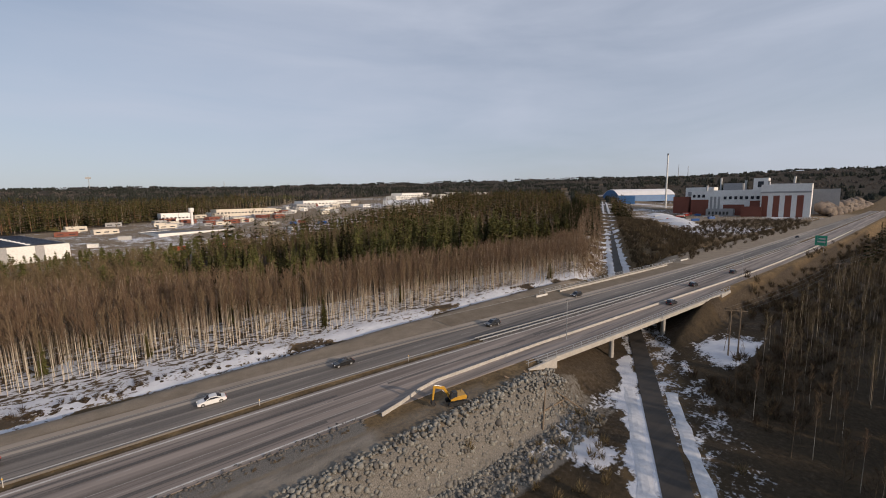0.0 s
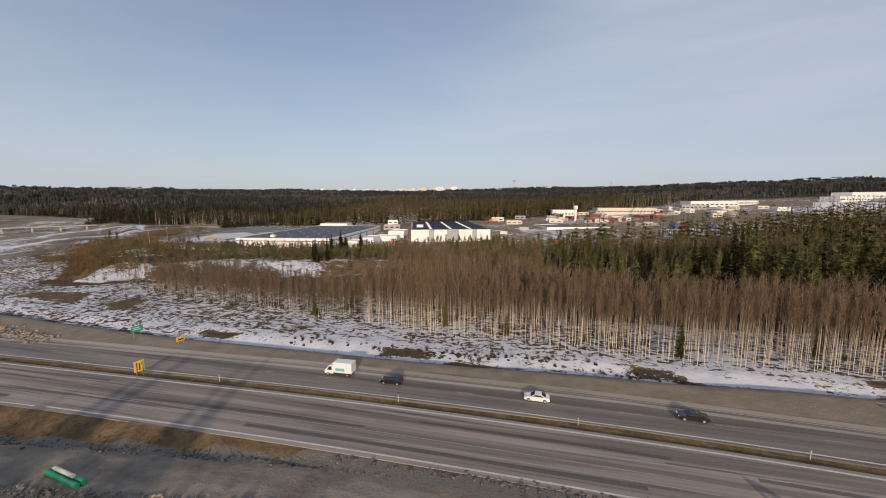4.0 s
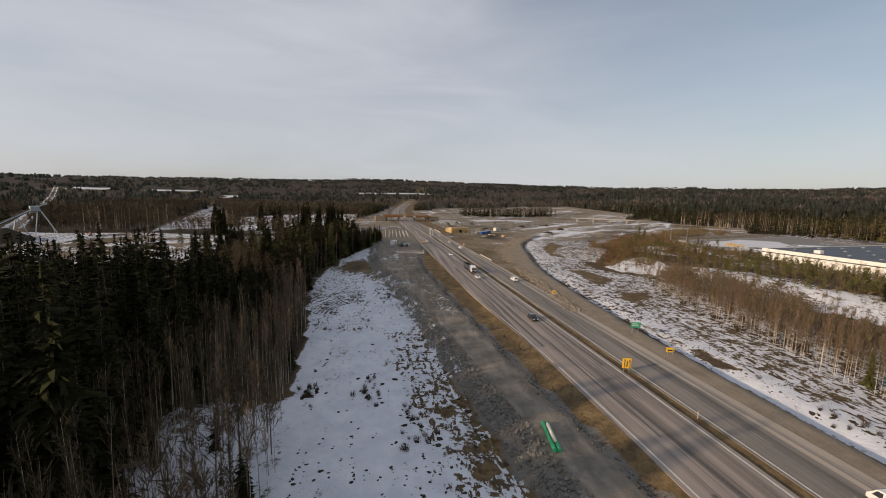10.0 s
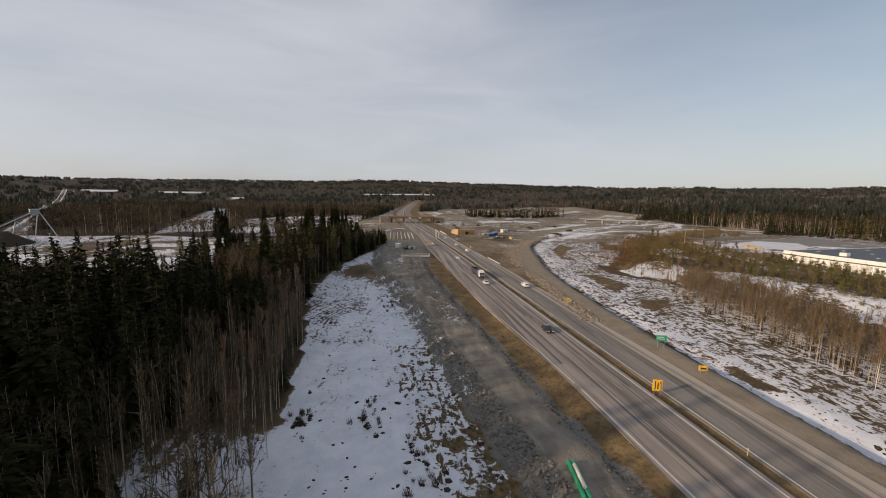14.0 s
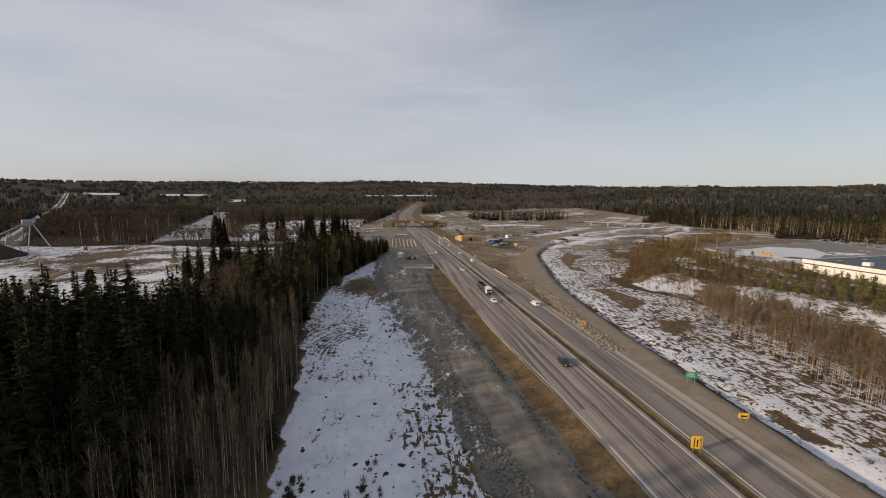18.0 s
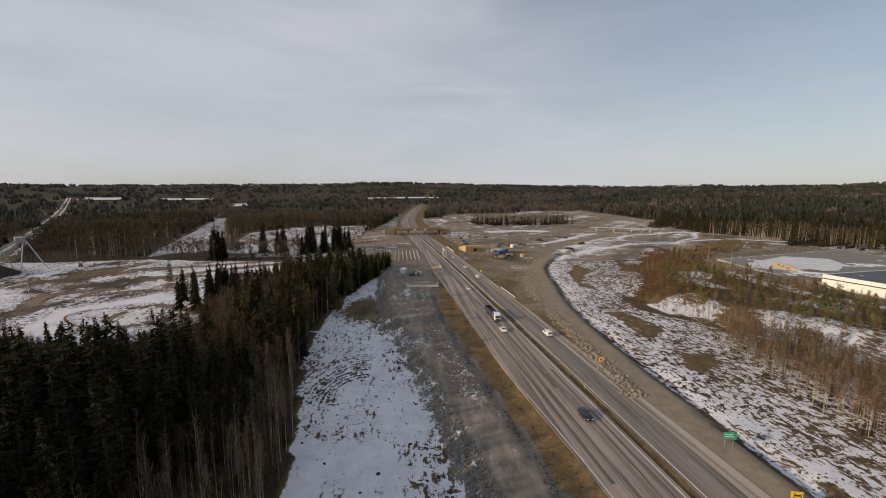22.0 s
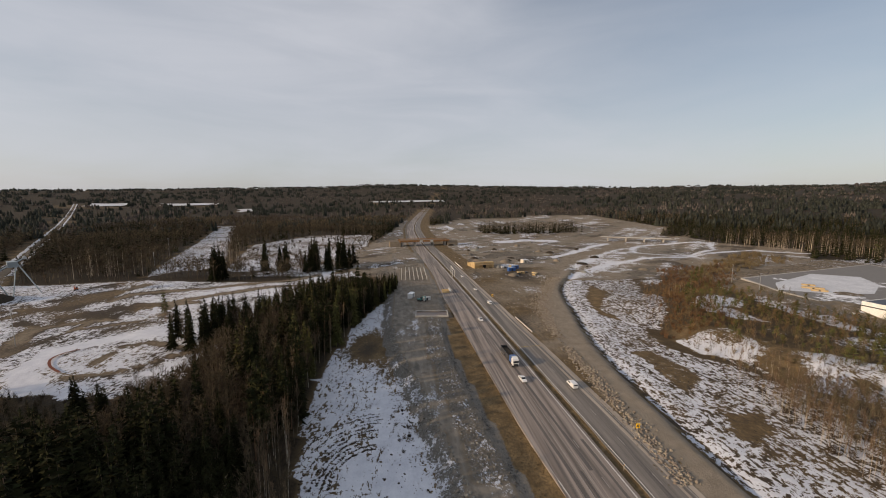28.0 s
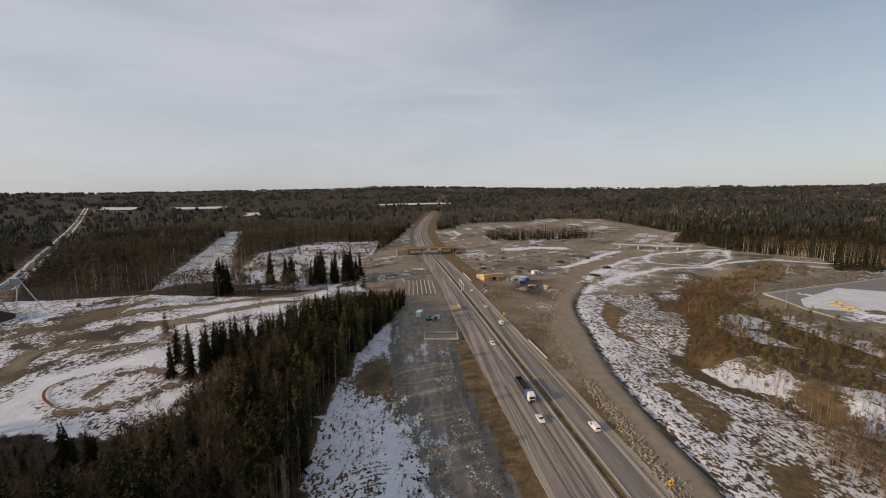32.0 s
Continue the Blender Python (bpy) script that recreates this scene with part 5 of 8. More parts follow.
birches = [birch_shape(k, 340, 14.0 + 0.6 * (k % 3), low=0.52, fat=0.85, reach=1.1, narrow=0.5) for k in range(6)]
thin_birches = [birch_shape(20 + k, 96, 13.5, nb=10, sides=3, levels=3, low=0.48, fat=1.45, reach=1.5, narrow=0.5) for k in range(5)]
grey_trees = [birch_shape(40 + k, 260, 12.0, 1.5, low=0.3, fat=1.5, reach=1.4) for k in range(5)]
bare_trees = [birch_shape(60 + k, 230, 12.5, 1.75, nb=15, sides=3, levels=2, low=0.27, fat=1.9, reach=1.4) for k in range(6)]
mid_bare = [birch_shape(80 + k, 40, 12.0, 1.5, nb=5, sides=3, levels=1, low=0.22, fat=6.5, reach=2.6) for k in range(4)]
spruces = [spruce_shape(k, 18.0, 25 + k % 3, 11, 0.62, 2, 2.7) for k in range(6)]
thin_spruces = [spruce_shape(30 + k, 18.0, 15, 8, 0.85, 1, 2.6, 3) for k in range(5)]
mid_spruces = [spruce_shape(50 + k, 17.0, 8, 6, 1.1, 0, 2.2, 3) for k in range(4)]
tall_pines = [pine_shape(10 + k, 17.0, 0.30, 46, 8, 2.2) for k in range(4)]
mid_pines = [pine_shape(20 + k, 17.0, 0.55, 10, 5, 3.2) for k in range(3)]
bushes = [bush_shape(k) for k in range(5)]
low_pines = [pine_shape(30 + k, 7.0, 0.12, 20, 6, 2.0) for k in range(4)]
far_green = [far_shape(k) for k in range(6)]
far_bare = [far_shape(20 + k, True) for k in range(4)]
BIRCH = tree_kind("birch_tree", birches, BIRCH_BARK, BIRCH_TWIG, "tall slender leafless birch with pale stem and reddish twigs")
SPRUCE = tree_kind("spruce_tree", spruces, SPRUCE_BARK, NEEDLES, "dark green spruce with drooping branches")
# The same spruce shapes again, with sunlight put into the crown colour.
SUNLIT_SPRUCE = tree_kind("spruce_tree", spruces, SPRUCE_BARK, SUNLIT_OLIVE_NEEDLES, "spruce with a narrow crown, sunlight put into its olive-green colour")
PINE = tree_kind("pine_tree", tall_pines, PINE_BARK, PINE_NEEDLES, "pine with reddish stem and open green crown")
BARE = tree_kind("bare_tree", grey_trees, ASPEN_BARK, GREY_TWIG, "leafless grey-brown deciduous tree")

# the birch stand beyond the road
X, Y = jitter(-134, 172, 78, 146, 1.32)
lone = 0.5 + 0.5 * wave(X, Y, 4.5, 1.7)
keep = (wood_mask(X, Y) == 1) & (rng.uniform(size=len(X)) < np.where(X < -46, 0.55, 0.55) + np.where(X < -46, 0.45, 0.5) * lone)
X, Y = X[keep], Y[keep]
depth = Y - birch_front(np.clip(X, -135, 160))
order = np.argsort(depth + 0.06 * np.abs(X))
for i in order[:290]:
    plant(BIRCH, X[i], Y[i], (rng.uniform(0.45, 0.8) if X[i] < -44 else rng.uniform(0.72, 1.15)), rng.uniform(0, 360), "birches along the road", int(i))
rest = order[290:]
strew("birch_stand", thin_birches, X[rest], Y[rest], np.where(X[rest] < -44, 0.6, 0.97) * rng.uniform(0.75, 1.2, len(rest)), [BIRCH_STUFF_BARK, BIRCH_TWIG], "dense stand of leafless birches with pale stems", "trees")
X, Y = jitter(-134, -20, 84, 128, 2.5)
keep = (wood_mask(X, Y) == 1) & (Y > birch_front(np.clip(X, -135, 160)) + 3) & (rng.uniform(size=len(X)) < np.where(X < -46, 0.85, 0.5))
strew("bare_wood", bare_trees, X[keep], Y[keep], rng.uniform(0.5, 0.8, keep.sum()), [ASPEN_BARK, HAZEL_TWIG], "grey-brown young trees between the birches", "trees")
X, Y = jitter(-135, -44, 112, 205, 5.6)
keep = (rng.uniform(size=len(X)) < 0.75) & (wood_mask(X, Y) == 0) & (Y - bank_foot(X) > 12)
strew("bare_wood", bare_trees, X[keep], Y[keep], rng.uniform(0.28, 0.62, keep.sum()), [ASPEN_BARK, BROWN_TWIG], "scattered young bare trees on the bank", "trees")
# dark bushy growth among the low birches
X, Y = jitter(-132, -44, 86, 126, 4.2)
keep = (wood_mask(X, Y) == 1) & (rng.uniform(size=len(X)) < 0.55)
strew("brush", bushes, X[keep], Y[keep], rng.uniform(0.6, 1.3, keep.sum()), [BROWN_TWIG, GREY_TWIG], "brown leafless bushes under the young birches", "bushes")
# trees close beside the trail
X, Y = jitter(116, 470, 74, 330, 3.3)
off_ = trail_off(X, Y)
keep = (off_ > 8) & (off_ < 44) & ((X > 168) | (off_ < 16)) & (Y > 74) & (rng.uniform(size=len(X)) < 0.8)
X, Y, off_ = X[keep], Y[keep], off_[keep]
half = rng.uniform(size=len(X)) < np.where(off_ < 24, 0.97, 0.72)
strew("bare_wood", mid_bare + thin_birches[:3], X[half], Y[half], rng.uniform(0.6, 1.0, half.sum()), [BIRCH_STUFF_BARK, BIRCH_TWIG], "bare trees beside the trail", "trees")
strew("spruce_wood", thin_spruces, X[~half], Y[~half], rng.uniform(0.6, 1.1, (~half).sum()), [SPRUCE_BARK, NEEDLES], "dark spruces beside the trail", "trees")
# small green spruces among the stems
X, Y = jitter(-60, 150, 80, 100, 9.0)
keep = (Y > birch_front(np.clip(X, -135, 160)) + 1) & (rng.uniform(size=len(X)) < 0.45)
for i in np.where(keep)[0]:
    plant(SUNLIT_SPRUCE, X[i], Y[i], rng.uniform(0.2, 0.48), rng.uniform(0, 360), "young spruces among the birches", int(i))
# brown bare wood and pines behind it
X, Y = jitter(-140, 176, 96, 222, 2.7)
keep = (wood_mask(X, Y) == 3) & (rng.uniform(size=len(X)) < 0.85)
X, Y = X[keep], Y[keep]
kind_ = rng.uniform(size=len(X)) + 0.10 * wave(X, Y, 20.0)
rise = np.clip(0.95 + 0.004 * (X + 10), 0.72, 1.1)
sel = kind_ < 0.86
strew("bare_wood", bare_trees, X[sel], Y[sel], rise[sel] * rng.uniform(0.65, 1.15, sel.sum()), [ASPEN_BARK, BROWN_TWIG], "leafless brown wood of young birches", "trees")
sel = kind_ > 0.90
strew("young_pine_wood", tall_pines, X[sel], Y[sel], rise[sel] * rng.uniform(0.5, 0.95, sel.sum()), [PINE_BARK, PINE_NEEDLES], "green pines among bare trees", "trees")
# the dark spruce block
X, Y = jitter(0, 178, 100, 210, 3.7)
keep = (wood_mask(X, Y) == 2) & (rng.uniform(size=len(X)) < 0.50 + 0.45 * wave(X, Y, 11.0, 0.7))
X, Y = X[keep], Y[keep]
order = np.argsort(Y + rng.normal(0, 3, len(Y)))
for i in order[:120]:
    plant((SUNLIT_SPRUCE, SPRUCE, SUNLIT_SPRUCE, PINE, SUNLIT_SPRUCE)[int(i) % 5], X[i], Y[i], (rng.uniform(0.55, 1.35) + 0.0012 * X[i]) * (0.68 + 0.32 * float(step(X[i], 48, 92))), rng.uniform(0, 360), "spruces behind the birches", int(i))
rest = order[120:]
half = rng.uniform(size=len(rest))
for cond, shapes, mats in ((half < 0.25, thin_spruces, [SPRUCE_BARK, NEEDLES]), ((half >= 0.25) & (half < 0.60), thin_spruces, [SPRUCE_BARK, SUNLIT_OLIVE_NEEDLES]), (half >= 0.72, bare_trees, [BIRCH_STUFF_BARK, BROWN_TWIG]), ((half >= 0.60) & (half < 0.72), tall_pines, [PINE_BARK, PINE_NEEDLES])):
    r_ = rest[cond]
    strew("mixed_wood", shapes, X[r_], Y[r_], (rng.uniform(0.5, 1.05, len(r_)) + 0.0018 * X[r_]) * (0.68 + 0.32 * step(X[r_], 48, 92)), mats, "dense wood of spruces, pines and bare birches", "trees")
def wood_height(x, y):
    """How high the wood beside the snow field grows: lower towards the open ground behind it."""
    ys = (-120, -100, -80, -70, -60, -50, -40, -30, -15)
    table = ((-300, (0, 0, 0, 0, 0, 1, 3, 5, 5)), (-270, (0, 0, 0, 1, 5, 7, 8, 10, 9.5)), (-240, (0, 0, 4, 5, 7, 14, 17, 18.5, 17)),
             (-210, (0, 0, 0, 15, 15, 16, 21, 23, 21)), (-180, (0, 0, 0, 0, 3, 19, 22, 25, 23)), (-150, (18, 6, 0, 1.5, 9, 14, 22, 24, 24)),
             (-135, (20, 13, 9, 7, 7, 17, 22, 24, 24)), (-120, (20, 20, 14, 15, 15.5, 15, 23, 24, 24)), (-110, (20, 20, 18, 19, 20, 22.5, 24, 25, 25)), (-100, (24, 24, 23, 22, 23, 25, 26, 26, 25)))
    cols = np.array([np.interp(y, ys, hs) for _, hs in table])
    xs = np.array([q for q, _ in table], float)
    i = np.clip(np.searchsorted(xs, x) - 1, 0, len(xs) - 2)
    f = np.clip((x - xs[i]) / (xs[i + 1] - xs[i]), 0, 1)
    k = np.arange(len(x))
    return cols[i, k] * (1 - f) + cols[i + 1, k] * f


# the wood on the left of the haul track
X, Y = jitter(-300, 30, -138, 6, 2.75)
most = wood_height(X, Y)
keep = (wood_mask(X, Y) == 2) & (most > 2.0) & (rng.uniform(size=len(X)) < np.where((X > -66) & (wood_left(np.clip(X, -300, 90)) - Y < 14), 0.80, 0.96))
X, Y, most = X[keep], Y[keep], most[keep]
edge = wood_left(np.clip(X, -300, 90)) - Y
most = np.minimum(most, 11.0 + 0.42 * np.maximum(edge, 0) + 9.0 * step(-X, 110, 150))
most = most * np.where(X < -140, 1.0 + 0.26 * wave(X, Y, 5.0, 0.7), 1.0)
kind_ = rng.uniform(size=len(X))
band = np.abs((Y + 83) - (X + 207) * -1.27) * 0.62 < 15
bare = kind_ < np.where((X > -90) & (edge < 16), 1.0, np.where((edge > 9) & (edge < 32) & (X > -116) & (X < -90), 0.12, np.where(band & (X < -165), 0.15, np.where(X < -142, 0.80 - 0.40 * (X < -205), np.where((X < -114) & (edge > 9), 0.80, np.where((edge < 8) & (X > -135), 0.97, np.where((X > -90) & (edge < 28), 0.45, 0.10 + 0.10 * wave(X, Y, 22.0, 0.5))))))))
idx = np.where(~bare)[0]
idx = idx[np.argsort(edge[idx] + 0.05 * np.abs(X[idx] + 110) + 40 * (edge[idx] < 0))]
tall = 0.98 + 0.18 * wave(X, Y, 17.0, 1.1) + 0.20 * step(X, -128, -112) + 0.22 * (X < -150) + 0.45 * step(X, -122, -110) * step(edge, 18, 32)
for i in idx[:150]:
    plant(SUNLIT_SPRUCE if X[i] < -150 and i % 4 == 0 else SPRUCE, X[i], Y[i], min(tall[i] * rng.uniform(0.62, 1.2), most[i] / 18.0 * rng.uniform(0.58 if X[i] < -150 else 0.8, 1.05)), rng.uniform(0, 360), "spruces beside the snow field", int(i))
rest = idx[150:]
# A share of the far end takes the needle colour with sunlight in it.
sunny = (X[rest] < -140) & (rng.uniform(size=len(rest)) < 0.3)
for cond, crown, lab in ((~sunny, NEEDLES, "dense dark spruce wood"), (sunny, SUNLIT_OLIVE_NEEDLES, "spruces of the wood's far end, coloured olive-green as if sunlit")):
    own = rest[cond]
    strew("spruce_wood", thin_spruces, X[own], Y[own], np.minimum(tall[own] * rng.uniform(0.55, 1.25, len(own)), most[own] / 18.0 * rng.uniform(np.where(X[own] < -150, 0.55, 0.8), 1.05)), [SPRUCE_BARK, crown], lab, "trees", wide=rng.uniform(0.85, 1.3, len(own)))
idx = np.where(bare)[0]
idx = idx[np.argsort(edge[idx] + 0.05 * np.abs(X[idx] + 70))]
for i in idx[:120]:
    plant(BIRCH if i % 5 > 1 else BARE, X[i], Y[i], min(rng.uniform(0.7, 1.15), most[i] / 13.5), rng.uniform(0, 360), "bare trees at the wood edge", int(i))
rest = idx[120:]
pale = (X[rest] > -92) & (edge[rest] < 32)
strew("birch_stand", thin_birches, X[rest[pale]], Y[rest[pale]], np.minimum(rng.uniform(0.7, 1.15, pale.sum()), most[rest[pale]] / 13.0), [BIRCH_STUFF_BARK, GREY_TWIG], "bare pale-stemmed birches in snow at the wood edge", "trees")
rest = rest[~pale]
light = (rng.uniform(size=len(rest)) < 0.70 + 0.35 * wave(X[rest], Y[rest], 12.0, 0.9)) & (X[rest] < -108)
for cond, twig in ((~light, GREY_TWIG), (light, HAZEL_TWIG)):
    strew("bare_wood", bare_trees, X[rest[cond]], Y[rest[cond]], np.minimum(rng.uniform(0.6, 1.2, cond.sum()), most[rest[cond]] / 13.0), [ASPEN_BARK, twig], "leafless grey-brown wood", "trees")
# tall pines and bare stems along the far part of the edge
X = rng.uniform(-246, -118, 70)
Y = wood_left(X) - rng.uniform(0.5, 9.0, 70)
strew("pine_wood", tall_pines, X[:36], Y[:36], rng.uniform(0.7, 1.15, 36), [PINE_BARK, NEEDLES], "tall dark pines along the wood edge", "trees")
strew("birch_stand", thin_birches, X[36:], Y[36:], rng.uniform(0.8, 1.2, 34), [BIRCH_STUFF_BARK, GREY_TWIG], "tall bare birches along the wood edge", "trees")
# thin stems that stand close together along the edge
X, Y = jitter(-104, -22, -34, 0, 2.1)
edge = wood_left(X) - Y
keep = (edge > 0.4) & (edge < 17) & (rng.uniform(size=len(X)) < 0.75 + 0.3 * wave(X, Y, 6.0, 0.2))
X, Y, edge = X[keep], Y[keep], edge[keep]
for cond, bark_, twig in ((edge < 12, BIRCH_STUFF_BARK, HAZEL_TWIG), (edge >= 12, ASPEN_BARK, GREY_TWIG)):
    strew("birch_stand", thin_birches, X[cond], Y[cond], rng.uniform(0.6, 0.92, cond.sum()), [bark_, twig], "close slender bare stems along the wood edge", "trees")
keep = rng.uniform(size=len(X)) < 0.14
strew("young_spruces", thin_spruces, X[keep], Y[keep], rng.uniform(0.14, 0.36, keep.sum()), [SPRUCE_BARK, NEEDLES], "small dark spruces under the birches", "trees", wide=rng.uniform(1.2, 1.8, keep.sum()))
# undergrowth that darkens the floor of the wood
X, Y = jitter(-300, 30, -120, 6, 4.6)
keep = (wood_mask(X, Y) == 2) & (wood_left(np.clip(X, -300, 90)) - Y > 3) & ((X < -75) | (Y < -50))
strew("brush", bushes, X[keep], Y[keep], rng.uniform(0.5, 1.3, keep.sum()), [GREY_TWIG, GREY_TWIG], "dark leafless undergrowth of the wood", "bushes")
# bare wood below the bridge
X, Y = jitter(40, 250, -90, 20, 2.4)
keep = (wood_mask(X, Y) == 3) & (trail_off(X, Y) < -9.5) & (rng.uniform(size=len(X)) < 0.50 + 0.25 * wave(X, Y, 14.0, 0.4))
X, Y = X[keep], Y[keep]
order = np.argsort(np.hypot(X - 60, Y))
for i in order[:110]:
    plant(BARE if i % 4 else BIRCH, X[i], Y[i], rng.uniform(0.4, 0.75), rng.uniform(0, 360), "bare trees below the bridge", int(i))
strew("birch_stand", thin_birches, X[order[110::2]], Y[order[110::2]], rng.uniform(0.4, 0.75, len(order[110::2])), [BIRCH_STUFF_BARK, BROWN_TWIG], "bare pale-stemmed trees below the bridge", "trees")
strew("bare_wood", bare_trees, X[order[111::2]], Y[order[111::2]], rng.uniform(0.35, 0.65, len(order[111::2])), [ASPEN_BARK, HAZEL_TWIG], "leafless grey-brown wood", "trees")
# Spruces out of view, added so that their shadows darken the low ground.
X, Y = jitter(50, 215, -62, -7, 5.0)
keep = rng.uniform(size=len(X)) < 0.85
strew("spruce_wood", thin_spruces, X[keep], Y[keep], rng.uniform(0.65, 0.85, keep.sum()), [SPRUCE_BARK, NEEDLES], "unseen spruces added to shade the low ground by the trail", "trees")
# middle distance and far woods
X, Y = jitter(-1000, 700, -620, 760, 6.7)
r = np.hypot(X + 40, Y - 30)
keep = (wood_mask(X, Y) == 4) & (r < 820) & (np.cos(np.arctan2(Y, X) - radians(140)) > -0.75)
X, Y = X[keep], Y[keep]
mix_ = 0.6 * wave(X, Y, 70, 0.4) + 0.5 * wave(X, Y, 24, 0.9) + rng.normal(0, 0.3, len(X)) - 0.35 * ((Y < -30) & (X > -800)) + 0.3 * ((Y > 250) | (Y < -250)) + 0.45 * ((Y > 60) & (X < -300))
# Conifers behind the estate mostly take needles coloured as if sunlit.
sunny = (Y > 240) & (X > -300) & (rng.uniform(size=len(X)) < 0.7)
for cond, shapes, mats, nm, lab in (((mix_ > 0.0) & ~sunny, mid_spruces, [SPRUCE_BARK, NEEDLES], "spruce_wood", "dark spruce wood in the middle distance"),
                                    ((mix_ > 0.0) & sunny, mid_spruces + mid_pines, [PINE_BARK, SUNLIT_OLIVE_NEEDLES], "spruce_wood", "conifer wood behind the trading estate, coloured olive-green as if sunlit"),
                                    ((mix_ <= 0.0) & (Y > 200) & (X > -300), mid_bare, [BIRCH_STUFF_BARK, HAZEL_TWIG], "bare_wood", "leafless tan wood in the middle distance"),
                                    ((mix_ <= 0.0) & ~((Y > 200) & (X > -300)), mid_bare, [ASPEN_BARK, GREY_TWIG], "bare_wood", "leafless brown wood in the middle distance")):
    strew(nm, shapes, X[cond], Y[cond], rng.uniform(0.55, 1.05, cond.sum()) * np.where(Y[cond] > 240, np.where(X[cond] > -300, 1.3, 0.8), 1.0), mats, lab, "trees", wide=rng.uniform(1.1, 1.9, cond.sum()))
# brown twig canopy that closes the wood behind the motocross ground
X, Y = jitter(-960, -300, -460, 30, 6.6)
keep = (wood_mask(X, Y) == 4) & (wave(X, Y, 38, 1.7) + 0.5 * wave(X, Y, 13, 0.3) > -0.25)
X, Y = X[keep], Y[keep]
warm = wave(X, Y, 55, 2.1) + rng.normal(0, 0.25, len(X)) > 0.15
for cond, twig in ((warm, HAZEL_TWIG), (~warm, GREY_TWIG)):
    strew("bare_wood", mid_bare, X[cond], Y[cond], rng.uniform(0.7, 1.2, cond.sum()), [ASPEN_BARK, twig], "leafless brown wood behind the motocross ground", "trees", wide=rng.uniform(1.1, 1.7, cond.sum()))
# tall stems along the fronts of the far woods
for (x0, y0), (x1, y1), n in (((-431, 356), (-328, 403), 70), ((-900, 445), (-720, 425), 70), ((-1010, 375), (-900, 445), 40), ((-720, 425), (-570, 425), 60), ((-328, 403), (-200, 455), 70), ((-200, 455), (-40, 520), 150), ((-330, 408), (-200, 460), 130), ((-40, 520), (120, 628), 130), ((120, 628), (250, 800), 120), ((-420, 375), (-330, 410), 90), ((-960, 150), (-1020, 370), 60), ((-330, -215), (-332, -178), 45), ((-372, -134), (-520, -188), 40), ((-620, -125), (-600, -35), 60)):
    t = rng.uniform(0, 1, n)
    X, Y = x0 + (x1 - x0) * t + rng.normal(0, 5, n), y0 + (y1 - y0) * t + rng.normal(0, 5, n)
    strew("wood_front", mid_pines + thin_birches[:2], X, Y, rng.uniform(0.75, 1.15, n), [BIRCH_STUFF_BARK if x0 > -450 else ASPEN_BARK, SUNLIT_OLIVE_NEEDLES if x0 > -330 else GREY_TWIG], "tall pale stems along the edge of a conifer wood", "trees")
th = rng.uniform(radians(-8), radians(250), 12000)
r = 660 + 3200 * rng.uniform(0, 1, 12000) ** 1.35
X, Y = -40 + r * np.cos(th), 30 + r * np.sin(th)
keep = wood_mask(X, Y) > 0
X, Y, r = X[keep], Y[keep], r[keep]
grow = np.clip(r / 1500, 0.9, 2.2)
mix_ = wave(X, Y, 160, 0.9) + rng.normal(0, 0.4, len(X))
sel = mix_ > -0.24
strew("far_woods", far_green, X[sel], Y[sel], rng.uniform(0.8, 1.2, sel.sum()), [FAR_HAZY_NEEDLES, FAR_HAZY_NEEDLES], "far dark conifer woods on low hills", "woods", wide=grow[sel] * 2.2)
strew("far_woods", far_bare, X[~sel], Y[~sel], rng.uniform(0.7, 1.0, (~sel).sum()), [FAR_HAZY_TWIG, FAR_HAZY_TWIG], "far leafless brown woods", "woods", wide=grow[~sel] * 2.2)
# brush on the bank, in the ditch and in the harvest
RUSTY = ((-313, 203), (-318, 264), (-259, 210), (-237, 169), (-206, 150), (-187, 146), (-176, 132), (-176, 108), (-203, 130), (-224, 144), (-246, 158))
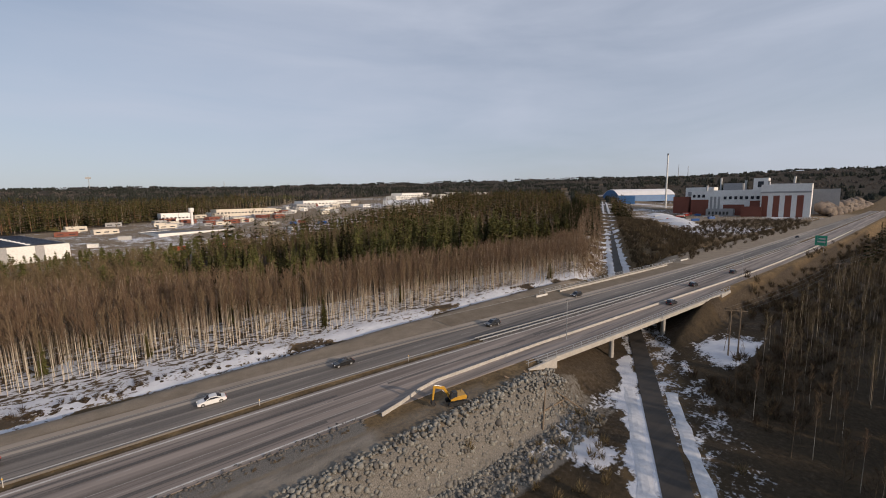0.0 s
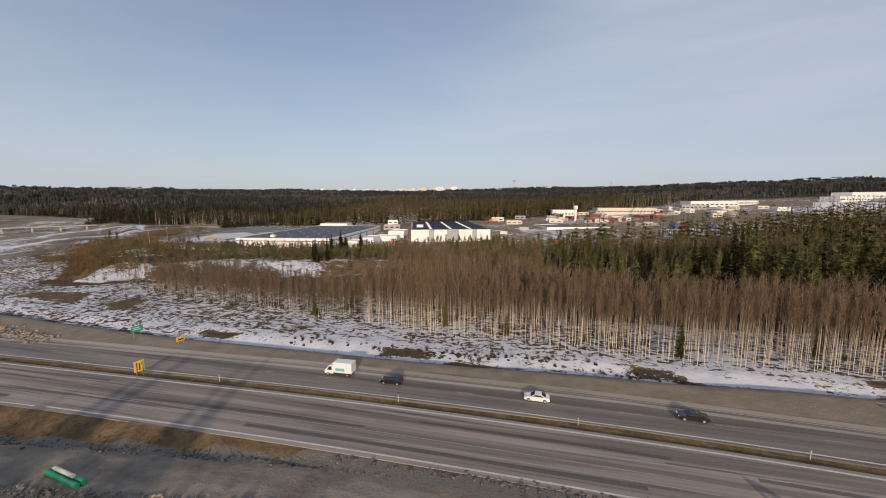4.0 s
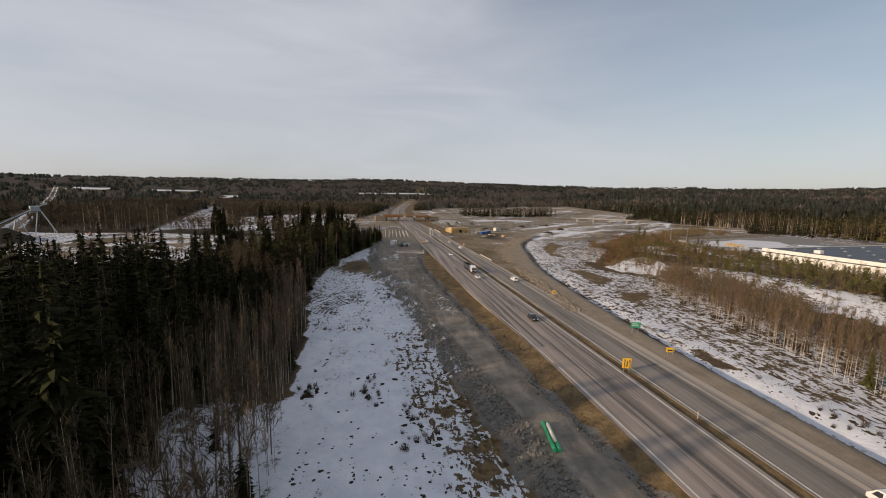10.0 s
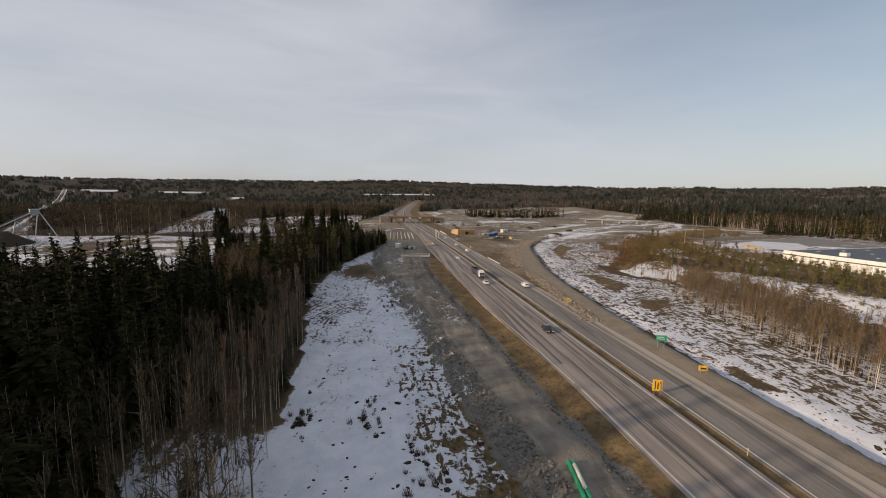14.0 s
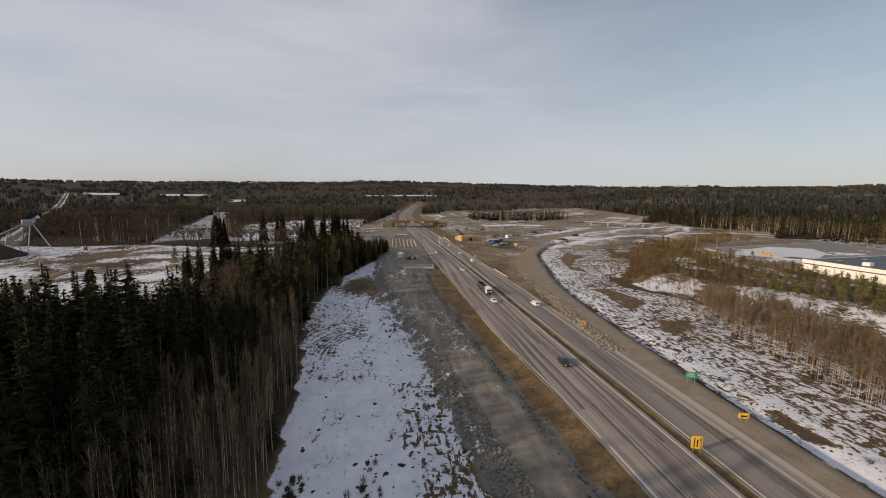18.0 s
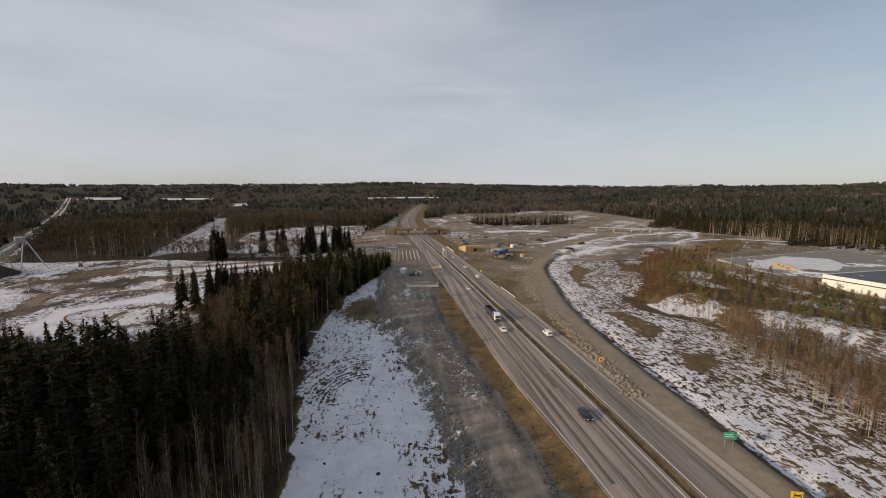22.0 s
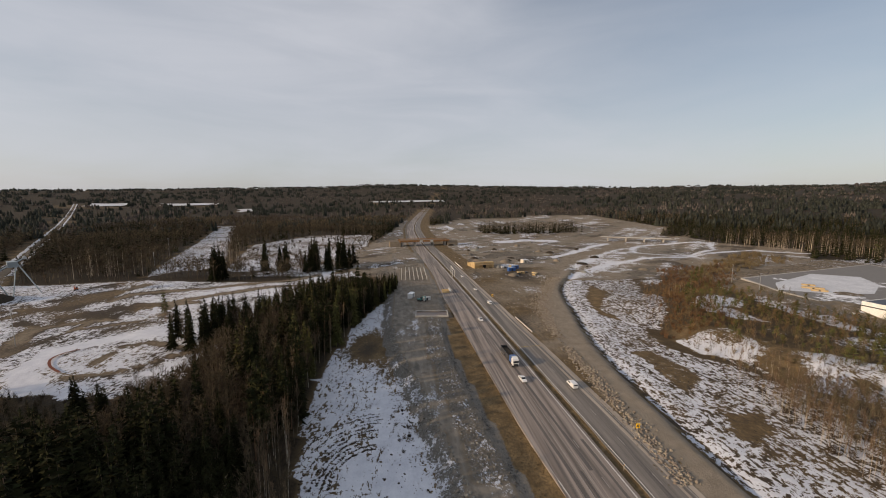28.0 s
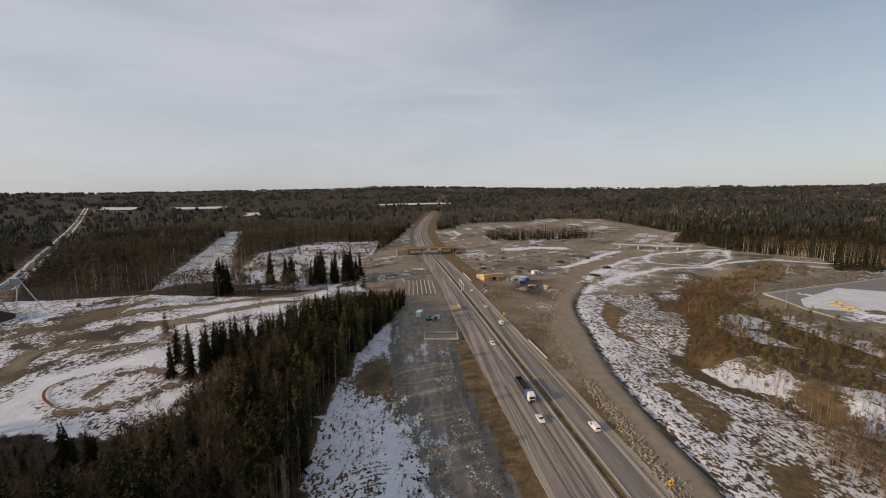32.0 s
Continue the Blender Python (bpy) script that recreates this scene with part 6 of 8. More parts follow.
for poly, cell, size, mt, nm, lab in (
        (((-128, 106), (-165, 112), (-190, 125), (-240, 170), (-262, 205), (-200, 180), (-60, 205), (-50, 118)), 4.6, 0.8, BROWN_TWIG, "brush", "brown leafless brush on the bank"),
        (RUSTY, 2.3, 0.9, RUST_TWIG, "brush", "dense rusty brown brush"),
        (HARVEST, 11.0, 1.4, GREY_TWIG, "brush", "scattered brush on the felled slope"),
        (((150, 80), (230, 120), (420, 225), (430, 190), (280, 84), (200, 72)), 3.4, 1.7, GREY_TWIG, "brush", "dark brown brush beside the trail"),
        (((15, 5), (60, 8), (56, 30), (28, 28)), 2.4, 0.7, BROWN_TWIG, "brush", "dark brush on the low ground"),
        (((60, 30), (70, 20), (130, 20), (170, 34), (168, 22), (130, 4), (70, 4)), 2.3, 1.0, GREY_TWIG, "brush", "dark scrub beside the trail"),
        (((172, 66), (260, 62), (470, 64), (560, 90), (470, 150), (330, 130), (230, 96)), 5.0, 1.4, GREY_TWIG, "brush", "brown scrub between the motorway and the works"),
        (((125, -5), (420, 10), (420, 22), (128, 30)), 3.6, 1.4, GREY_TWIG, "brush", "grey brush below the embankment"),
        (((-150, -86), (-162, -66), (-190, -62), (-186, -54), (-150, -58)), 2.4, 1.4, GREY_TWIG, "brush", "grey scrub at the edge of the motocross ground"),
        (((-270, 205), (-330, 330), (-370, 330), (-290, 195)), 4.0, 1.6, BROWN_TWIG, "brush", "brown brush by the slip road")):
    px, py = [q[0] for q in poly], [q[1] for q in poly]
    X, Y = jitter(min(px), max(px), min(py), max(py), cell)
    keep = inside(X + rng.normal(0, 2.5, len(X)), Y + rng.normal(0, 2.5, len(X)), *poly) & (np.abs(trail_off(X, Y)) > 8) & (rng.uniform(size=len(X)) < 0.75)
    keep &= ~(inside(X, Y, (92, 30), (90, 20), (112, 16), (114, 26)))
    strew(nm, bushes, X[keep], Y[keep], size * rng.uniform(0.6, 1.3, keep.sum()), [mt, mt], lab, "bushes")
# green pines and birches on the bank
X, Y = jitter(-275, -55, 118, 214, 4.0)
keep = inside(X, Y, (-128, 166), (-150, 160), (-185, 156), (-205, 172), (-240, 182), (-268, 214), (-230, 200), (-200, 196), (-90, 208), (-92, 176)) & (rng.uniform(size=len(X)) < 0.34)
keep |= (rng.uniform(size=len(X)) < 0.05) & (Y > 118) & (X < -60) & (X > -200)
strew("young_pine_wood", low_pines, X[keep], Y[keep], rng.uniform(0.3, 0.7, keep.sum()), [PINE_BARK, SUNLIT_OLIVE_NEEDLES], "low green pines on the bank", "trees")
X, Y = jitter(-275, -118, 104, 212, 3.6)
keep = inside(X, Y, (-128, 118), (-165, 112), (-186, 122), (-205, 138), (-240, 172), (-272, 214), (-196, 198), (-120, 208)) & (rng.uniform(size=len(X)) < 0.30 + 0.5 * wave(X, Y, 8.0, 0.4))
strew("bare_wood", bare_trees, X[keep], Y[keep], rng.uniform(0.2, 0.5, keep.sum()), [ASPEN_BARK, HAZEL_TWIG], "grey-brown saplings on the snowy bank", "trees")
X, Y = jitter(-20, 215, 205, 305, 4.6)
keep = (Y < 248 + 0.35 * X + 10 * wave(X, Y, 15.0)) & (rng.uniform(size=len(X)) < 0.8)
X, Y = X[keep], Y[keep]
half = rng.uniform(size=len(X)) < 0.72
strew("bare_wood", bare_trees, X[half], Y[half], rng.uniform(0.6, 1.0, half.sum()), [ASPEN_BARK, BROWN_TWIG], "bare brown trees before the trading estate", "trees")
strew("young_pine_wood", tall_pines, X[~half], Y[~half], rng.uniform(0.5, 0.85, (~half).sum()), [PINE_BARK, SUNLIT_OLIVE_NEEDLES], "pines before the trading estate", "trees")
X, Y = jitter(-128, -8, 196, 306, 4.4)
keep = (Y < 238 + 0.95 * (X + 110) + 8 * wave(X, Y, 12.0)) & (Y < 300) & (rng.uniform(size=len(X)) < 0.85)
X, Y = X[keep], Y[keep]
half = rng.uniform(size=len(X)) < 0.62 + 0.3 * wave(X, Y, 18.0, 0.6)
strew("bare_wood", bare_trees, X[half], Y[half], rng.uniform(0.35, 0.62, half.sum()), [ASPEN_BARK, BROWN_TWIG], "young bare trees before the warehouses", "trees")
strew("young_pine_wood", tall_pines, X[~half], Y[~half], rng.uniform(0.3, 0.55, (~half).sum()), [PINE_BARK, SUNLIT_OLIVE_NEEDLES], "young pines before the warehouses", "trees")
X, Y = jitter(-262, -112, 96, 172, 3.2)
keep = inside(X, Y, (-112, 100), (-135, 98), (-150, 110), (-166, 120), (-160, 128), (-112, 124)) & (rng.uniform(size=len(X)) < 0.7)
keep |= inside(X, Y, (-250, 168), (-240, 150), (-228, 148), (-232, 172)) & (rng.uniform(size=len(X)) < 0.8)
strew("birch_stand", thin_birches, X[keep], Y[keep], rng.uniform(0.45, 0.75, keep.sum()), [BIRCH_STUFF_BARK, BIRCH_TWIG], "thin stand of young birches", "trees")
for x, y, s_ in ((-96, 155, 0.62), (-99, 158, 0.5), (-92, 158, 0.55), (-100, 176, 0.6), (-97, 180, 0.7), (-93, 177, 0.6), (-88, 184, 0.65)):
    plant(SPRUCE, x, y, s_, 40 * x, "dark spruces below the warehouse", int(abs(x)))
# close low growth on the top of the bank, thin on its slope
X, Y = jitter(-262, -42, 112, 214, 2.5)
up_bank = Y - bank_foot(np.clip(X, -330, 20))
chance = np.where(up_bank > 17, 0.95, np.where(up_bank > -2, np.where(X < -130, 0.6, 0.34), np.where(up_bank > -9, 0.55, 0)))
keep = (rng.uniform(size=len(X)) < chance * (0.85 + 0.5 * wave(X, Y, 10.0, 0.3))) & (Y < np.interp(X, (-262, -196, -120, -60), (200, 180, 206, 212)))
X, Y, up_bank = X[keep], Y[keep], up_bank[keep]
green = (rng.uniform(size=len(X)) < 0.24 + 0.24 * wave(X, Y, 16.0, 1.4) + 0.15 * (X > -150)) & (up_bank > 12)
strew("young_pine_wood", low_pines, X[green], Y[green], rng.uniform(0.30, 0.68, green.sum()), [PINE_BARK, SUNLIT_OLIVE_NEEDLES], "low olive-green pines on top of the bank", "trees")
for cond, twig in ((~green & (X + 5 * (Y % 7) > -135), HAZEL_TWIG), (~green & (X + 5 * (Y % 7) <= -135), RUST_TWIG)):
    strew("bare_wood", bare_trees, X[cond], Y[cond], rng.uniform(0.2, 0.46, cond.sum()), [ASPEN_BARK, twig], "brown leafless saplings on the bank", "trees")
# trees between the buildings of the trading estate
X, Y = jitter(-200, 560, 330, 900, 13.0)
keep = inside(X, Y, *YARD) & (rng.uniform(size=len(X)) < 0.50 + 0.35 * wave(X, Y, 60.0, 0.8)) & ~((X > -240) & (X < 75) & (Y < 450))
strew("garden_trees", mid_bare + mid_pines[:1], X[keep], Y[keep], rng.uniform(0.4, 0.8, keep.sum()), [BIRCH_STUFF_BARK, GREY_TWIG], "bare trees between the buildings", "trees")
# groups that stand free
for gx, gy, n, spread_, kd, grp in ((-141, -71.5, 3, 0.9, SPRUCE, "spruces by the motocross ground"), (-138, -65, 4, 1.0, SPRUCE, "spruces by the motocross ground"),
                                    (-197, -65, 20, 7, SPRUCE, "tall spruces by the motocross ground"), (-198, -63, 14, 7, BARE, "tall bare trees by the motocross ground"), (-160, -67, 4, 3, BARE, "bare trees by the motocross ground"),
                                    (-314, -115, 9, 3.5, SPRUCE, "tree groups by the felled slope"), (-320, -112, 10, 5, BARE, "tree groups by the felled slope"), (-322, -72, 10, 5, BARE, "tree groups by the felled slope"), (-336, -60, 10, 6, BARE, "tree groups by the felled slope"), (-330, -110, 6, 4, BARE, "tree groups by the felled slope"), (-337, -92, 2, 1, SPRUCE, "tree groups by the felled slope"),
                                    (-340, -80, 6, 4, SPRUCE, "tree groups by the felled slope"), (-335, -66, 9, 5, BARE, "tree groups by the felled slope"),
                                    (-340, -56, 13, 5, SPRUCE, "tree groups by the felled slope"), (-346, -36, 11, 5, SPRUCE, "tree groups by the felled slope"), (-223, -98, 1, 0, PINE, "lone pine"),
                                    (-255, 183, 3, 5, PINE, "pines by the slip road")):
    for k in range(n):
        plant(kd, gx + rng.normal(0, 1) * spread_, gy + rng.normal(0, 1) * spread_, rng.uniform(0.72, 1.08) if "tall" in grp else rng.uniform(0.9, 1.45) if "felled" in grp else rng.uniform(0.55, 0.85), rng.uniform(0, 360), grp, k)
X, Y = jitter(-640, -590, 124, 275, 4.2)
half = rng.uniform(size=len(X)) < 0.5
strew("spruce_wood", mid_spruces, X[half], Y[half], rng.uniform(0.8, 1.15, half.sum()), [SPRUCE_BARK, NEEDLES], "strip of trees left standing by the interchange", "trees")
strew("bare_wood", thin_birches, X[~half], Y[~half], rng.uniform(0.9, 1.25, (~half).sum()), [BIRCH_STUFF_BARK, GREY_TWIG], "strip of bare trees left standing by the interchange", "trees")
# tall trees by the trail's side whose shadows cross the road
for x, y, s_ in ((-29, -5, 1.5), (-31, -7, 1.6), (-32.5, -4.5, 1.4), (-46, -7, 1.6), (-48, -9, 1.5), (-44.5, -9, 1.45), (-18, -4, 1.4)):
    plant(BARE, x, y, s_ * 0.8, 30 * x, "tall bare trees at the wood corner", int(abs(x)))
for x, y, s_ in ((-26, -20, 1.5), (-28.5, -22, 1.45), (-42, -21, 1.5), (-44.5, -23, 1.45)):
    plant(SPRUCE, x, y, s_, 30 * x, "tall spruces deep in the wood", int(abs(x)))


# ---- stones ----
def stone_shapes(n):
    res = []
    for k in range(n):
        g = np.random.default_rng(100 + k)
        bm = bmesh.new()
        bmesh.ops.create_icosphere(bm, subdivisions=1, radius=0.5)
        sc = g.uniform(0.6, 1.2, 3)
        for v in bm.verts:
            v.co = Vector([c * s * g.uniform(0.72, 1.2) for c, s in zip(v.co, sc)])
        bmesh.ops.triangulate(bm, faces=bm.faces)
        res.append((np.array([v.co[:] for v in bm.verts]), np.array([[v.index for v in fc.verts] for fc in bm.faces])))
        bm.free()
    return res


rocks = stone_shapes(8)
rock_meshes = [raw_mesh("stone", v, f, [STONE]) for v, f in rocks]
none_v = np.zeros((0, 3))
rock_shapes = [(none_v, none_v.astype(int), v, f) for v, f in rocks]


def on_bank(n, x0, x1, a, b, line=track_out):
    X = rng.uniform(x0, x1, n)
    Y = line(X) - rng.uniform(a, b, n)
    return X, Y


bank = thing("rubble_bank", pose(0, 0, 0), "bank of grey blasted stone below the haul track", "rock bank", kind="structure")
X, Y = on_bank(300, -30, 50, -0.8, 5.2)
for i in range(300):
    s = 0.4 + 0.7 * rng.uniform() ** 2
    ob = part("stone", rock_meshes[i % 8], None, bank)
    ob.matrix_basis = pose(X[i], Y[i], ground_z(X[i], Y[i]) + 0.1 * s, *rng.uniform(0, 360, 3)) @ Matrix.Diagonal((s, s, s, 1))
for args, lo, hi, lab in (((2600, -30, 52, -1.0, 5.2), 0.25, 0.8, "loose grey blasted stones"), ((1700, -100, -30, -0.6, 4.0), 0.2, 0.65, "loose grey blasted stones"),
                          ((1500, 8, 53, 3.5, 10.0), 0.25, 0.9, "blasted stones at the foot of the bank"), ((1100, -205, -100, -0.5, 4.8), 0.2, 0.75, "loose stones with snow between")):
    X, Y = on_bank(*args)
    strew("stones", rock_shapes, X, Y, rng.uniform(lo, hi, len(X)), [STONE, STONE], lab, "stones", sink=-0.05)
X = rng.uniform(-200, 16, 1500)
Y = track_in(X) + rng.normal(0.9, 0.55, 1500)
strew("stones", rock_shapes, X, Y, rng.uniform(0.15, 0.5, 1500), [STONE, STONE], "row of stones along the verge", "stones", sink=-0.05)
X = rng.uniform(-212, -108, 1000)
Y = track_in(X) - rng.uniform(0.5, 7.0, 1000)
strew("stones", rock_shapes, X, Y, rng.uniform(0.2, 0.7, 1000), [STONE, STONE], "dark rubble strip along the haul track", "stones", sink=-0.02)
# a berm of pale rubble along the inner edge of the slip road, open where a track crosses it
PALE_STONE = worn("pale_rubble", (0.21, 0.178, 0.140), (0.33, 0.285, 0.230), 0.9, 0.92, spread=0.4, island=0.5)
X = rng.uniform(-292, -104, 2600)
wide_ = 1.0 + 1.3 * step(-X, 190, 230)
Y = gravel_in(X) + 0.6 + np.abs(rng.normal(0, 1.2, 2600)) * wide_ * rng.choice((-1, 1), 2600)
keep = (np.abs(X + 178) > 4.5) & (wave(X, Y, 9.0, 0.4) > -0.45)
strew("stones", rock_shapes, X[keep], Y[keep], rng.uniform(0.3, 1.0, keep.sum()), [PALE_STONE, PALE_STONE], "berm of pale rubble along the slip road", "stones", sink=-0.05)
X = rng.uniform(-292, -104, 700)
Y = gravel_in(X) + rng.uniform(-3.5, 3.0, 700)
strew("brush", bushes, X, Y, rng.uniform(0.1, 0.3, 700), [BROWN_TWIG, BROWN_TWIG], "dry grass tufts on the berm", "grass")
# wet clods along the ditch
CLOD = worn("dark_clods", (0.030, 0.025, 0.020), (0.075, 0.058, 0.042), 1.5, 0.95, source="World")
X = rng.uniform(-190, 110, 900)
Y = gravel_out(X) + 2.2 + 4.0 * rng.uniform(0, 1, 900) ** 1.6
keep = wave(X, Y, 5.0, 0.3) > 0.0
strew("clods", rock_shapes, X[keep], Y[keep], rng.uniform(0.15, 0.5, keep.sum()), [CLOD, CLOD], "dark wet clods along the ditch", "earth", sink=0.08, wide=rng.uniform(1, 2, keep.sum()))
# tussocks and clods strewn over the snow
X = rng.uniform(-215, -40, 2600)
Y = gravel_out(X) + 4 + rng.uniform(0, 1, 2600) * 30
keep = (Y < np.where(X < -135, 200, birch_front(np.clip(X, -135, 160)) + 6)) & (wave(X, Y, 6.0, 0.8) > -0.35)
strew("clods", rock_shapes, X[keep], Y[keep], rng.uniform(0.08, 0.34, keep.sum()), [CLOD, CLOD], "small dark clods and tussocks in the snow", "earth", sink=0.03, wide=rng.uniform(1, 2.2, keep.sum()))
X = rng.uniform(-175, 15, 900)
Y = wood_left(X) + 2 + rng.uniform(0, 1, 900) * (track_out(X) - 5 - wood_left(X))
keep = wave(X, Y, 7.0, 0.2) > np.where((X < -100) | (Y > track_out(X) - 14), -0.1, 0.42)
strew("clods", rock_shapes, X[keep], Y[keep], rng.uniform(0.08, 0.36, keep.sum()), [CLOD, CLOD], "small dark clods in the snow", "earth", sink=0.03, wide=rng.uniform(1, 2.2, keep.sum()))
# curved ruts of turned-up earth beside the wood
for k in range(11):
    q = 8.5 + 1.15 * k
    a = radians(178) + rng.uniform(0, 1, 150) * radians(95)
    X, Y = -113 + q * 1.25 * np.cos(a) + rng.normal(0, 0.14, 150), 1.5 + q * np.sin(a) + rng.normal(0, 0.14, 150)
    keep = (wave(X, Y, 3.0, k * 1.3) > -0.25) & (Y > wood_left(X) + 0.5)
    strew("clods", rock_shapes, X[keep], Y[keep], rng.uniform(0.14, 0.36, keep.sum()), [CLOD, CLOD], "curved rut of dark earth clods in the snow", "earth", sink=0.05, wide=rng.uniform(1.2, 2.4, keep.sum()))
X = rng.uniform(-260, 14, 900)
Y = track_in(X) + rng.uniform(0.4, 1, 900) * (road_y(X) - 13.0 - track_in(X))
strew("brush", bushes, X, Y, rng.uniform(0.10, 0.24, 900), [BROWN_TWIG, BROWN_TWIG], "dry brown grass tufts on the verge", "grass")
# dashed rows of clods where the stubble shows through the snow
X, Y = [], []
for k in range(22):
    y0 = -3.0 + 1.45 * k + rng.uniform(-0.3, 0.3)
    x = -27.0 - rng.uniform(0, 6)
    while x > -50.0 - 10.0 * rng.uniform():
        n = int(rng.integers(2, 7))
        X += [x - 0.42 * q + rng.normal(0, 0.1) for q in range(n)]
        Y += [y0 + 0.10 * (x + 40) + rng.normal(0, 0.16) for q in range(n)]
        x -= 0.42 * n + rng.exponential(2.2)
X, Y = np.array(X), np.array(Y)
keep = (Y < track_out(X) - 6.5) & (Y > wood_left(X) + 1)
strew("clods", rock_shapes, X[keep], Y[keep], rng.uniform(0.12, 0.34, keep.sum()), [CLOD, CLOD], "dashed rows of dark clods in the snow", "earth", sink=0.05, wide=rng.uniform(1.2, 2.2, keep.sum()))
# dark clods and bushes on the snow
X = rng.uniform(-120, 15, 90)
Y = track_out(X) - 5 - rng.uniform(0, 1, 90) ** 2.2 * (track_out(X) - 5 - wood_left(X))
strew("clods", rock_shapes, X, Y, rng.uniform(0.2, 0.8, 90), [CLOD, CLOD], "dark clods of earth in the snow", "earth", sink=0.05, wide=rng.uniform(1, 1.8, 90))
for n, cx, cy, sx, sy in ((40, -68.5, -4, 2.5, 1.0), (40, -67.5, 6, 2.8, 1.0), (60, -57, 13, 4, 2), (60, -22, 76, 6, 0.9), (60, -2, 77.5, 6, 0.8), (50, -45, 77, 5, 0.9), (40, 20, 75, 6, 0.7), (40, -132, 9, 4, 2)):
    X, Y = rng.normal(cx, sx, n), rng.normal(cy, sy, n)
    strew("clods", rock_shapes, X, Y, rng.uniform(0.2, 0.7, n), [CLOD, CLOD], "heap of dark earth in the snow", "earth", sink=0.1, wide=rng.uniform(1, 2, n))
    strew("brush", bushes, X[::3], Y[::3], rng.uniform(0.3, 0.6, len(X[::3])), [GREY_TWIG, GREY_TWIG], "low dark scrub in the snow", "bushes")
for cx, cy, s in ((-63, 20.5, 2.6), (-57, 22, 2.2), (-60, 18, 1.8), (-52, 22.5, 2.4), (-47, 21, 2.6)):
    X, Y = rng.normal(cx, 1.0, 7), rng.normal(cy, 0.8, 7)
    strew("brush", bushes, X, Y, rng.uniform(0.3, 0.5, 7), [BROWN_TWIG, BROWN_TWIG], "dry brown grass on an earth heap", "bushes")
    strew("earth_heap", rock_shapes, X, Y, rng.uniform(0.6, 1.1, 7), [CLOD, worn("brown_earth", (0.13, 0.09, 0.05), (0.19, 0.14, 0.08), 1.0, 0.95, source="World")], "heap of brown earth with dry grass", "earth", sink=0.15, wide=np.full(7, 2.4))


# ---- vehicles ----
def wheels(ob, places, r, w):
    for x, y in places:
        wh = part("wheel", rod((x, y - w / 2, r), (x, y + w / 2, r), r, n=14), BLACK, ob)
        s = 1 if y > 0 else -1
        part("rim", rod((x, y + s * (w / 2 - 0.01), r), (x, y + s * (w / 2 + 0.015), r), r * 0.62, n=10), STEEL, wh)


def car(kind, paint, label):
    """A car that drives towards -x."""
    ob = thing("car", pose(0, 0, 0), label, "car", "cars on the motorway")
    suv = kind == "suv"
    L, W, H = (4.6, 1.86, 1.68) if suv else (4.6, 1.82, 1.45)
    f, b = -L / 2, L / 2
    body = [(f, 0.35), (f + 0.05, 0.72), (f + 0.35, 0.86), (f + 1.25, 0.98), (b - (0.25 if suv else 0.65), 1.0), (b - 0.08, 0.92), (b, 0.60), (b - 0.02, 0.33), (b - 0.6, 0.24), (f + 0.5, 0.22)]
    part("body", prism(body, -W / 2, W / 2, 0.07), paint, ob)
    rear = b - 0.18 if suv else b - 0.75
    cab = [(f + 1.15, 0.95), (f + 1.95, H - 0.04), (f + 2.6, H), (rear - (0.35 if suv else 0.75), H - 0.05), (rear, 0.98)]
    part("cabin", prism(cab, -W / 2 + 0.12, W / 2 - 0.12, 0.06), paint, ob)
    glass = [(f + 1.38, 1.02), (f + 2.02, H - 0.12), (rear - (0.5 if suv else 0.9), H - 0.14), (rear - 0.22, 1.02)]
    for y in (-W / 2 + 0.105, W / 2 - 0.115):
        part("side_window", prism(glass, y, y + 0.012), WINDOW, ob)
    for xa, za, xb, zb, nm in ((f + 1.22, 1.0, f + 1.93, H - 0.08, "windscreen"), (rear - 0.02, 1.02, rear - (0.33 if suv else 0.72), H - 0.09, "rear_window")):
        s = -1 if nm == "windscreen" else 1
        bm = prism([(xa + 0.03 * s, za + 0.02), (xb + 0.03 * s, zb + 0.02), (xb, zb), (xa, za)], -W / 2 + 0.22, W / 2 - 0.22)
        part(nm, bm, WINDOW, ob)
    for y in (-W / 2 + 0.3, W / 2 - 0.3):
        part("headlight", box(f - 0.01, f + 0.12, y - 0.2, y + 0.2, 0.62, 0.76, 0.02), LAMP_CLEAR, ob)
        part("tail_light", box(b - 0.12, b + 0.005, y - 0.2, y + 0.2, 0.72, 0.90, 0.02), LAMP_RED, ob)
        part("mirror", box(f + 1.35, f + 1.5, np.sign(y) * W / 2 - 0.08, np.sign(y) * W / 2 + 0.16, 0.98, 1.1, 0.02), paint, ob)
    wheels(ob, [(f + 0.85, -W / 2 + 0.08), (f + 0.85, W / 2 - 0.08), (b - 0.9, -W / 2 + 0.08), (b - 0.9, W / 2 - 0.08)], 0.33, 0.22)
    return ob


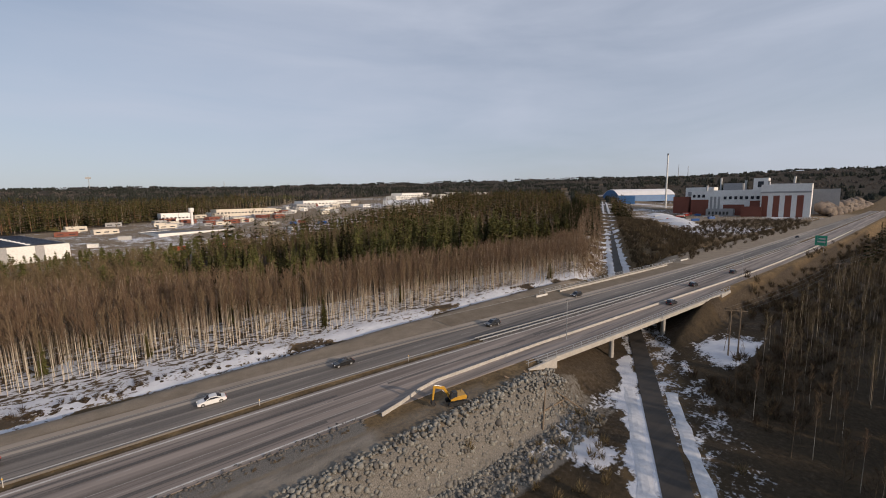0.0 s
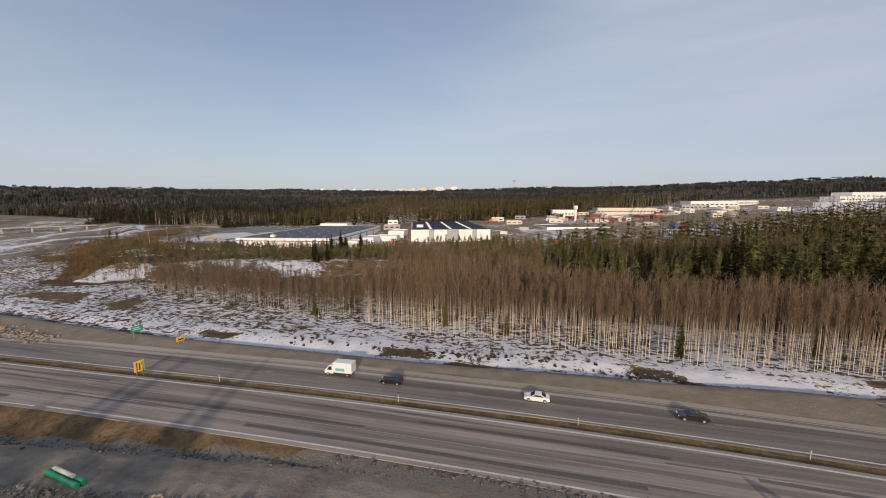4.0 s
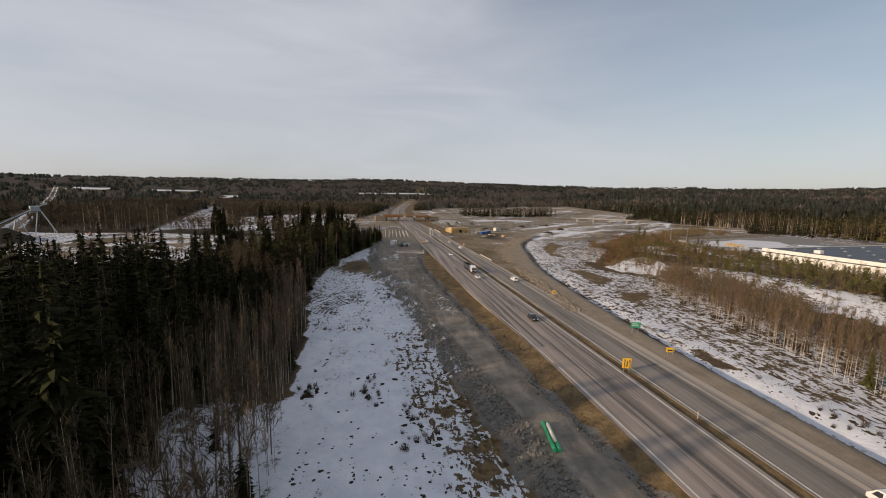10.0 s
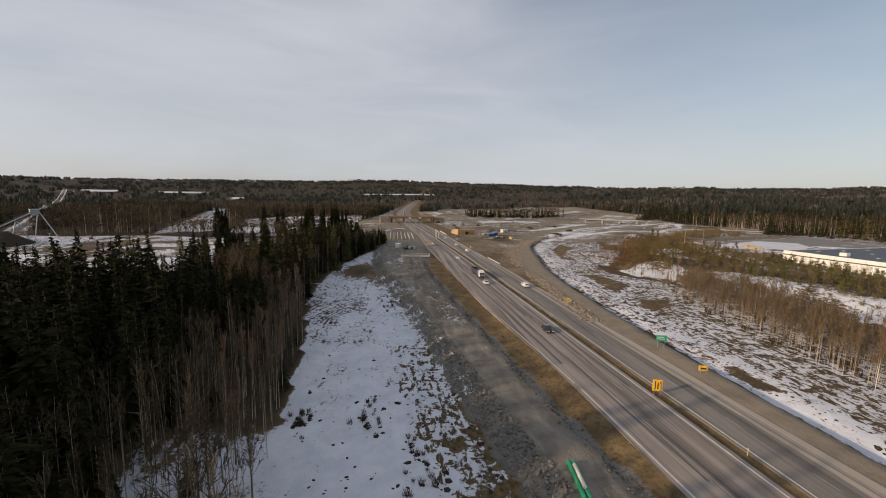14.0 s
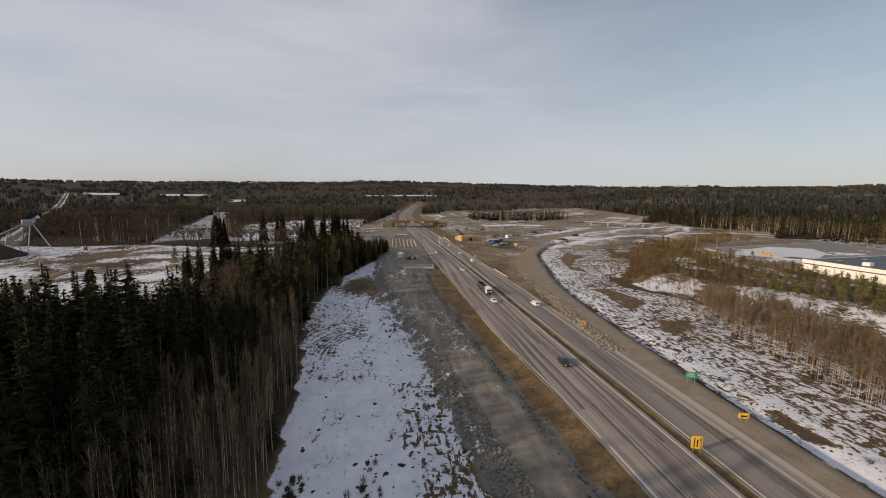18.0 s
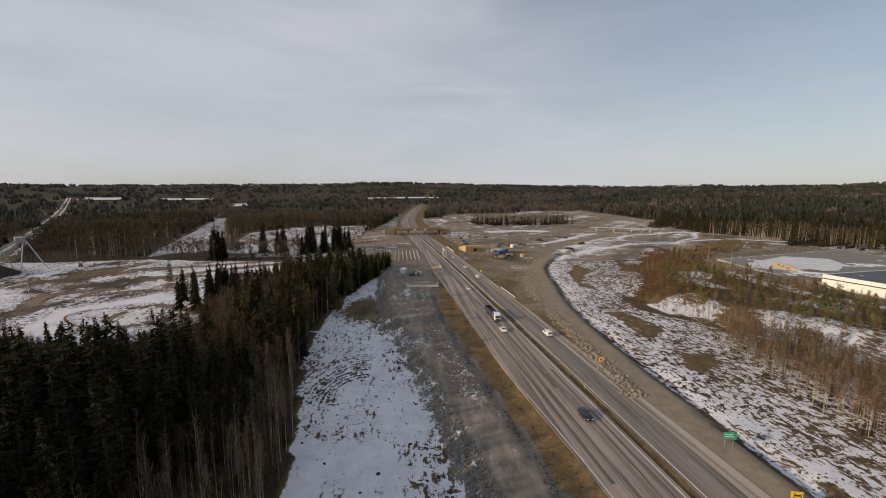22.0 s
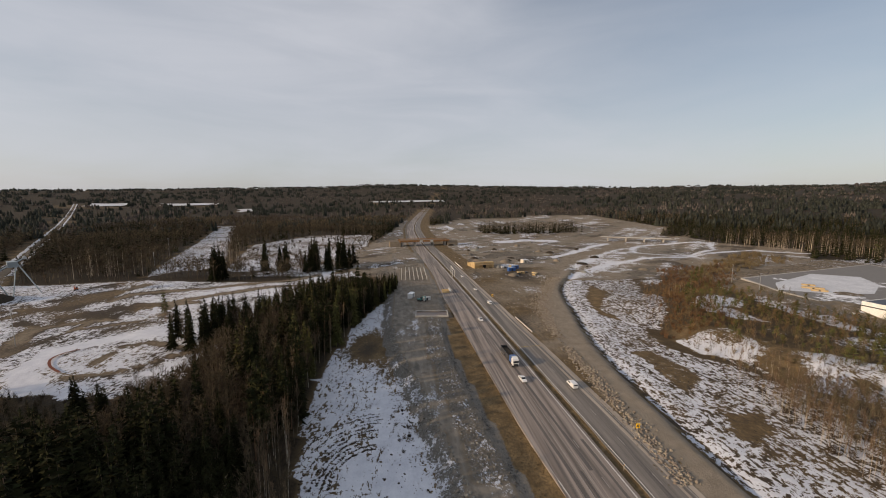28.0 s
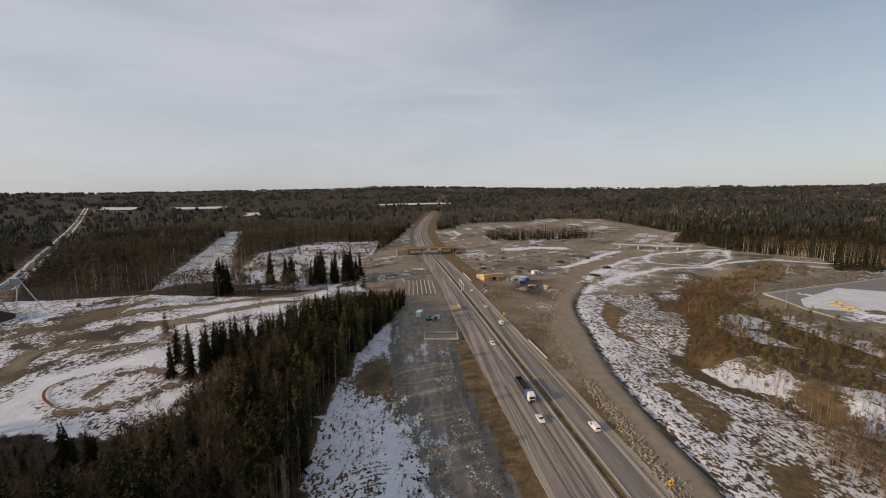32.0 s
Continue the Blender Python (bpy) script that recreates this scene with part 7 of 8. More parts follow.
def van():
    ob = thing("box_van", pose(0, 0, 0), "white box van with a pale teal print on its side", "van")
    part("cab", prism([(-3.2, 0.4), (-3.2, 1.0), (-2.9, 1.15), (-2.2, 2.1), (-1.2, 2.25), (-1.2, 0.4)], -1.0, 1.0, 0.06), CAR_WHITE, ob)
    part("box_body", box(-1.15, 3.0, -1.08, 1.08, 0.75, 2.95, 0.05), CAR_WHITE, ob)
    part("print", box(-0.6, 1.4, -1.095, -1.083, 1.15, 1.75), TEAL, ob, "teal and grey print")
    part("windscreen", prism([(-2.88, 1.22), (-2.24, 2.08), (-2.20, 2.05), (-2.84, 1.19)], -0.88, 0.88), WINDOW, ob)
    for y in (-1.012, 1.0):
        part("side_window", prism([(-2.6, 1.2), (-2.1, 1.95), (-1.5, 1.98), (-1.5, 1.2)], y, y + 0.012), WINDOW, ob)
    part("chassis", box(-2.6, 2.9, -0.85, 0.85, 0.42, 0.74, 0.03), DARK_METAL, ob)
    wheels(ob, [(-2.3, -0.9), (-2.3, 0.9), (2.0, -0.9), (2.0, 0.9)], 0.36, 0.25)
    return ob


def small_van(label):
    ob = thing("van", pose(0, 0, 0), label, "van", "cars on the motorway")
    part("body", prism([(-2.5, 0.3), (-2.55, 0.8), (-2.3, 1.05), (-1.7, 1.15), (-1.0, 1.88), (2.35, 1.92), (2.45, 1.0), (2.4, 0.3)], -0.95, 0.95, 0.08), CAR_WHITE, ob)
    part("windscreen", prism([(-1.68, 1.22), (-1.06, 1.86), (-1.02, 1.84), (-1.64, 1.2)], -0.8, 0.8), WINDOW, ob)
    for y in (-0.962, 0.95):
        part("side_window", prism([(-1.4, 1.2), (-0.9, 1.75), (0.3, 1.75), (0.3, 1.2)], y, y + 0.012), WINDOW, ob)
    part("rear_window", box(2.41, 2.44, -0.7, 0.7, 1.25, 1.75), WINDOW, ob)
    wheels(ob, [(-1.6, -0.85), (-1.6, 0.85), (1.6, -0.85), (1.6, 0.85)], 0.34, 0.22)
    return ob


def lorry():
    """A lorry with a long dark open body, driving towards +x."""
    ob = thing("lorry", pose(0, 0, 0), "lorry with white cab, blue bulkhead and long dark tipping body", "truck")
    part("cab", box(5.6, 7.8, -1.22, 1.22, 0.9, 3.3, 0.1), CAR_WHITE, ob)
    part("windscreen", box(7.79, 7.83, -1.05, 1.05, 1.9, 2.75), WINDOW, ob)
    part("grille", box(7.79, 7.84, -0.9, 0.9, 0.95, 1.6), DARK_METAL, ob)
    part("roof_fairing", prism([(5.7, 3.28), (7.3, 3.28), (6.2, 3.85), (5.7, 3.9)], -1.1, 1.1, 0.05), CAR_WHITE, ob)
    part("chassis", box(-8.2, 7.2, -0.45, 0.45, 0.65, 1.05, 0.02), DARK_METAL, ob)
    part("bulkhead", box(3.2, 5.2, -1.25, 1.25, 1.1, 3.5, 0.05), CAR_BLUE, ob, "blue front body")
    for y0, y1 in ((-1.27, -1.2), (1.2, 1.27)):
        part("side_wall", box(-8.3, 3.1, y0, y1, 1.1, 2.9, 0.02), CAR_GREY, ob)
    part("floor", box(-8.3, 3.1, -1.2, 1.2, 1.08, 1.2), DARK_METAL, ob)
    part("tailgate", box(-8.35, -8.28, -1.2, 1.2, 1.1, 2.9, 0.02), CAR_GREY, ob)
    part("load", prism([(-8.2, 1.2), (3.0, 1.2), (2.5, 2.3), (-1.5, 2.6), (-7.4, 2.2)], -1.15, 1.15, 0.1), CLOD, ob, "dark load of earth")
    wheels(ob, [(6.6, -1.05), (6.6, 1.05), (2.6, -1.0), (2.6, 1.0), (-4.6, -1.0), (-4.6, 1.0), (-5.9, -1.0), (-5.9, 1.0), (-7.2, -1.0), (-7.2, 1.0)], 0.52, 0.32)
    return ob


def drive(ob, x, off, way=1):
    slope = math.degrees(math.atan2(float(road_y(x + 2) - road_y(x - 2)), 4.0))
    ob.matrix_basis = pose(x, float(road_y(x)) + off, 0.085, 0, 0, slope + (0 if way > 0 else 180)) @ Matrix.Diagonal((1 / UNIT, 1 / UNIT, 1 / UNIT, 1))
    return ob


drive(van(), -33, 8.6)
black_car = drive(car("suv", CAR_BLACK, "black estate car driving on the motorway"), -23, 7.4)
drive(car("sedan", CAR_WHITE, "white saloon car driving on the motorway"), 0.5, 7.4)
drive(car("sedan", CAR_BLACK, "black hatchback driving on the motorway"), 21.5, 7.5)
drive(car("suv", CAR_GREY, "dark grey off-road car on the motorway"), 58, 7.5)
for x, off, way in ((135, -4.0, -1), (107, -9.7, -1), (96, 12.0, 1), (168, -4.5, -1), (330, 8, 1)):
    c = copy_thing(black_car, Matrix())
    tagged(c, "dark car driving on the motorway")
    drive(c, x, off, way)
drive(lorry(), -164, -4.2, 1)
drive(small_van("white van driving on the motorway"), -144, 8.0)
drive(small_van("white van driving on the motorway"), -232, 7.6)
dc = copy_thing(black_car, Matrix())
tagged(dc, "dark car driving on the motorway")
drive(dc, -98, -4.0, -1)
wc = drive(car("sedan", CAR_WHITE, "white hatchback driving on the motorway"), -149, -5.0, -1)
drive(copy_thing(wc, Matrix()), -206, -3.6, -1)
for x in (-262, -300):
    drive(copy_thing(wc, Matrix()), x, 7.5, 1)


# ---- signs, posts, pipes and machines beside the road ----
def sign(name, x, y, w, h, bottom, face, label, bars, turn=0.0, legs=2):
    ob = thing(name, pose(x, y, ground_z(x, y), 0, 0, turn), label, "road sign")
    part("panel", box(-0.03, 0.03, -w / 2, w / 2, bottom, bottom + h, 0.02), face, ob)
    for z, y0, y1, hh, mt in bars:
        for s in (0.034, -0.034):
            part("bar", box(s - 0.003, s + 0.003, y0 * w, y1 * w, bottom + z * h, bottom + (z + hh) * h), mt, ob)
    for k in range(legs):
        yy = (k - (legs - 1) / 2) * w * 0.6
        part("post", rod((-0.08 if face is SIGN_GREEN else 0.08, yy, -0.4), (-0.08 if face is SIGN_GREEN else 0.08, yy, bottom + h * 0.9), 0.05, n=6), STEEL, ob)
    return ob


wbars = [(0.62, -0.38, 0.2, 0.14, PAINT), (0.32, -0.38, 0.3, 0.14, PAINT)]
kbars = [(0.15, -0.30, -0.18, 0.7, BLACK), (0.15, -0.02, 0.10, 0.6, BLACK), (0.6, 0.2, 0.36, 0.25, RED_PAINT)]
sign("construction_sign", -67.5, float(road_y(-67.5)) + 1.5, 1.6, 1.95, 0.9, SIGN_YELLOW, "tall yellow roadworks sign in the median", kbars, -12)
sign("construction_sign", -74, 67.0, 1.7, 1.0, 0.5, SIGN_YELLOW, "low yellow roadworks sign on the gravel shoulder", [(0.25, -0.3, 0.3, 0.3, BLACK)], -12)
sign("direction_sign", -86.5, 67.6, 2.3, 1.35, 1.4, SIGN_GREEN, "green direction sign on two posts", wbars, -12)
sign("direction_sign", 262, 29.5, 5.2, 5.0, 2.8, SIGN_GREEN, "large green motorway sign above the embankment", wbars, -25)
for x, off in ((-122, 13.3), (-245, 12.8)):
    sign("construction_sign", x, float(road_y(x)) + off, 0.9, 1.2, 0.5, SIGN_YELLOW, "small yellow roadworks marker", [(0.3, -0.3, 0.3, 0.3, BLACK)], -10, 1)
for x in (-52, 6, 32, -110, -20):
    po = thing("marker_post", pose(x, float(road_y(x)) + 2.3, 0), "small reflector post at the median edge", "post", "marker posts")
    part("stake", rod((0, 0, -0.3), (0, 0, 0.95), 0.05, 0.04, 6), CONCRETE_PALE, po)
    part("reflector", box(-0.06, 0.06, -0.05, 0.05, 0.7, 0.85), SIGN_YELLOW, po)

pipes_m = pose(-49.5, 30.2, ground_z(-49.5, 30.2) + 0.05, 0, 0, 172)
for k, (dy, dz, mt, r, L, lab) in enumerate(((-0.5, 0.3, GREEN_PIPE, 0.28, 6.0, "green plastic drain pipe on the stones"), (0.12, 0.3, GREEN_PIPE, 0.28, 6.0, "green plastic drain pipe on the stones"),
                                             (-0.2, 0.85, CONCRETE_PALE, 0.22, 3.6, "white plastic pipe lying on green pipes"))):
    bm = rod((-L / 2, dy, dz), (L / 2, dy, dz), r, n=12)
    bmesh.ops.transform(bm, matrix=pipes_m, verts=bm.verts)
    solid("drain_pipe", bm, mt, lab, "pipe", group="pipes by the track")


def excavator(m, label, paint=YELLOW):
    ob = thing("excavator", m @ Matrix.Diagonal((0.7, 0.7, 0.7, 1)), label, "excavator")
    for y in (-1.15, 1.15):
        tr = part("track", prism([(-1.9, 0.25), (-1.6, 0.0), (1.6, 0.0), (1.9, 0.25), (1.9, 0.6), (1.6, 0.85), (-1.6, 0.85), (-1.9, 0.6)], y - 0.3, y + 0.3, 0.05), BLACK, ob)
        for x in (-1.3, 0, 1.3):
            part("roller", rod((x, y - 0.33, 0.42), (x, y + 0.33, 0.42), 0.27, n=10), DARK_METAL, tr)
    part("undercarriage", box(-1.0, 1.0, -0.85, 0.85, 0.35, 0.95, 0.05), DARK_METAL, ob)
    part("turntable", rod((0, 0, 0.9), (0, 0, 1.1), 0.8, n=14), DARK_METAL, ob)
    part("upper_body", prism([(-2.1, 1.1), (1.4, 1.1), (1.4, 1.5), (0.4, 1.9), (-2.0, 2.1), (-2.25, 1.7)], -1.25, 1.25, 0.08), paint, ob)
    part("counterweight", prism([(-2.55, 1.15), (-1.95, 1.1), (-1.95, 2.1), (-2.45, 2.0)], -1.2, 1.2, 0.1), DARK_METAL, ob)
    cab = part("cab", prism([(-0.1, 1.5), (1.5, 1.5), (1.35, 2.4), (1.0, 3.0), (-0.1, 3.0)], 0.25, 1.2, 0.06), DARK_METAL, ob)
    part("window", prism([(0.05, 1.9), (1.25, 1.9), (1.18, 2.4), (0.92, 2.85), (0.05, 2.85)], 1.2, 1.215), WINDOW, cab)
    part("exhaust", rod((-1.4, -0.7, 2.0), (-1.4, -0.7, 2.6), 0.08, n=8), DARK_METAL, ob)
    part("boom", prism([(0.9, 1.4), (1.3, 1.3), (2.6, 3.4), (4.6, 4.0), (4.6, 4.35), (2.3, 3.95)], -0.45, -0.05, 0.04), paint, ob)
    part("stick", prism([(4.2, 4.35), (4.75, 4.4), (5.1, 1.4), (4.8, 1.3)], -0.42, -0.08, 0.04), paint, ob)
    part("bucket", prism([(4.6, 1.45), (5.2, 1.4), (5.3, 0.6), (4.7, 0.15), (4.2, 0.5), (4.5, 0.9)], -0.75, 0.25, 0.04), DARK_METAL, ob)
    part("hydraulic_ram", rod((1.3, -0.25, 1.7), (2.9, -0.25, 3.3), 0.09, n=8), STEEL, ob)
    part("hydraulic_ram", rod((3.0, -0.25, 4.1), (4.5, -0.25, 4.55), 0.08, n=8), STEEL, ob)
    return ob


excavator(pose(28.6, 36.4, ground_z(28.6, 36.4) + 0.05, 0, 0, 160), "yellow crawler excavator with dark cab beside the barrier")
excavator(pose(-241, 17, ground_z(-241, 17) + 0.05, 0, 0, 60), "teal-green crawler machine at the bridge works", plain("teal_machine", (0.03, 0.16, 0.16), 0.4))
excavator(pose(-288, -184, ground_z(-288, -184) + 0.05, 0, 0, 30), "red-orange excavator on the motocross ground", plain("orange_machine", (0.55, 0.12, 0.03), 0.4))

for a, b in (((40, 37.2), (49, 31.0)), ((42, 31.5), (50, 31.8)), ((44, 36.5), (51, 29.2)), ((41, 30), (47, 34))):
    bm = rod((a[0], a[1], ground_z(*a) + 0.35), (b[0], b[1], ground_z(*b) + 0.35), 0.15, 0.11, 7)
    solid("log", bm, WOOD_POLE, "bare grey log lying on the stones", "log", group="logs on the rubble bank")


def utility_pole(x, y, h=11.0, twin=True):
    z = ground_z(x, y)
    ob = thing("utility_pole", pose(x, y, z, 0, 0, 31), "wooden twin power pole with crossarm", "utility pole", "power poles")
    for yy in ((-0.9, 0.9) if twin else (0,)):
        part("pole", rod((0, yy, -0.6), (0, yy, h), 0.17, 0.12, 8), WOOD_POLE, ob)
    part("crossarm", box(-0.08, 0.08, -2.2, 2.2, h - 0.6, h - 0.4), WOOD_POLE, ob)
    for yy in (-2.0, 0, 2.0):
        part("insulator", rod((0, yy, h - 0.4), (0, yy, h - 0.05), 0.07, n=6), BLACK, ob)
    if twin:
        part("stay", rod((0, 0.9, h - 1.5), (3.0, 0.9, -0.4), 0.06, n=6), WOOD_POLE, ob)
    return Vector((x, y, z + h - 0.05))


tops = [utility_pole(97, 20.5), utility_pole(191, 14.0), utility_pole(310, 6)]
for a, b in zip(tops, tops[1:]):
    for off in (-2.0, 0.0, 2.0):
        bm = bmesh.new()
        o = Vector((-0.5, 0.86, 0)) * off
        prev = a + o
        for k in range(1, 9):
            t = k / 8
            cur = a.lerp(b, t) + o - Vector((0, 0, 5.0 * t * (1 - t)))
            rod(prev, cur, 0.025, n=4, bm=bm)
            prev = cur
        solid("power_cable", bm, DARK_METAL, "slack black power cable between wooden poles", "cable", group="power cables")
for x, y, h in ((63, float(road_y(63)) - 8.9, 8.5), (160, float(road_y(160)) - 9.6, 8.5)):
    ob = thing("light_pole", pose(x, y, 0.05), "slim grey roadside pole", "pole", "roadside poles")
    part("shaft", rod((0, 0, 0), (0, 0, h), 0.09, 0.06, 8), STEEL, ob)
    part("head", box(-0.3, 0.3, -0.08, 0.08, h - 0.1, h + 0.05, 0.02), DARK_METAL, ob)
for x, y, h in ((-198, -137, 14), (-334, -167, 16), (-420, -205, 16), (-263, 215, 12), (-225, 196, 11)):
    ob = thing("light_pole", pose(x, y, ground_z(x, y)), "tall slim grey pole beside the track", "pole", "tall poles")
    part("shaft", rod((0, 0, -0.3), (0, 0, h), 0.13, 0.07, 8), STEEL, ob)
    part("head", box(-0.5, 0.5, -0.12, 0.12, h - 0.1, h + 0.1, 0.02), STEEL, ob)


def cone_heap(x, y, r, h, mt, label, name="gravel_mound"):
    bm = bmesh.new()
    rings_ = []
    for q, up in ((1.0, -0.3), (0.8, 0.2 * h), (0.5, 0.56 * h), (0.2, 0.9 * h)):
        rings_.append([bm.verts.new((r * q * cos(2 * pi * j / 18) * rng.uniform(0.9, 1.08), r * q * sin(2 * pi * j / 18) * rng.uniform(0.9, 1.08), up)) for j in range(18)])
    for a, b in zip(rings_, rings_[1:]):
        for j in range(18):
            bm.faces.new((a[j], a[(j + 1) % 18], b[(j + 1) % 18], b[j]))
    bm.faces.new(rings_[-1])
    ob = solid(name, bm, mt, label, name.replace("_", " "), "", "", True)
    ob.matrix_basis = pose(x, y, ground_z(x, y))


cone_heap(-264, -214, 15, 8, CLOD, "large dark gravel mound below a conveyor")
cone_heap(-246, -228, 11, 6, DIRT, "brown gravel mound on the motocross ground")
PALE_BLUE = plain("pale_blue_steel", (0.34, 0.40, 0.43), 0.5, 0.3)
conv = thing("conveyor", pose(0, 0, ground_z(-274, -206)), "tall pale blue gravel conveyor on steel legs", "conveyor")
lo, hi = Vector((-256, -226, 1.0)), Vector((-281, -203, 21.0))
side = (hi - lo).cross(Vector((0, 0, 1))).normalized() * 0.9
for s_ in (-1, 1):
    part("rail", rod(lo + side * s_, hi + side * s_, 0.35, n=6), PALE_BLUE, conv)
part("belt", rod(lo, hi, 0.8, n=5), BLACK, conv)
for k in range(7):
    p_ = lo.lerp(hi, (k + 0.5) / 7)
    part("crosspiece", rod(p_ - side * 1.1, p_ + side * 1.1, 0.2, n=5), PALE_BLUE, conv)
for q, bx, by in ((0.62, -271, -215), (0.62, -275, -208), (0.9, -274, -205), (0.9, -282, -197)):
    part("leg", rod(lo.lerp(hi, q), (bx, by, -0.3), 0.3, n=6), PALE_BLUE, conv)
part("hopper", prism([(-3, 0), (3, 0), (1.6, -3.2), (-1.6, -3.2)], -2, 2), PALE_BLUE, conv).matrix_basis = pose(-277, -206, 19.5, 0, 0, 45)
part("head_drum", rod(hi - side, hi + side, 0.9, n=10), STEEL, conv)


# ---- bridge works and the interchange ahead ----
def build_overpass():
    x0, ya, yb = -470, 6, 58
    zz = 5.0
    ob = thing("overpass", pose(x0, 0, 0, 0, 0, 8), "unfinished road bridge clad in orange timber formwork", "bridge", kind="structure")
    part("deck", box(-5.5, 5.5, ya, yb, zz + 0.6, zz + 1.7, 0.05), DIRT, ob)
    part("formwork", box(5.55, 6.1, ya - 2, yb + 2, zz - 0.3, zz + 1.9, 0.05), RUST, ob, "orange-brown timber formwork")
    part("formwork", box(-6.1, -5.55, ya - 2, yb + 2, zz - 0.8, zz + 2.3, 0.05), RUST, ob, "orange-brown timber formwork")
    for y in np.arange(ya - 1, yb + 2, 3.0):
        part("strut", box(6.12, 6.4, y, y + 0.3, zz - 0.4, zz + 2.0), RUST, ob)
    for y in (ya + 2, 22, 42, yb - 2):
        part("pier", box(-4.2, 4.2, y - 0.6, y + 0.6, -0.6, zz + 0.55, 0.08), CONCRETE, ob)
    for y, s in ((28, 3.2), (40, 3.0)):
        part("panel", box(6.42, 6.5, y - s / 2, y + s / 2, zz - 0.6, zz + 1.6), CONCRETE_PALE, ob, "pale sheet hung on the formwork")
    for s, y in ((-1, ya), (1, yb)):
        part("ramp", prism([(-6, -0.5), (6, -0.5), (5, zz + 0.5), (-5, zz + 0.5)], y, y + s * 12, 0.3), DIRT, ob, "earth ramp")


build_overpass()


def build_abutment_form():
    x, y = -333, 70
    ob = thing("abutment_formwork", pose(x, y, ground_z(x, y), 0, 0, 12), "raw yellow timber formwork for a bridge abutment", "formwork", kind="structure")
    part("wall", box(-1.5, 1.5, -8, 8, 0, 4.6, 0.05), TIMBER, ob)
    part("wing", prism([(-13, 0), (-1.5, 0), (-1.5, 4.6), (-9, 3.2), (-13, 2.0)], 7.0, 8.2, 0.05), TIMBER, ob)
    part("wing", prism([(-13, 0), (-1.5, 0), (-1.5, 4.6), (-9, 3.2), (-13, 2.0)], -8.2, -7.0, 0.05), TIMBER, ob)
    for yy in np.arange(-7.5, 8, 1.5):
        part("brace", box(1.52, 1.75, yy, yy + 0.16, 0.1, 4.8), TIMBER, ob)
    for z in (0.8, 2.2, 3.6):
        part("waler", box(1.76, 1.95, -8, 8, z, z + 0.2), TIMBER, ob)
    part("scaffold", box(2.4, 3.8, -8, 8, 3.0, 3.12), TIMBER, ob)
    # Black sheet on the solid wall, painting in the dark of a doorway.
    part("opening", box(1.96, 2.02, -1.4, 1.4, 0.2, 2.6), BLACK, ob)
    part("platform", box(-6.5, -1.55, -6.9, 6.9, 3.1, 3.25), TIMBER, ob)
    for xx in (-12.0, -9.0, -6.0):
        part("rib", box(xx, xx + 0.2, 8.22, 8.5, 0.1, 3.4), TIMBER, ob)
        part("rib", box(xx, xx + 0.2, -8.5, -8.22, 0.1, 3.4), TIMBER, ob)
    for yy in np.arange(-7.6, 8, 2.5):
        part("guard_post", box(3.7, 3.82, yy, yy + 0.12, 3.13, 4.4), STEEL, ob)
    part("guard_board", box(3.83, 3.9, -7.8, 7.8, 4.1, 4.3), TIMBER, ob)
    for yy in (-6.0, -2.0, 2.0, 6.0):
        part("shore", rod((5.6, yy, 0.05), (1.98, yy, 3.4), 0.12, n=6), TIMBER, ob, "slanting timber prop")


build_abutment_form()


def build_pit():
    ob = thing("concrete_footing", pose(-217.5, 21.3, ground_z(-217.5, 21.3), 0, 0, -3), "rectangular concrete footing filled with brown water", "footing", kind="structure")
    for name, a in (("wall", (-4.2, -3.7, -7.6, 7.6)), ("wall", (3.7, 4.2, -7.6, 7.6)), ("wall", (-3.7, 3.7, -7.6, -7.1)), ("wall", (-3.7, 3.7, 7.1, 7.6))):
        part(name, box(*a, -0.2, 0.7, 0.04), CONCRETE, ob)
    part("water", box(-3.7, 3.7, -7.1, 7.1, 0.0, 0.28), worn("brown_water", (0.10, 0.055, 0.03), (0.13, 0.075, 0.04), 0.5, 0.3, relief=0), ob, "brown standing water")


build_pit()
piles = thing("pile_field", pose(-312, 16, ground_z(-312, 16)), "rows of concrete foundation piles standing in gravel", "piles", kind="structure")
for i in range(12):
    for j in range(7):
        part("pile", box(-20 + 3.4 * i, -19.6 + 3.4 * i, -9 + 2.8 * j, -8.6 + 2.8 * j, -0.3, 1.2 + 0.7 * ((i * 3 + j * 5) % 4) / 3), CONCRETE_PALE, piles)


def crate(x, y, w, d, h, mt, label, turn=0.0, name="site_container", roof=None):
    ob = thing(name, pose(x, y, (2.70 if name == "timber_stack" and y > 200 else ground_z(x, y)), 0, 0, turn), label, "container", "site clutter")
    part("body", box(-w / 2, w / 2, -d / 2, d / 2, 0, h, 0.04), mt, ob)
    part("lid", box(-w / 2 - 0.05, w / 2 + 0.05, -d / 2 - 0.05, d / 2 + 0.05, h + 0.002, h + 0.1), roof or mt, ob)
    part("door", box(w / 2 + 0.002, w / 2 + 0.04, -0.5, 0.4, 0.1, min(2.0, h - 0.1)), DARK_METAL, ob)
    return ob


crate(-249, 12.5, 2.4, 5.0, 2.5, CAR_WHITE, "white site cabin on gravel", 70)
crate(-243, 20.5, 2.0, 4.0, 1.6, CONCRETE_PALE, "pale tank beside the machines", 20)
crate(-318, 88, 2.4, 6, 2.5, CAR_BLUE, "blue steel site container on bare ground", 20)
crate(-326, 93, 2.4, 6, 2.5, CAR_BLUE, "blue steel site container on bare ground", 35)
crate(-308, 92, 2.4, 5, 1.2, TIMBER, "stack of yellow boards", 10, "timber_stack")
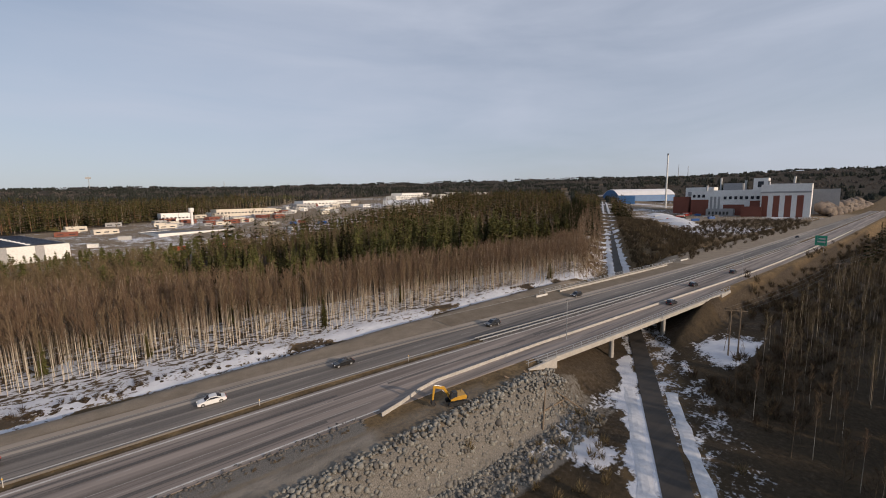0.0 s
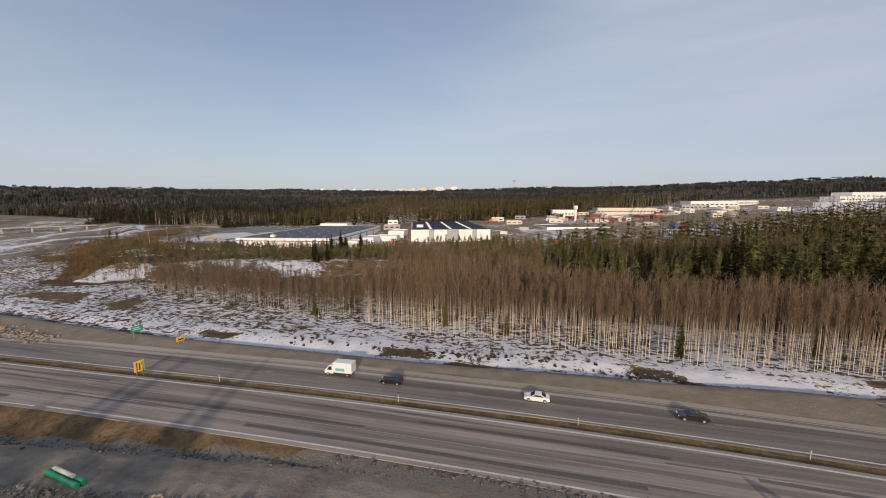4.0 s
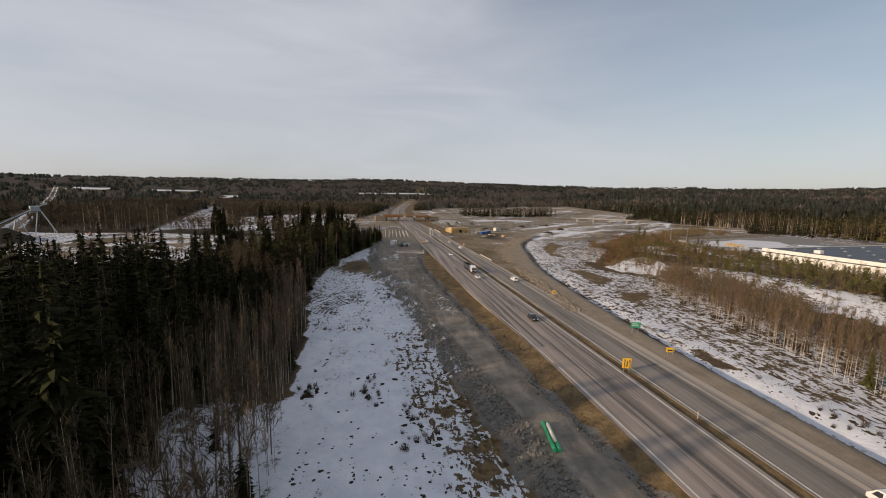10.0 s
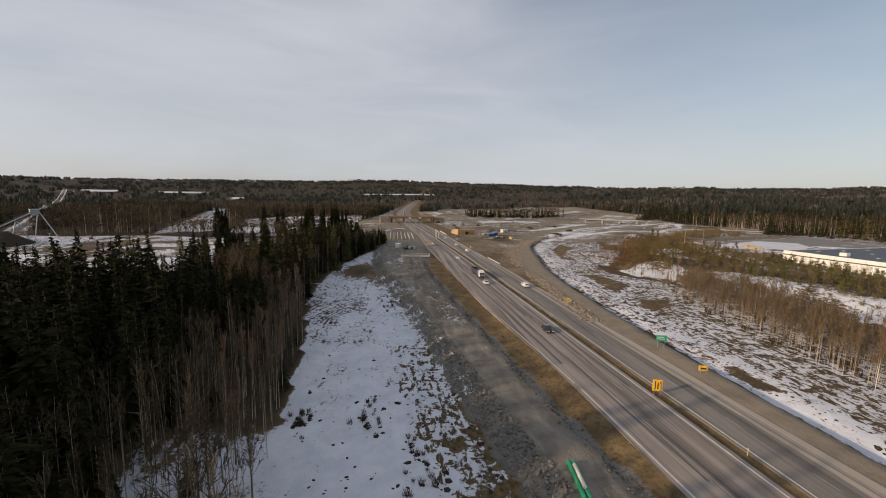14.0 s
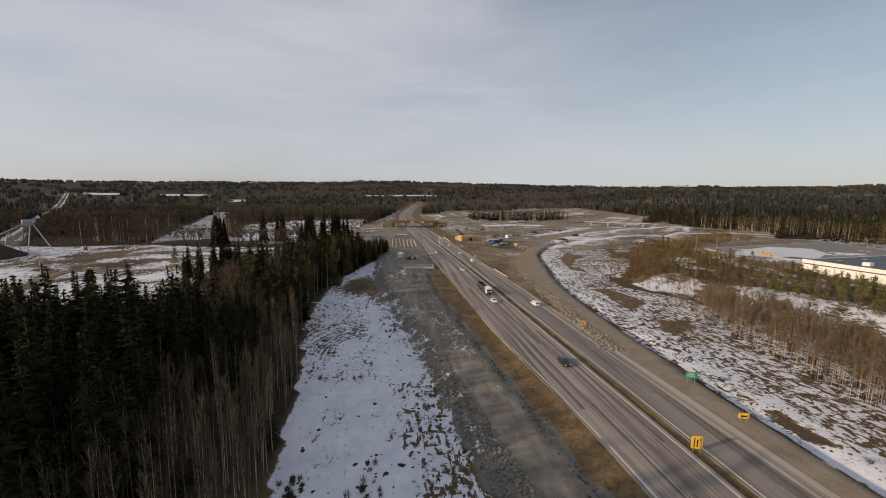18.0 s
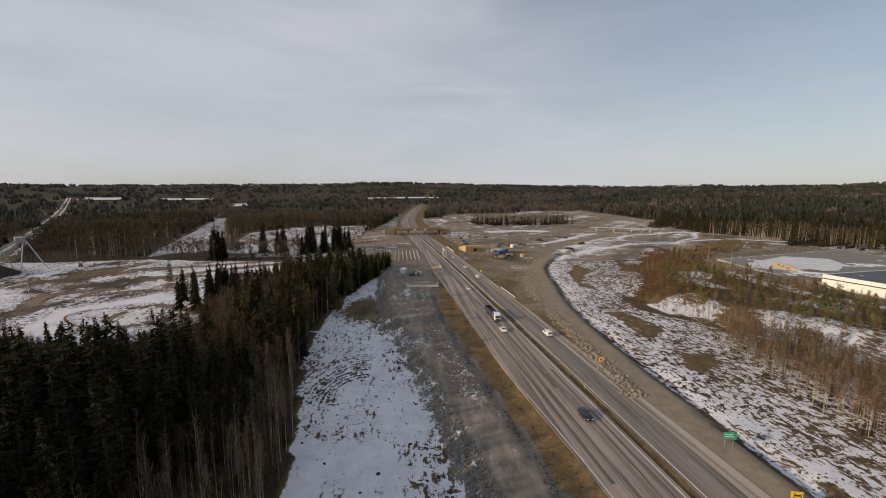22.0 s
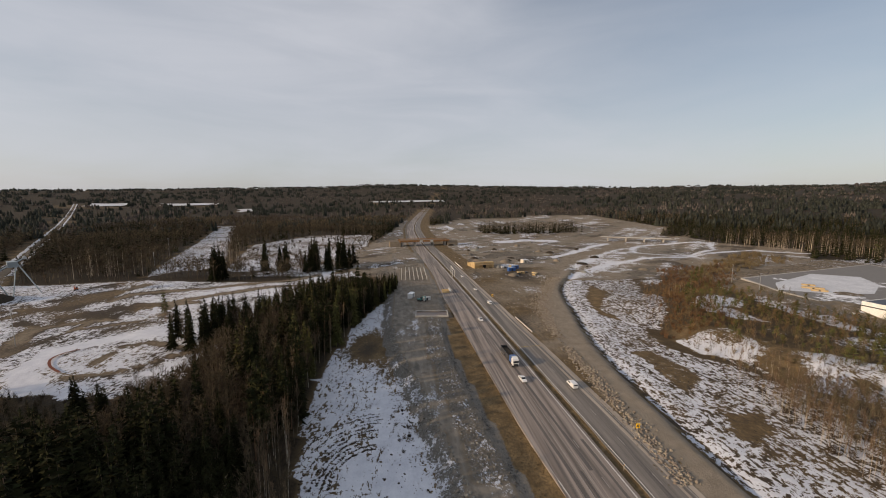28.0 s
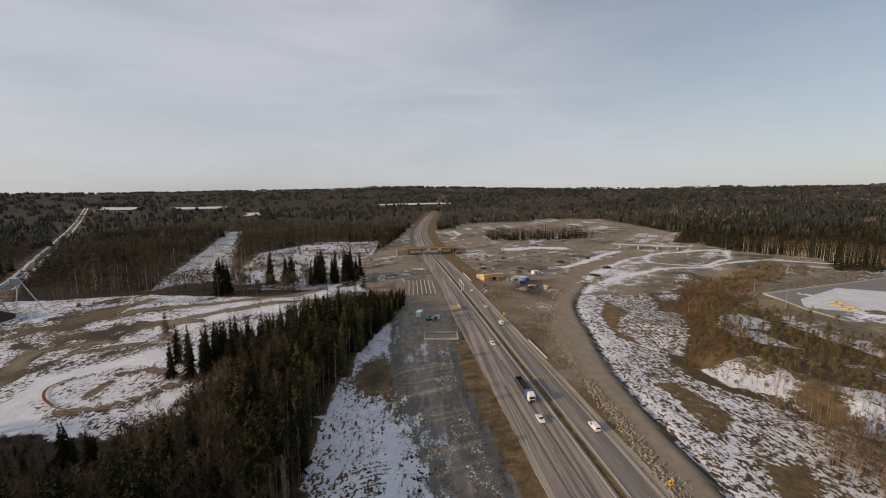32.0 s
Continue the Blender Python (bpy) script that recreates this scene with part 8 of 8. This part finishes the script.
crate(-302, 100, 2.0, 5, 1.0, TIMBER, "stack of yellow boards", 60, "timber_stack")
crate(-350, 108, 4, 5, 3.0, CREAM_WALL, "cream site hut on bare ground", 20, "site_hut", ROOF_SNOW)
for k, (x, y, w, d) in enumerate(((-236, 241, 4, 16), (-230, 238, 3, 12), (-243, 246, 3, 10))):
    crate(x, y, w * 0.5, d * 0.6, 0.8, TIMBER, "long stack of yellow timber in the snowy yard", -35, "timber_stack")
for k in range(16):
    x, y = -322 + rng.normal(0, 13), 84 + rng.normal(0, 9)
    if abs(x + 333) < 16 and abs(y - 70) < 12 or y < float(road_y(x)) + 17:
        continue
    mt, lab, nm, tall_ = ((TIMBER, "stack of yellow boards", "timber_stack", 0.9), (CONCRETE_PALE, "pale wrapped pallet on bare ground", "pallet_load", 1.1), (CAR_BLUE, "small blue steel container on bare ground", "site_container", 1.8), (DARK_METAL, "bundle of dark reinforcing steel", "steel_bundle", 0.6))[k % 4]
    crate(x, y, rng.uniform(1.2, 2.2), rng.uniform(2.5, 5.0), tall_, mt, lab, 360 * rng.uniform(), nm)
fr = thing("pipe_frame", pose(-259, 33, ground_z(-259, 33)), "timber-braced bundle with a white sheet", "formwork")
part("sheet", box(-5, 3, 1.6, 2.4, 0.8, 1.5, 0.05), CONCRETE_PALE, fr, "white rolled sheet")
for k in range(6):
    part("board", box(-5 + 1.4 * k, -4.6 + 1.4 * k, -2.4, 1.5, 0.05, 0.7), TIMBER, fr)
gate = thing("portal_frame", pose(-300, float(road_y(-300)) + 1.6, 0.0), "pale steel portal over the median works", "portal frame")
for y in (-0.8, 0.8):
    part("leg", box(-0.2, 0.2, y - 0.2, y + 0.2, 0, 5.2), CONCRETE_PALE, gate)
part("beam", box(-14, 0.4, -0.25, 0.25, 5.22, 5.7, 0.03), CONCRETE_PALE, gate)
part("leg", box(-13.8, -13.4, -0.2, 0.2, 0, 5.2), CONCRETE_PALE, gate)

# heaps of soil and gravel about the works
for k in range(34):
    x, y = -300 - 190 * rng.uniform(), rng.uniform(62, 190)
    if not inside(np.array([x]), np.array([y]), *CROSS)[0] or y < float(road_y(x)) + 22:
        continue
    w, h = rng.uniform(2.5, 7.0), rng.uniform(0.8, 2.4)
    bm = bmesh.new()
    ringv = []
    for s_, up in ((1.0, 0.0), (0.72, 0.55), (0.36, 0.9)):
        ringv.append([bm.verts.new((w * s_ * cos(2 * pi * j / 11) * rng.uniform(0.8, 1.15), 0.75 * w * s_ * sin(2 * pi * j / 11) * rng.uniform(0.8, 1.15), h * up * rng.uniform(0.85, 1.1) - 0.15)) for j in range(11)])
    topv = bm.verts.new((0.2, 0.1, h))
    for a, b in zip(ringv, ringv[1:]):
        for j in range(11):
            bm.faces.new((a[j], a[(j + 1) % 11], b[(j + 1) % 11], b[j]))
    for j in range(11):
        bm.faces.new((ringv[2][j], ringv[2][(j + 1) % 11], topv))
    ob = solid("soil_mound", bm, (DIRT, CLOD, STONE)[k % 3], ("low mound of tan gravel on the works ground", "low mound of dark soil on the works ground", "low mound of grey rubble on the works ground")[k % 3], "mound", "", "mounds about the works", True)
    ob.matrix_basis = pose(x, y, ground_z(x, y), 0, 0, 360 * rng.uniform())

# lumps of soil, gravel and old snow left about the works
for n, mt, lab in ((700, CLOD, "dark lumps of soil about the works"), (600, DIRT, "tan lumps of gravel about the works"), (420, SNOW, "lumps of old snow about the works")):
    X, Y = rng.uniform(-520, -288, n), rng.uniform(-20, 340, n)
    keep = inside(X, Y, *CROSS) & (np.abs(Y - road_y(X) - 1) > 17) & (wave(X, Y, 14.0, n / 100) > -0.15)
    strew("lumps", rock_shapes, X[keep], Y[keep], rng.uniform(0.3, 1.3, keep.sum()), [mt, mt], lab, "earth", sink=0.25, wide=rng.uniform(1.2, 2.8, keep.sum()))
# a low bridge of the slip road ahead
lb = thing("slip_road_bridge", pose(-477, 284, ground_z(-477, 284), 0, 0, 65), "low pale concrete bridge of the new slip road", "bridge", kind="structure")
part("deck", box(-38, 38, -4, 4, 4.4, 5.2, 0.05), CONCRETE, lb)
for x in (-30, -10, 10, 30):
    part("pier", box(x - 0.6, x + 0.6, -3, 3, -0.5, 4.39, 0.05), CONCRETE, lb)


def strip_path(name, line, width, mt, label, z=0.1, n=40):
    """A track along a smooth line x(y)."""
    bm = bmesh.new()
    prev = None
    for p, q in zip(line, line[1:]):
        t = Vector((q[0] - p[0], q[1] - p[1], 0)).normalized()
        nrm = Vector((-t.y, t.x, 0)) * width / 2
        cur = []
        for s in (-1, -0.33, 0.33, 1):
            x, y = p[0] + nrm.x * s, p[1] + nrm.y * s
            cur.append(bm.verts.new((x, y, ground_z(x, y) + z)))
        if prev:
            for a in range(3):
                bm.faces.new((prev[a], cur[a], cur[a + 1], prev[a + 1]))
        prev = cur
    return solid(name, bm, mt, label, "track", "structure")


strip_path("dirt_track", [(-570 - 40 * k, 430 + 42 * k) for k in range(13)], 9, DIRT, "brown earth track up the wooded hill")


def glide(pts, n=8):
    """More places along a smooth line through a few."""
    res = []
    for k in range(len(pts) - 1):
        p = [Vector((*pts[min(max(k + j, 0), len(pts) - 1)], 0)) for j in (-1, 0, 1, 2)]
        for i in range(n):
            t = i / n
            v = 0.5 * (2 * p[1] + (p[2] - p[0]) * t + (2 * p[0] - 5 * p[1] + 4 * p[2] - p[3]) * t * t + (3 * p[1] - p[0] - 3 * p[2] + p[3]) * t ** 3)
            res.append((v.x, v.y))
    return res + [pts[-1]]


strip_path("track_edge", glide([(-193, -111), (-188, -114), (-183, -113), (-177, -108), (-172, -101)]), 0.8, RED, "red-brown raised edge of the track loop", 0.4)
strip_path("track_edge", glide([(-172, -101), (-170, -95), (-170, -88), (-172, -80), (-178, -73)]), 0.6, DIRT, "brown raised edge of the track loop", 0.3)


# ---- buildings ----
def windows(parent, n, w, h, z, x0, x1, y, rows_=1, dz=3.0, mt=WINDOW):
    for r_ in range(rows_):
        for k in range(n):
            cx = x0 + (x1 - x0) * (k + 0.5) / n
            part("window", box(cx - w / 2, cx + w / 2, y - 0.06, y - 0.005, z + r_ * dz, z + r_ * dz + h), mt, parent)


def block(name, x, y, w, d, h, turn, wall, roof, label, category="building", base=None, n_win=0, group=""):
    """A flat-roofed building: walls, roof with parapet, windows on two sides."""
    z = ground_z(x, y) if base is None else base
    ob = thing(name, pose(x, y, z, 0, 0, turn), label, category, group)
    part("wall", box(-w / 2, w / 2, -d / 2, d / 2, -1.5, h), wall, ob)
    part("roof", box(-w / 2 + 0.3, w / 2 - 0.3, -d / 2 + 0.3, d / 2 - 0.3, h + 0.004, h + 0.12), roof, ob)
    for a in ((-w / 2, w / 2, -d / 2, -d / 2 + 0.28), (-w / 2, w / 2, d / 2 - 0.28, d / 2), (-w / 2, -w / 2 + 0.28, -d / 2 + 0.3, d / 2 - 0.3), (w / 2 - 0.28, w / 2, -d / 2 + 0.3, d / 2 - 0.3)):
        part("parapet", box(*a, h + 0.003, h + 0.55), wall, ob)
    if n_win:
        windows(ob, n_win, w / n_win * 0.55, min(1.6, h * 0.3), h * 0.35, -w / 2, w / 2, -d / 2)
    return ob


# the big white warehouse with a dark roof
A = Vector((-198, 222, 0))
B = Vector((-134, 232, 0))
ang = math.degrees(math.atan2(B.y - A.y, B.x - A.x))
L = (B - A).length
wh = thing("warehouse", pose(A.x, A.y, -0.6, 0, 0, ang), "large white warehouse with a dark flat roof and skylights", "warehouse")
part("wall", box(0, L, 0, 138, -2, 6.6), WHITE_WALL, wh)
part("roof", box(0.4, L - 0.4, 0.4, 137.6, 6.604, 6.75), ROOF_DARK, wh, "dark blue-grey flat roof")
for a in ((0, L, 0, 0.38), (0, L, 137.62, 138), (0, 0.38, 0.4, 137.6), (L - 0.38, L, 0.4, 137.6)):
    part("parapet", box(*a, 6.603, 7.0), WHITE_WALL, wh)
part("plinth", box(-0.05, L + 0.05, -0.06, -0.003, -1.5, 0.9), GREY_WALL, wh)
part("trim_band", box(-0.02, L + 0.02, -0.13, -0.095, 4.7, 5.2), DARK_METAL, wh, "thin dark band along the wall")
part("trim_band", box(L + 0.003, L + 0.04, 0.1, 137.9, 4.7, 5.2), DARK_METAL, wh, "thin dark band along the wall")
for k in range(9):
    part("wall_panel", box(1 + k * L / 9, (k + 1) * L / 9 - 0.1, -0.09, -0.06, 1.0, 6.5), WHITE_WALL, wh)
for i in range(5):
    for j in range(6):
        part("skylight", box(7 + i * 12, 8.2 + i * 12, 14 + j * 20, 16 + j * 20, 6.76, 7.15, 0.08), GREY_WALL, wh)
part("roof_unit", box(20, 23, 8, 11, 6.76, 8.4, 0.1), WHITE_WALL, wh)
part("annex", box(2, 30, 138.1, 154, -2, 9.0, 0.05), WHITE_WALL, wh)
for k in range(5):
    part("loading_door", box(L + 0.003, L + 0.1, 20 + k * 22, 24 + k * 22, 0.0, 4.2), GREY_WALL, wh)
for dx, dy, w, d, h in ((12, 22, 12, 14, 3.6), (14, 50, 10, 20, 4), (22, 75, 18, 14, 3.6), (26, 100, 14, 20, 4.5)):
    p = wh.matrix_basis @ Vector((L + dx, dy, 0))
    block("annex_building", p.x, p.y, w, d, h, ang, WHITE_WALL, ROOF_SNOW, "low white building beside the warehouse", "building")

# the warehouse with solar panels
A = Vector((-104, 312, 0))
B = Vector((-40, 333, 0))
ang2 = math.degrees(math.atan2(B.y - A.y, B.x - A.x))
L = (B - A).length
sw = thing("warehouse", pose(A.x, A.y, 0.0, 0, 0, ang2), "white and grey panelled warehouse with rows of solar panels", "warehouse")
part("wall", box(0, L, 0, 130, -4, 7.0), WHITE_WALL, sw)
part("roof", box(0.3, L - 0.3, 0.3, 129.7, 7.004, 7.12), ROOF_GREY, sw)
for x0, x1 in ((0.22, 0.29), (0.45, 0.60), (0.77, 0.83)):
    part("grey_panel", box(x0 * L, x1 * L, -0.08, -0.004, -3, 6.9), GREY_WALL, sw, "grey wall panels")
part("roof_edge", box(-0.1, L + 0.1, -0.12, 0.28, 7.0, 7.35), DARK_METAL, sw, "dark roof edge")
for i in range(4):
    for j in range(17):
        part("solar_panel", box(1.6 + i * L / 4, (i + 1) * L / 4 - 1.4, 3 + j * 7.4, 10.0 + j * 7.4, 7.14, 7.35 + 0.05 * (j % 2)), SOLAR, sw)
for i in range(3):
    for j in range(9):
        part("skylight", box((i + 1) * L / 4 - 1.1, (i + 1) * L / 4 + 1.1, 8 + j * 13, 12 + j * 13, 7.14, 7.7, 0.05), WHITE_WALL, sw)
part("roof_unit", box(5, 11, 26, 33, 7.36, 9.6, 0.1), WHITE_WALL, sw, "white plant room on the roof")


def in_solar(x, y):
    c, n = cos(radians(ang2)), sin(radians(ang2))
    u, v = (x - A.x) * c + (y - A.y) * n, (y - A.y) * c - (x - A.x) * n
    return -12 < u < L + 12 and -12 < v < 142


# smaller buildings of the trading estate
g = np.random.default_rng(5)
block("office_building", 30, 405, 60, 42, 6.0, 17, WHITE_WALL, ROOF_DARK, "long white building with dark roof panels", base=0.2)
block("office_building", 30, 528, 30, 18, 8, 8, WHITE_WALL, ROOF_GREY, "white industrial building with dark windows", n_win=8)
block("office_building", 108, 560, 74, 20, 7, 10, CREAM_WALL, ROOF_SNOW, "long cream low building with a window band", n_win=18)
block("office_building", 246, 668, 74, 24, 8, 18, WHITE_WALL, ROOF_SNOW, "plain white industrial building with windows", n_win=10)
block("office_building", 205, 622, 36, 20, 6, 18, GREY_WALL, ROOF_SNOW, "grey low building beside a white hall", n_win=6)
for k in range(110):
    t = g.uniform()
    x = -150 + 430 * t + g.normal(0, 22)
    y = 330 + 160 * g.uniform() + 300 * t * g.uniform(0.4, 1.0)
    if not inside(np.array([x]), np.array([y]), *YARD)[0] or in_solar(x, y) or (-12 < x < 72 and 375 < y < 440):
        continue
    w, d, h = g.uniform(7, 17), g.uniform(6, 11), g.uniform(2.2, 4.0)
    wall, roof = [(WHITE_WALL, ROOF_GREY), (CREAM_WALL, ROOF_GREY), (GREY_WALL, ROOF_DARK), (GREY_WALL, ROOF_SNOW), (BRICK_RED, ROOF_SNOW), (CREAM_WALL, ROOF_DARK)][int(g.integers(0, 6))]
    lab = {WHITE_WALL: "small white workshop with a flat roof", CREAM_WALL: "small cream workshop with snow on its roof", GREY_WALL: "small grey workshop with snow on its roof", BRICK_RED: "small red shed with snow on its roof"}[wall]
    block("workshop", x, y, w, d, h, g.uniform(0, 40), wall, roof, lab, "building", n_win=int(w // 5), group="trading estate buildings")
# trailers and containers parked between the warehouses
for k in range(34):
    x, y = g.uniform(-128, 150), g.uniform(238, 420)
    inbig = x < -118 or (x < -112 and y > 360)
    if in_solar(x, y) or inbig or (-12 < x < 72 and 375 < y < 440) or y < 250 + 0.4 * max(0.0, x):
        continue
    crate(x, y, 2.5, g.uniform(5, 12), 2.6, [CONCRETE_PALE, RED_PAINT, GREY_WALL, WHITE_WALL, CAR_BLUE, BRICK_RED][k % 6], "trailer or container parked on the trading estate", g.uniform(0, 90))
tower = thing("water_tower", pose(40, 470, ground_z(40, 470)), "slender white tower above the trading estate", "tower")
part("shaft", rod((0, 0, -1), (0, 0, 13), 1.2, n=12), WHITE_WALL, tower)
part("tank", rod((0, 0, 13), (0, 0, 17), 2.4, n=12), WHITE_WALL, tower)


def hall(x, y, w, d, h, ridge, turn, wall, roof, label, name="storage_hall"):
    ob = thing(name, pose(x, y, ground_z(x, y), 0, 0, turn), label, "hall")
    top = [(w / 2 * c, h + (ridge - h) * (1 - abs(c) ** 2.2)) for c in (1, 0.86, 0.66, 0.4, 0.0, -0.4, -0.66, -0.86, -1)]
    part("wall", prism([(-w / 2, -2), (w / 2, -2)] + top, -d / 2, d / 2), wall, ob)
    part("roof", prism([(x * 1.01, z + 0.06) for x, z in top] + [(x * 1.02, z + 0.5) for x, z in top[::-1]], -d / 2 - 0.5, d / 2 + 0.5), roof, ob)
    part("door", box(-4, 4, -d / 2 - 0.15, -d / 2 - 0.01, -1, h * 0.7), GREY_WALL, ob)
    return ob


hall(286, 434, 44, 56, 9, 15, 42, CREAM_WALL, ROOF_SNOW, "large pale round-shouldered storage hall")
for x, y, w, d, h in ((560, 860, 120, 30, 10), (640, 920, 90, 30, 8), (470, 760, 70, 26, 7), (360, 590, 60, 20, 6), (300, 700, 50, 20, 6), (700, 840, 70, 24, 9), (600, 760, 90, 24, 8), (680, 720, 80, 22, 7), (540, 690, 60, 20, 6), (740, 770, 70, 22, 8), (480, 640, 50, 18, 6)):
    block("industrial_building", x, y, w, d, h, 30, WHITE_WALL, ROOF_SNOW, "long white industrial building with snowy roof", "building", n_win=10)


# ---- the power works with its chimney ----
def works_block(name, x, y, w, d, h, wall, roof, label, bands=()):
    ob = block(name, x, y, d, w, h, -90 + 7, wall, roof, label, "power plant")
    for x0, x1, z0, z1, mt in bands:
        part("cladding", box(x0 * d, x1 * d, -w / 2 - 0.4, -w / 2 - 0.01, z0, z1), mt, ob)
    return ob


def panes(x0, x1, z0, z1, n, mt):
    return tuple((x0 + (x1 - x0) * k / n, x0 + (x1 - x0) * (k + 0.55) / n, z0, z1, mt) for k in range(n))


works_block("power_plant", 660, 172, 60, 96, 34, WHITE_WALL, ROOF_GREY, "white and red-brick power plant hall",
            ((-0.5, -0.28, -1, 22, BRICK_RED), (-0.1, 0.14, -1, 15, BRICK_RED), (0.2, 0.5, -1, 20, BRICK_RED)) + panes(-0.26, -0.12, 4, 26, 3, GREY_WALL) + panes(-0.1, 0.45, 22, 26, 9, WINDOW) + panes(-0.48, -0.3, 25, 29, 3, WINDOW))
works_block("power_plant", 628, 112, 40, 46, 39, WHITE_WALL, ROOF_GREY, "white plant hall with brick-red bays", panes(-0.47, 0.47, -1, 26, 4, BRICK_RED) + ((-0.5, 0.5, 29, 31, GREY_WALL),))
works_block("power_plant", 712, 232, 50, 34, 38, WHITE_WALL, ROOF_GREY, "white boiler house of the power plant", panes(-0.4, 0.4, 26, 32, 3, GREY_WALL))
works_block("power_plant", 700, 186, 30, 22, 44, GREY_WALL, ROOF_GREY, "grey upper storeys of the power plant")
works_block("power_plant", 694, 152, 26, 16, 50, WHITE_WALL, ROOF_GREY, "white stair tower of the power plant", ((-0.2, 0.2, 38, 46, WINDOW),))
works_block("power_plant", 706, 128, 26, 30, 42, GREY_WALL, ROOF_GREY, "grey rear hall of the power plant")
works_block("power_plant", 740, 96, 60, 36, 33, GREY_WALL, ROOF_GREY, "grey storage hall of the power plant")
works_block("power_plant", 640, 232, 26, 20, 24, BRICK_RED, ROOF_GREY, "brick-red low hall of the power plant")
works_block("power_plant", 612, 176, 14, 30, 9, GREY_WALL, ROOF_SNOW, "low grey sheds before the power plant", panes(-0.4, 0.4, 2, 6, 6, DARK_METAL))
works_block("power_plant", 604, 140, 14, 20, 12, BRICK_RED, ROOF_GREY, "low red shed before the power plant")
for k, (x, y, h_) in enumerate(((690, 200, 52), (684, 168, 47), (700, 118, 50), (650, 205, 41), (676, 140, 44))):
    duct = thing("flue", pose(x, y, 0), "slim steel flue on the plant roof", "flue", "flues of the power plant")
    part("pipe", rod((0, 0, 20), (0, 0, h_), 1.3, n=10), STEEL, duct)
    part("cap", rod((0, 0, h_ + 0.01), (0, 0, h_ + 1.2), 1.6, n=10), DARK_METAL, duct)
chim = thing("chimney", pose(737, 296, ground_z(737, 296)), "tall slim pale grey steel chimney with a dark tip", "chimney")
part("stack", rod((0, 0, -2), (0, 0, 92), 1.45, 1.15, 16), WHITE_WALL, chim)
part("tip", rod((0, 0, 92.02), (0, 0, 95), 1.2, 1.15, 16), DARK_METAL, chim)
hall(965, 452, 60, 150, 13, 27, 62, BLUE, ROOF_SNOW, "long blue hall with a snowy roof")
block("industrial_building", 800, 400, 60, 30, 14, 30, BLUE, ROOF_GREY, "low blue shed beside the power plant", "building", n_win=6)
for k in range(14):
    x, y = 470 + 14 * k + g.normal(0, 8), 165 + 6 * k + g.normal(0, 20)
    crate(x, y, 2.6, g.uniform(6, 14), 2.6, [RED_PAINT, CAR_BLUE, CONCRETE_PALE, DARK_METAL][k % 4], "container or trailer in the works yard", g.uniform(0, 90))
for x, y, r_, h_ in ((420, 150, 17, 3), (455, 172, 20, 4), (500, 200, 22, 4), (545, 228, 20, 4), (402, 138, 10, 2)):
    cone_heap(x, y, r_, h_, SNOW, "large heap of ploughed snow in the works yard", "snow_heap")
PINK_ROCK = worn("pink_rock", (0.15, 0.125, 0.105), (0.24, 0.20, 0.17), 0.08, 0.9, source="World", relief=0.8, dist=0.5, island=0.3)
X = rng.uniform(640, 1050, 240)
Y = 72 + rng.uniform(0, 14, 240)
strew("rock_cutting", rock_shapes, X, Y, rng.uniform(7, 15, 240), [PINK_ROCK, PINK_ROCK], "pale blasted rock face beside the motorway", "rock", Z=0.9 * (Y - 72))

# ---- far blocks of flats and masts on the hills ----
for k in range(26):
    az = radians(g.choice([104, 106, 108, 113, 117, 120]) + g.normal(0, 1.3))
    r = g.uniform(3250, 3600)
    x, y = -40 + r * cos(az), 30 + r * sin(az)
    block("apartment_block", x, y, g.uniform(25, 60), 14, g.uniform(22, 32), g.uniform(-20, 20), [CREAM_WALL, WHITE_WALL][k % 2], ROOF_GREY, "pale block of flats on a far hill", "apartment building", n_win=8, group="far blocks of flats")
for az, r, h in ((93, 3300, 75), (80, 3400, 55), (20, 3000, 80), (19, 3010, 70)):
    x, y = -40 + r * cos(radians(az)), 30 + r * sin(radians(az))
    mast = thing("mast", pose(x, y, ground_z(x, y)), "slim mast on a far hill", "mast", "far masts")
    part("shaft", rod((0, 0, -3), (0, 0, h), 2.0, 1.0, 6), GREY_WALL, mast)
    if az == 93:
        part("head", box(-14, 14, -6, 6, h - 18, h - 8), GREY_WALL, mast)



def plate(corners, z0, z1, mt, name, label, category):
    bm = bmesh.new()
    a = [bm.verts.new((x, y, z0)) for x, y in corners]
    b = [bm.verts.new((x, y, z1)) for x, y in corners]
    bm.faces.new(b)
    bm.faces.new(a[::-1])
    for k in range(len(a)):
        bm.faces.new((a[k], a[(k + 1) % len(a)], b[(k + 1) % len(a)], b[k]))
    return solid(name, bm, mt, label, category, "structure")


# the storage yard on its low retaining wall
plate([(-203, 216), (-202, 226), (-226, 350), (-305, 370), (-268, 226), (-236, 217)], -0.5, 2.6, CONCRETE, "retaining_wall", "pale low retaining wall of the storage yard", "wall")
plate([(-236, 219), (-252, 234), (-275, 285), (-262, 306), (-240, 290), (-222, 262), (-224, 240)], 2.6, 2.70, SNOW, "yard_snow", "sheet of snow on the yard", "snow")
plate([(-204, 217.5), (-203.5, 226), (-227, 348), (-303, 367), (-266.5, 227), (-236, 218.5)], 2.5, 2.66, YARD_TOP, "yard_surface", "grey asphalt of the storage yard", "yard")


# ---- the plan drawn up to true size ----
grow_all = Matrix.Diagonal((UNIT, UNIT, UNIT, 1))
for ob in list(scene.objects):
    if ob.parent is None and ob.type in {"MESH", "EMPTY"}:
        ob.matrix_basis = grow_all @ ob.matrix_basis
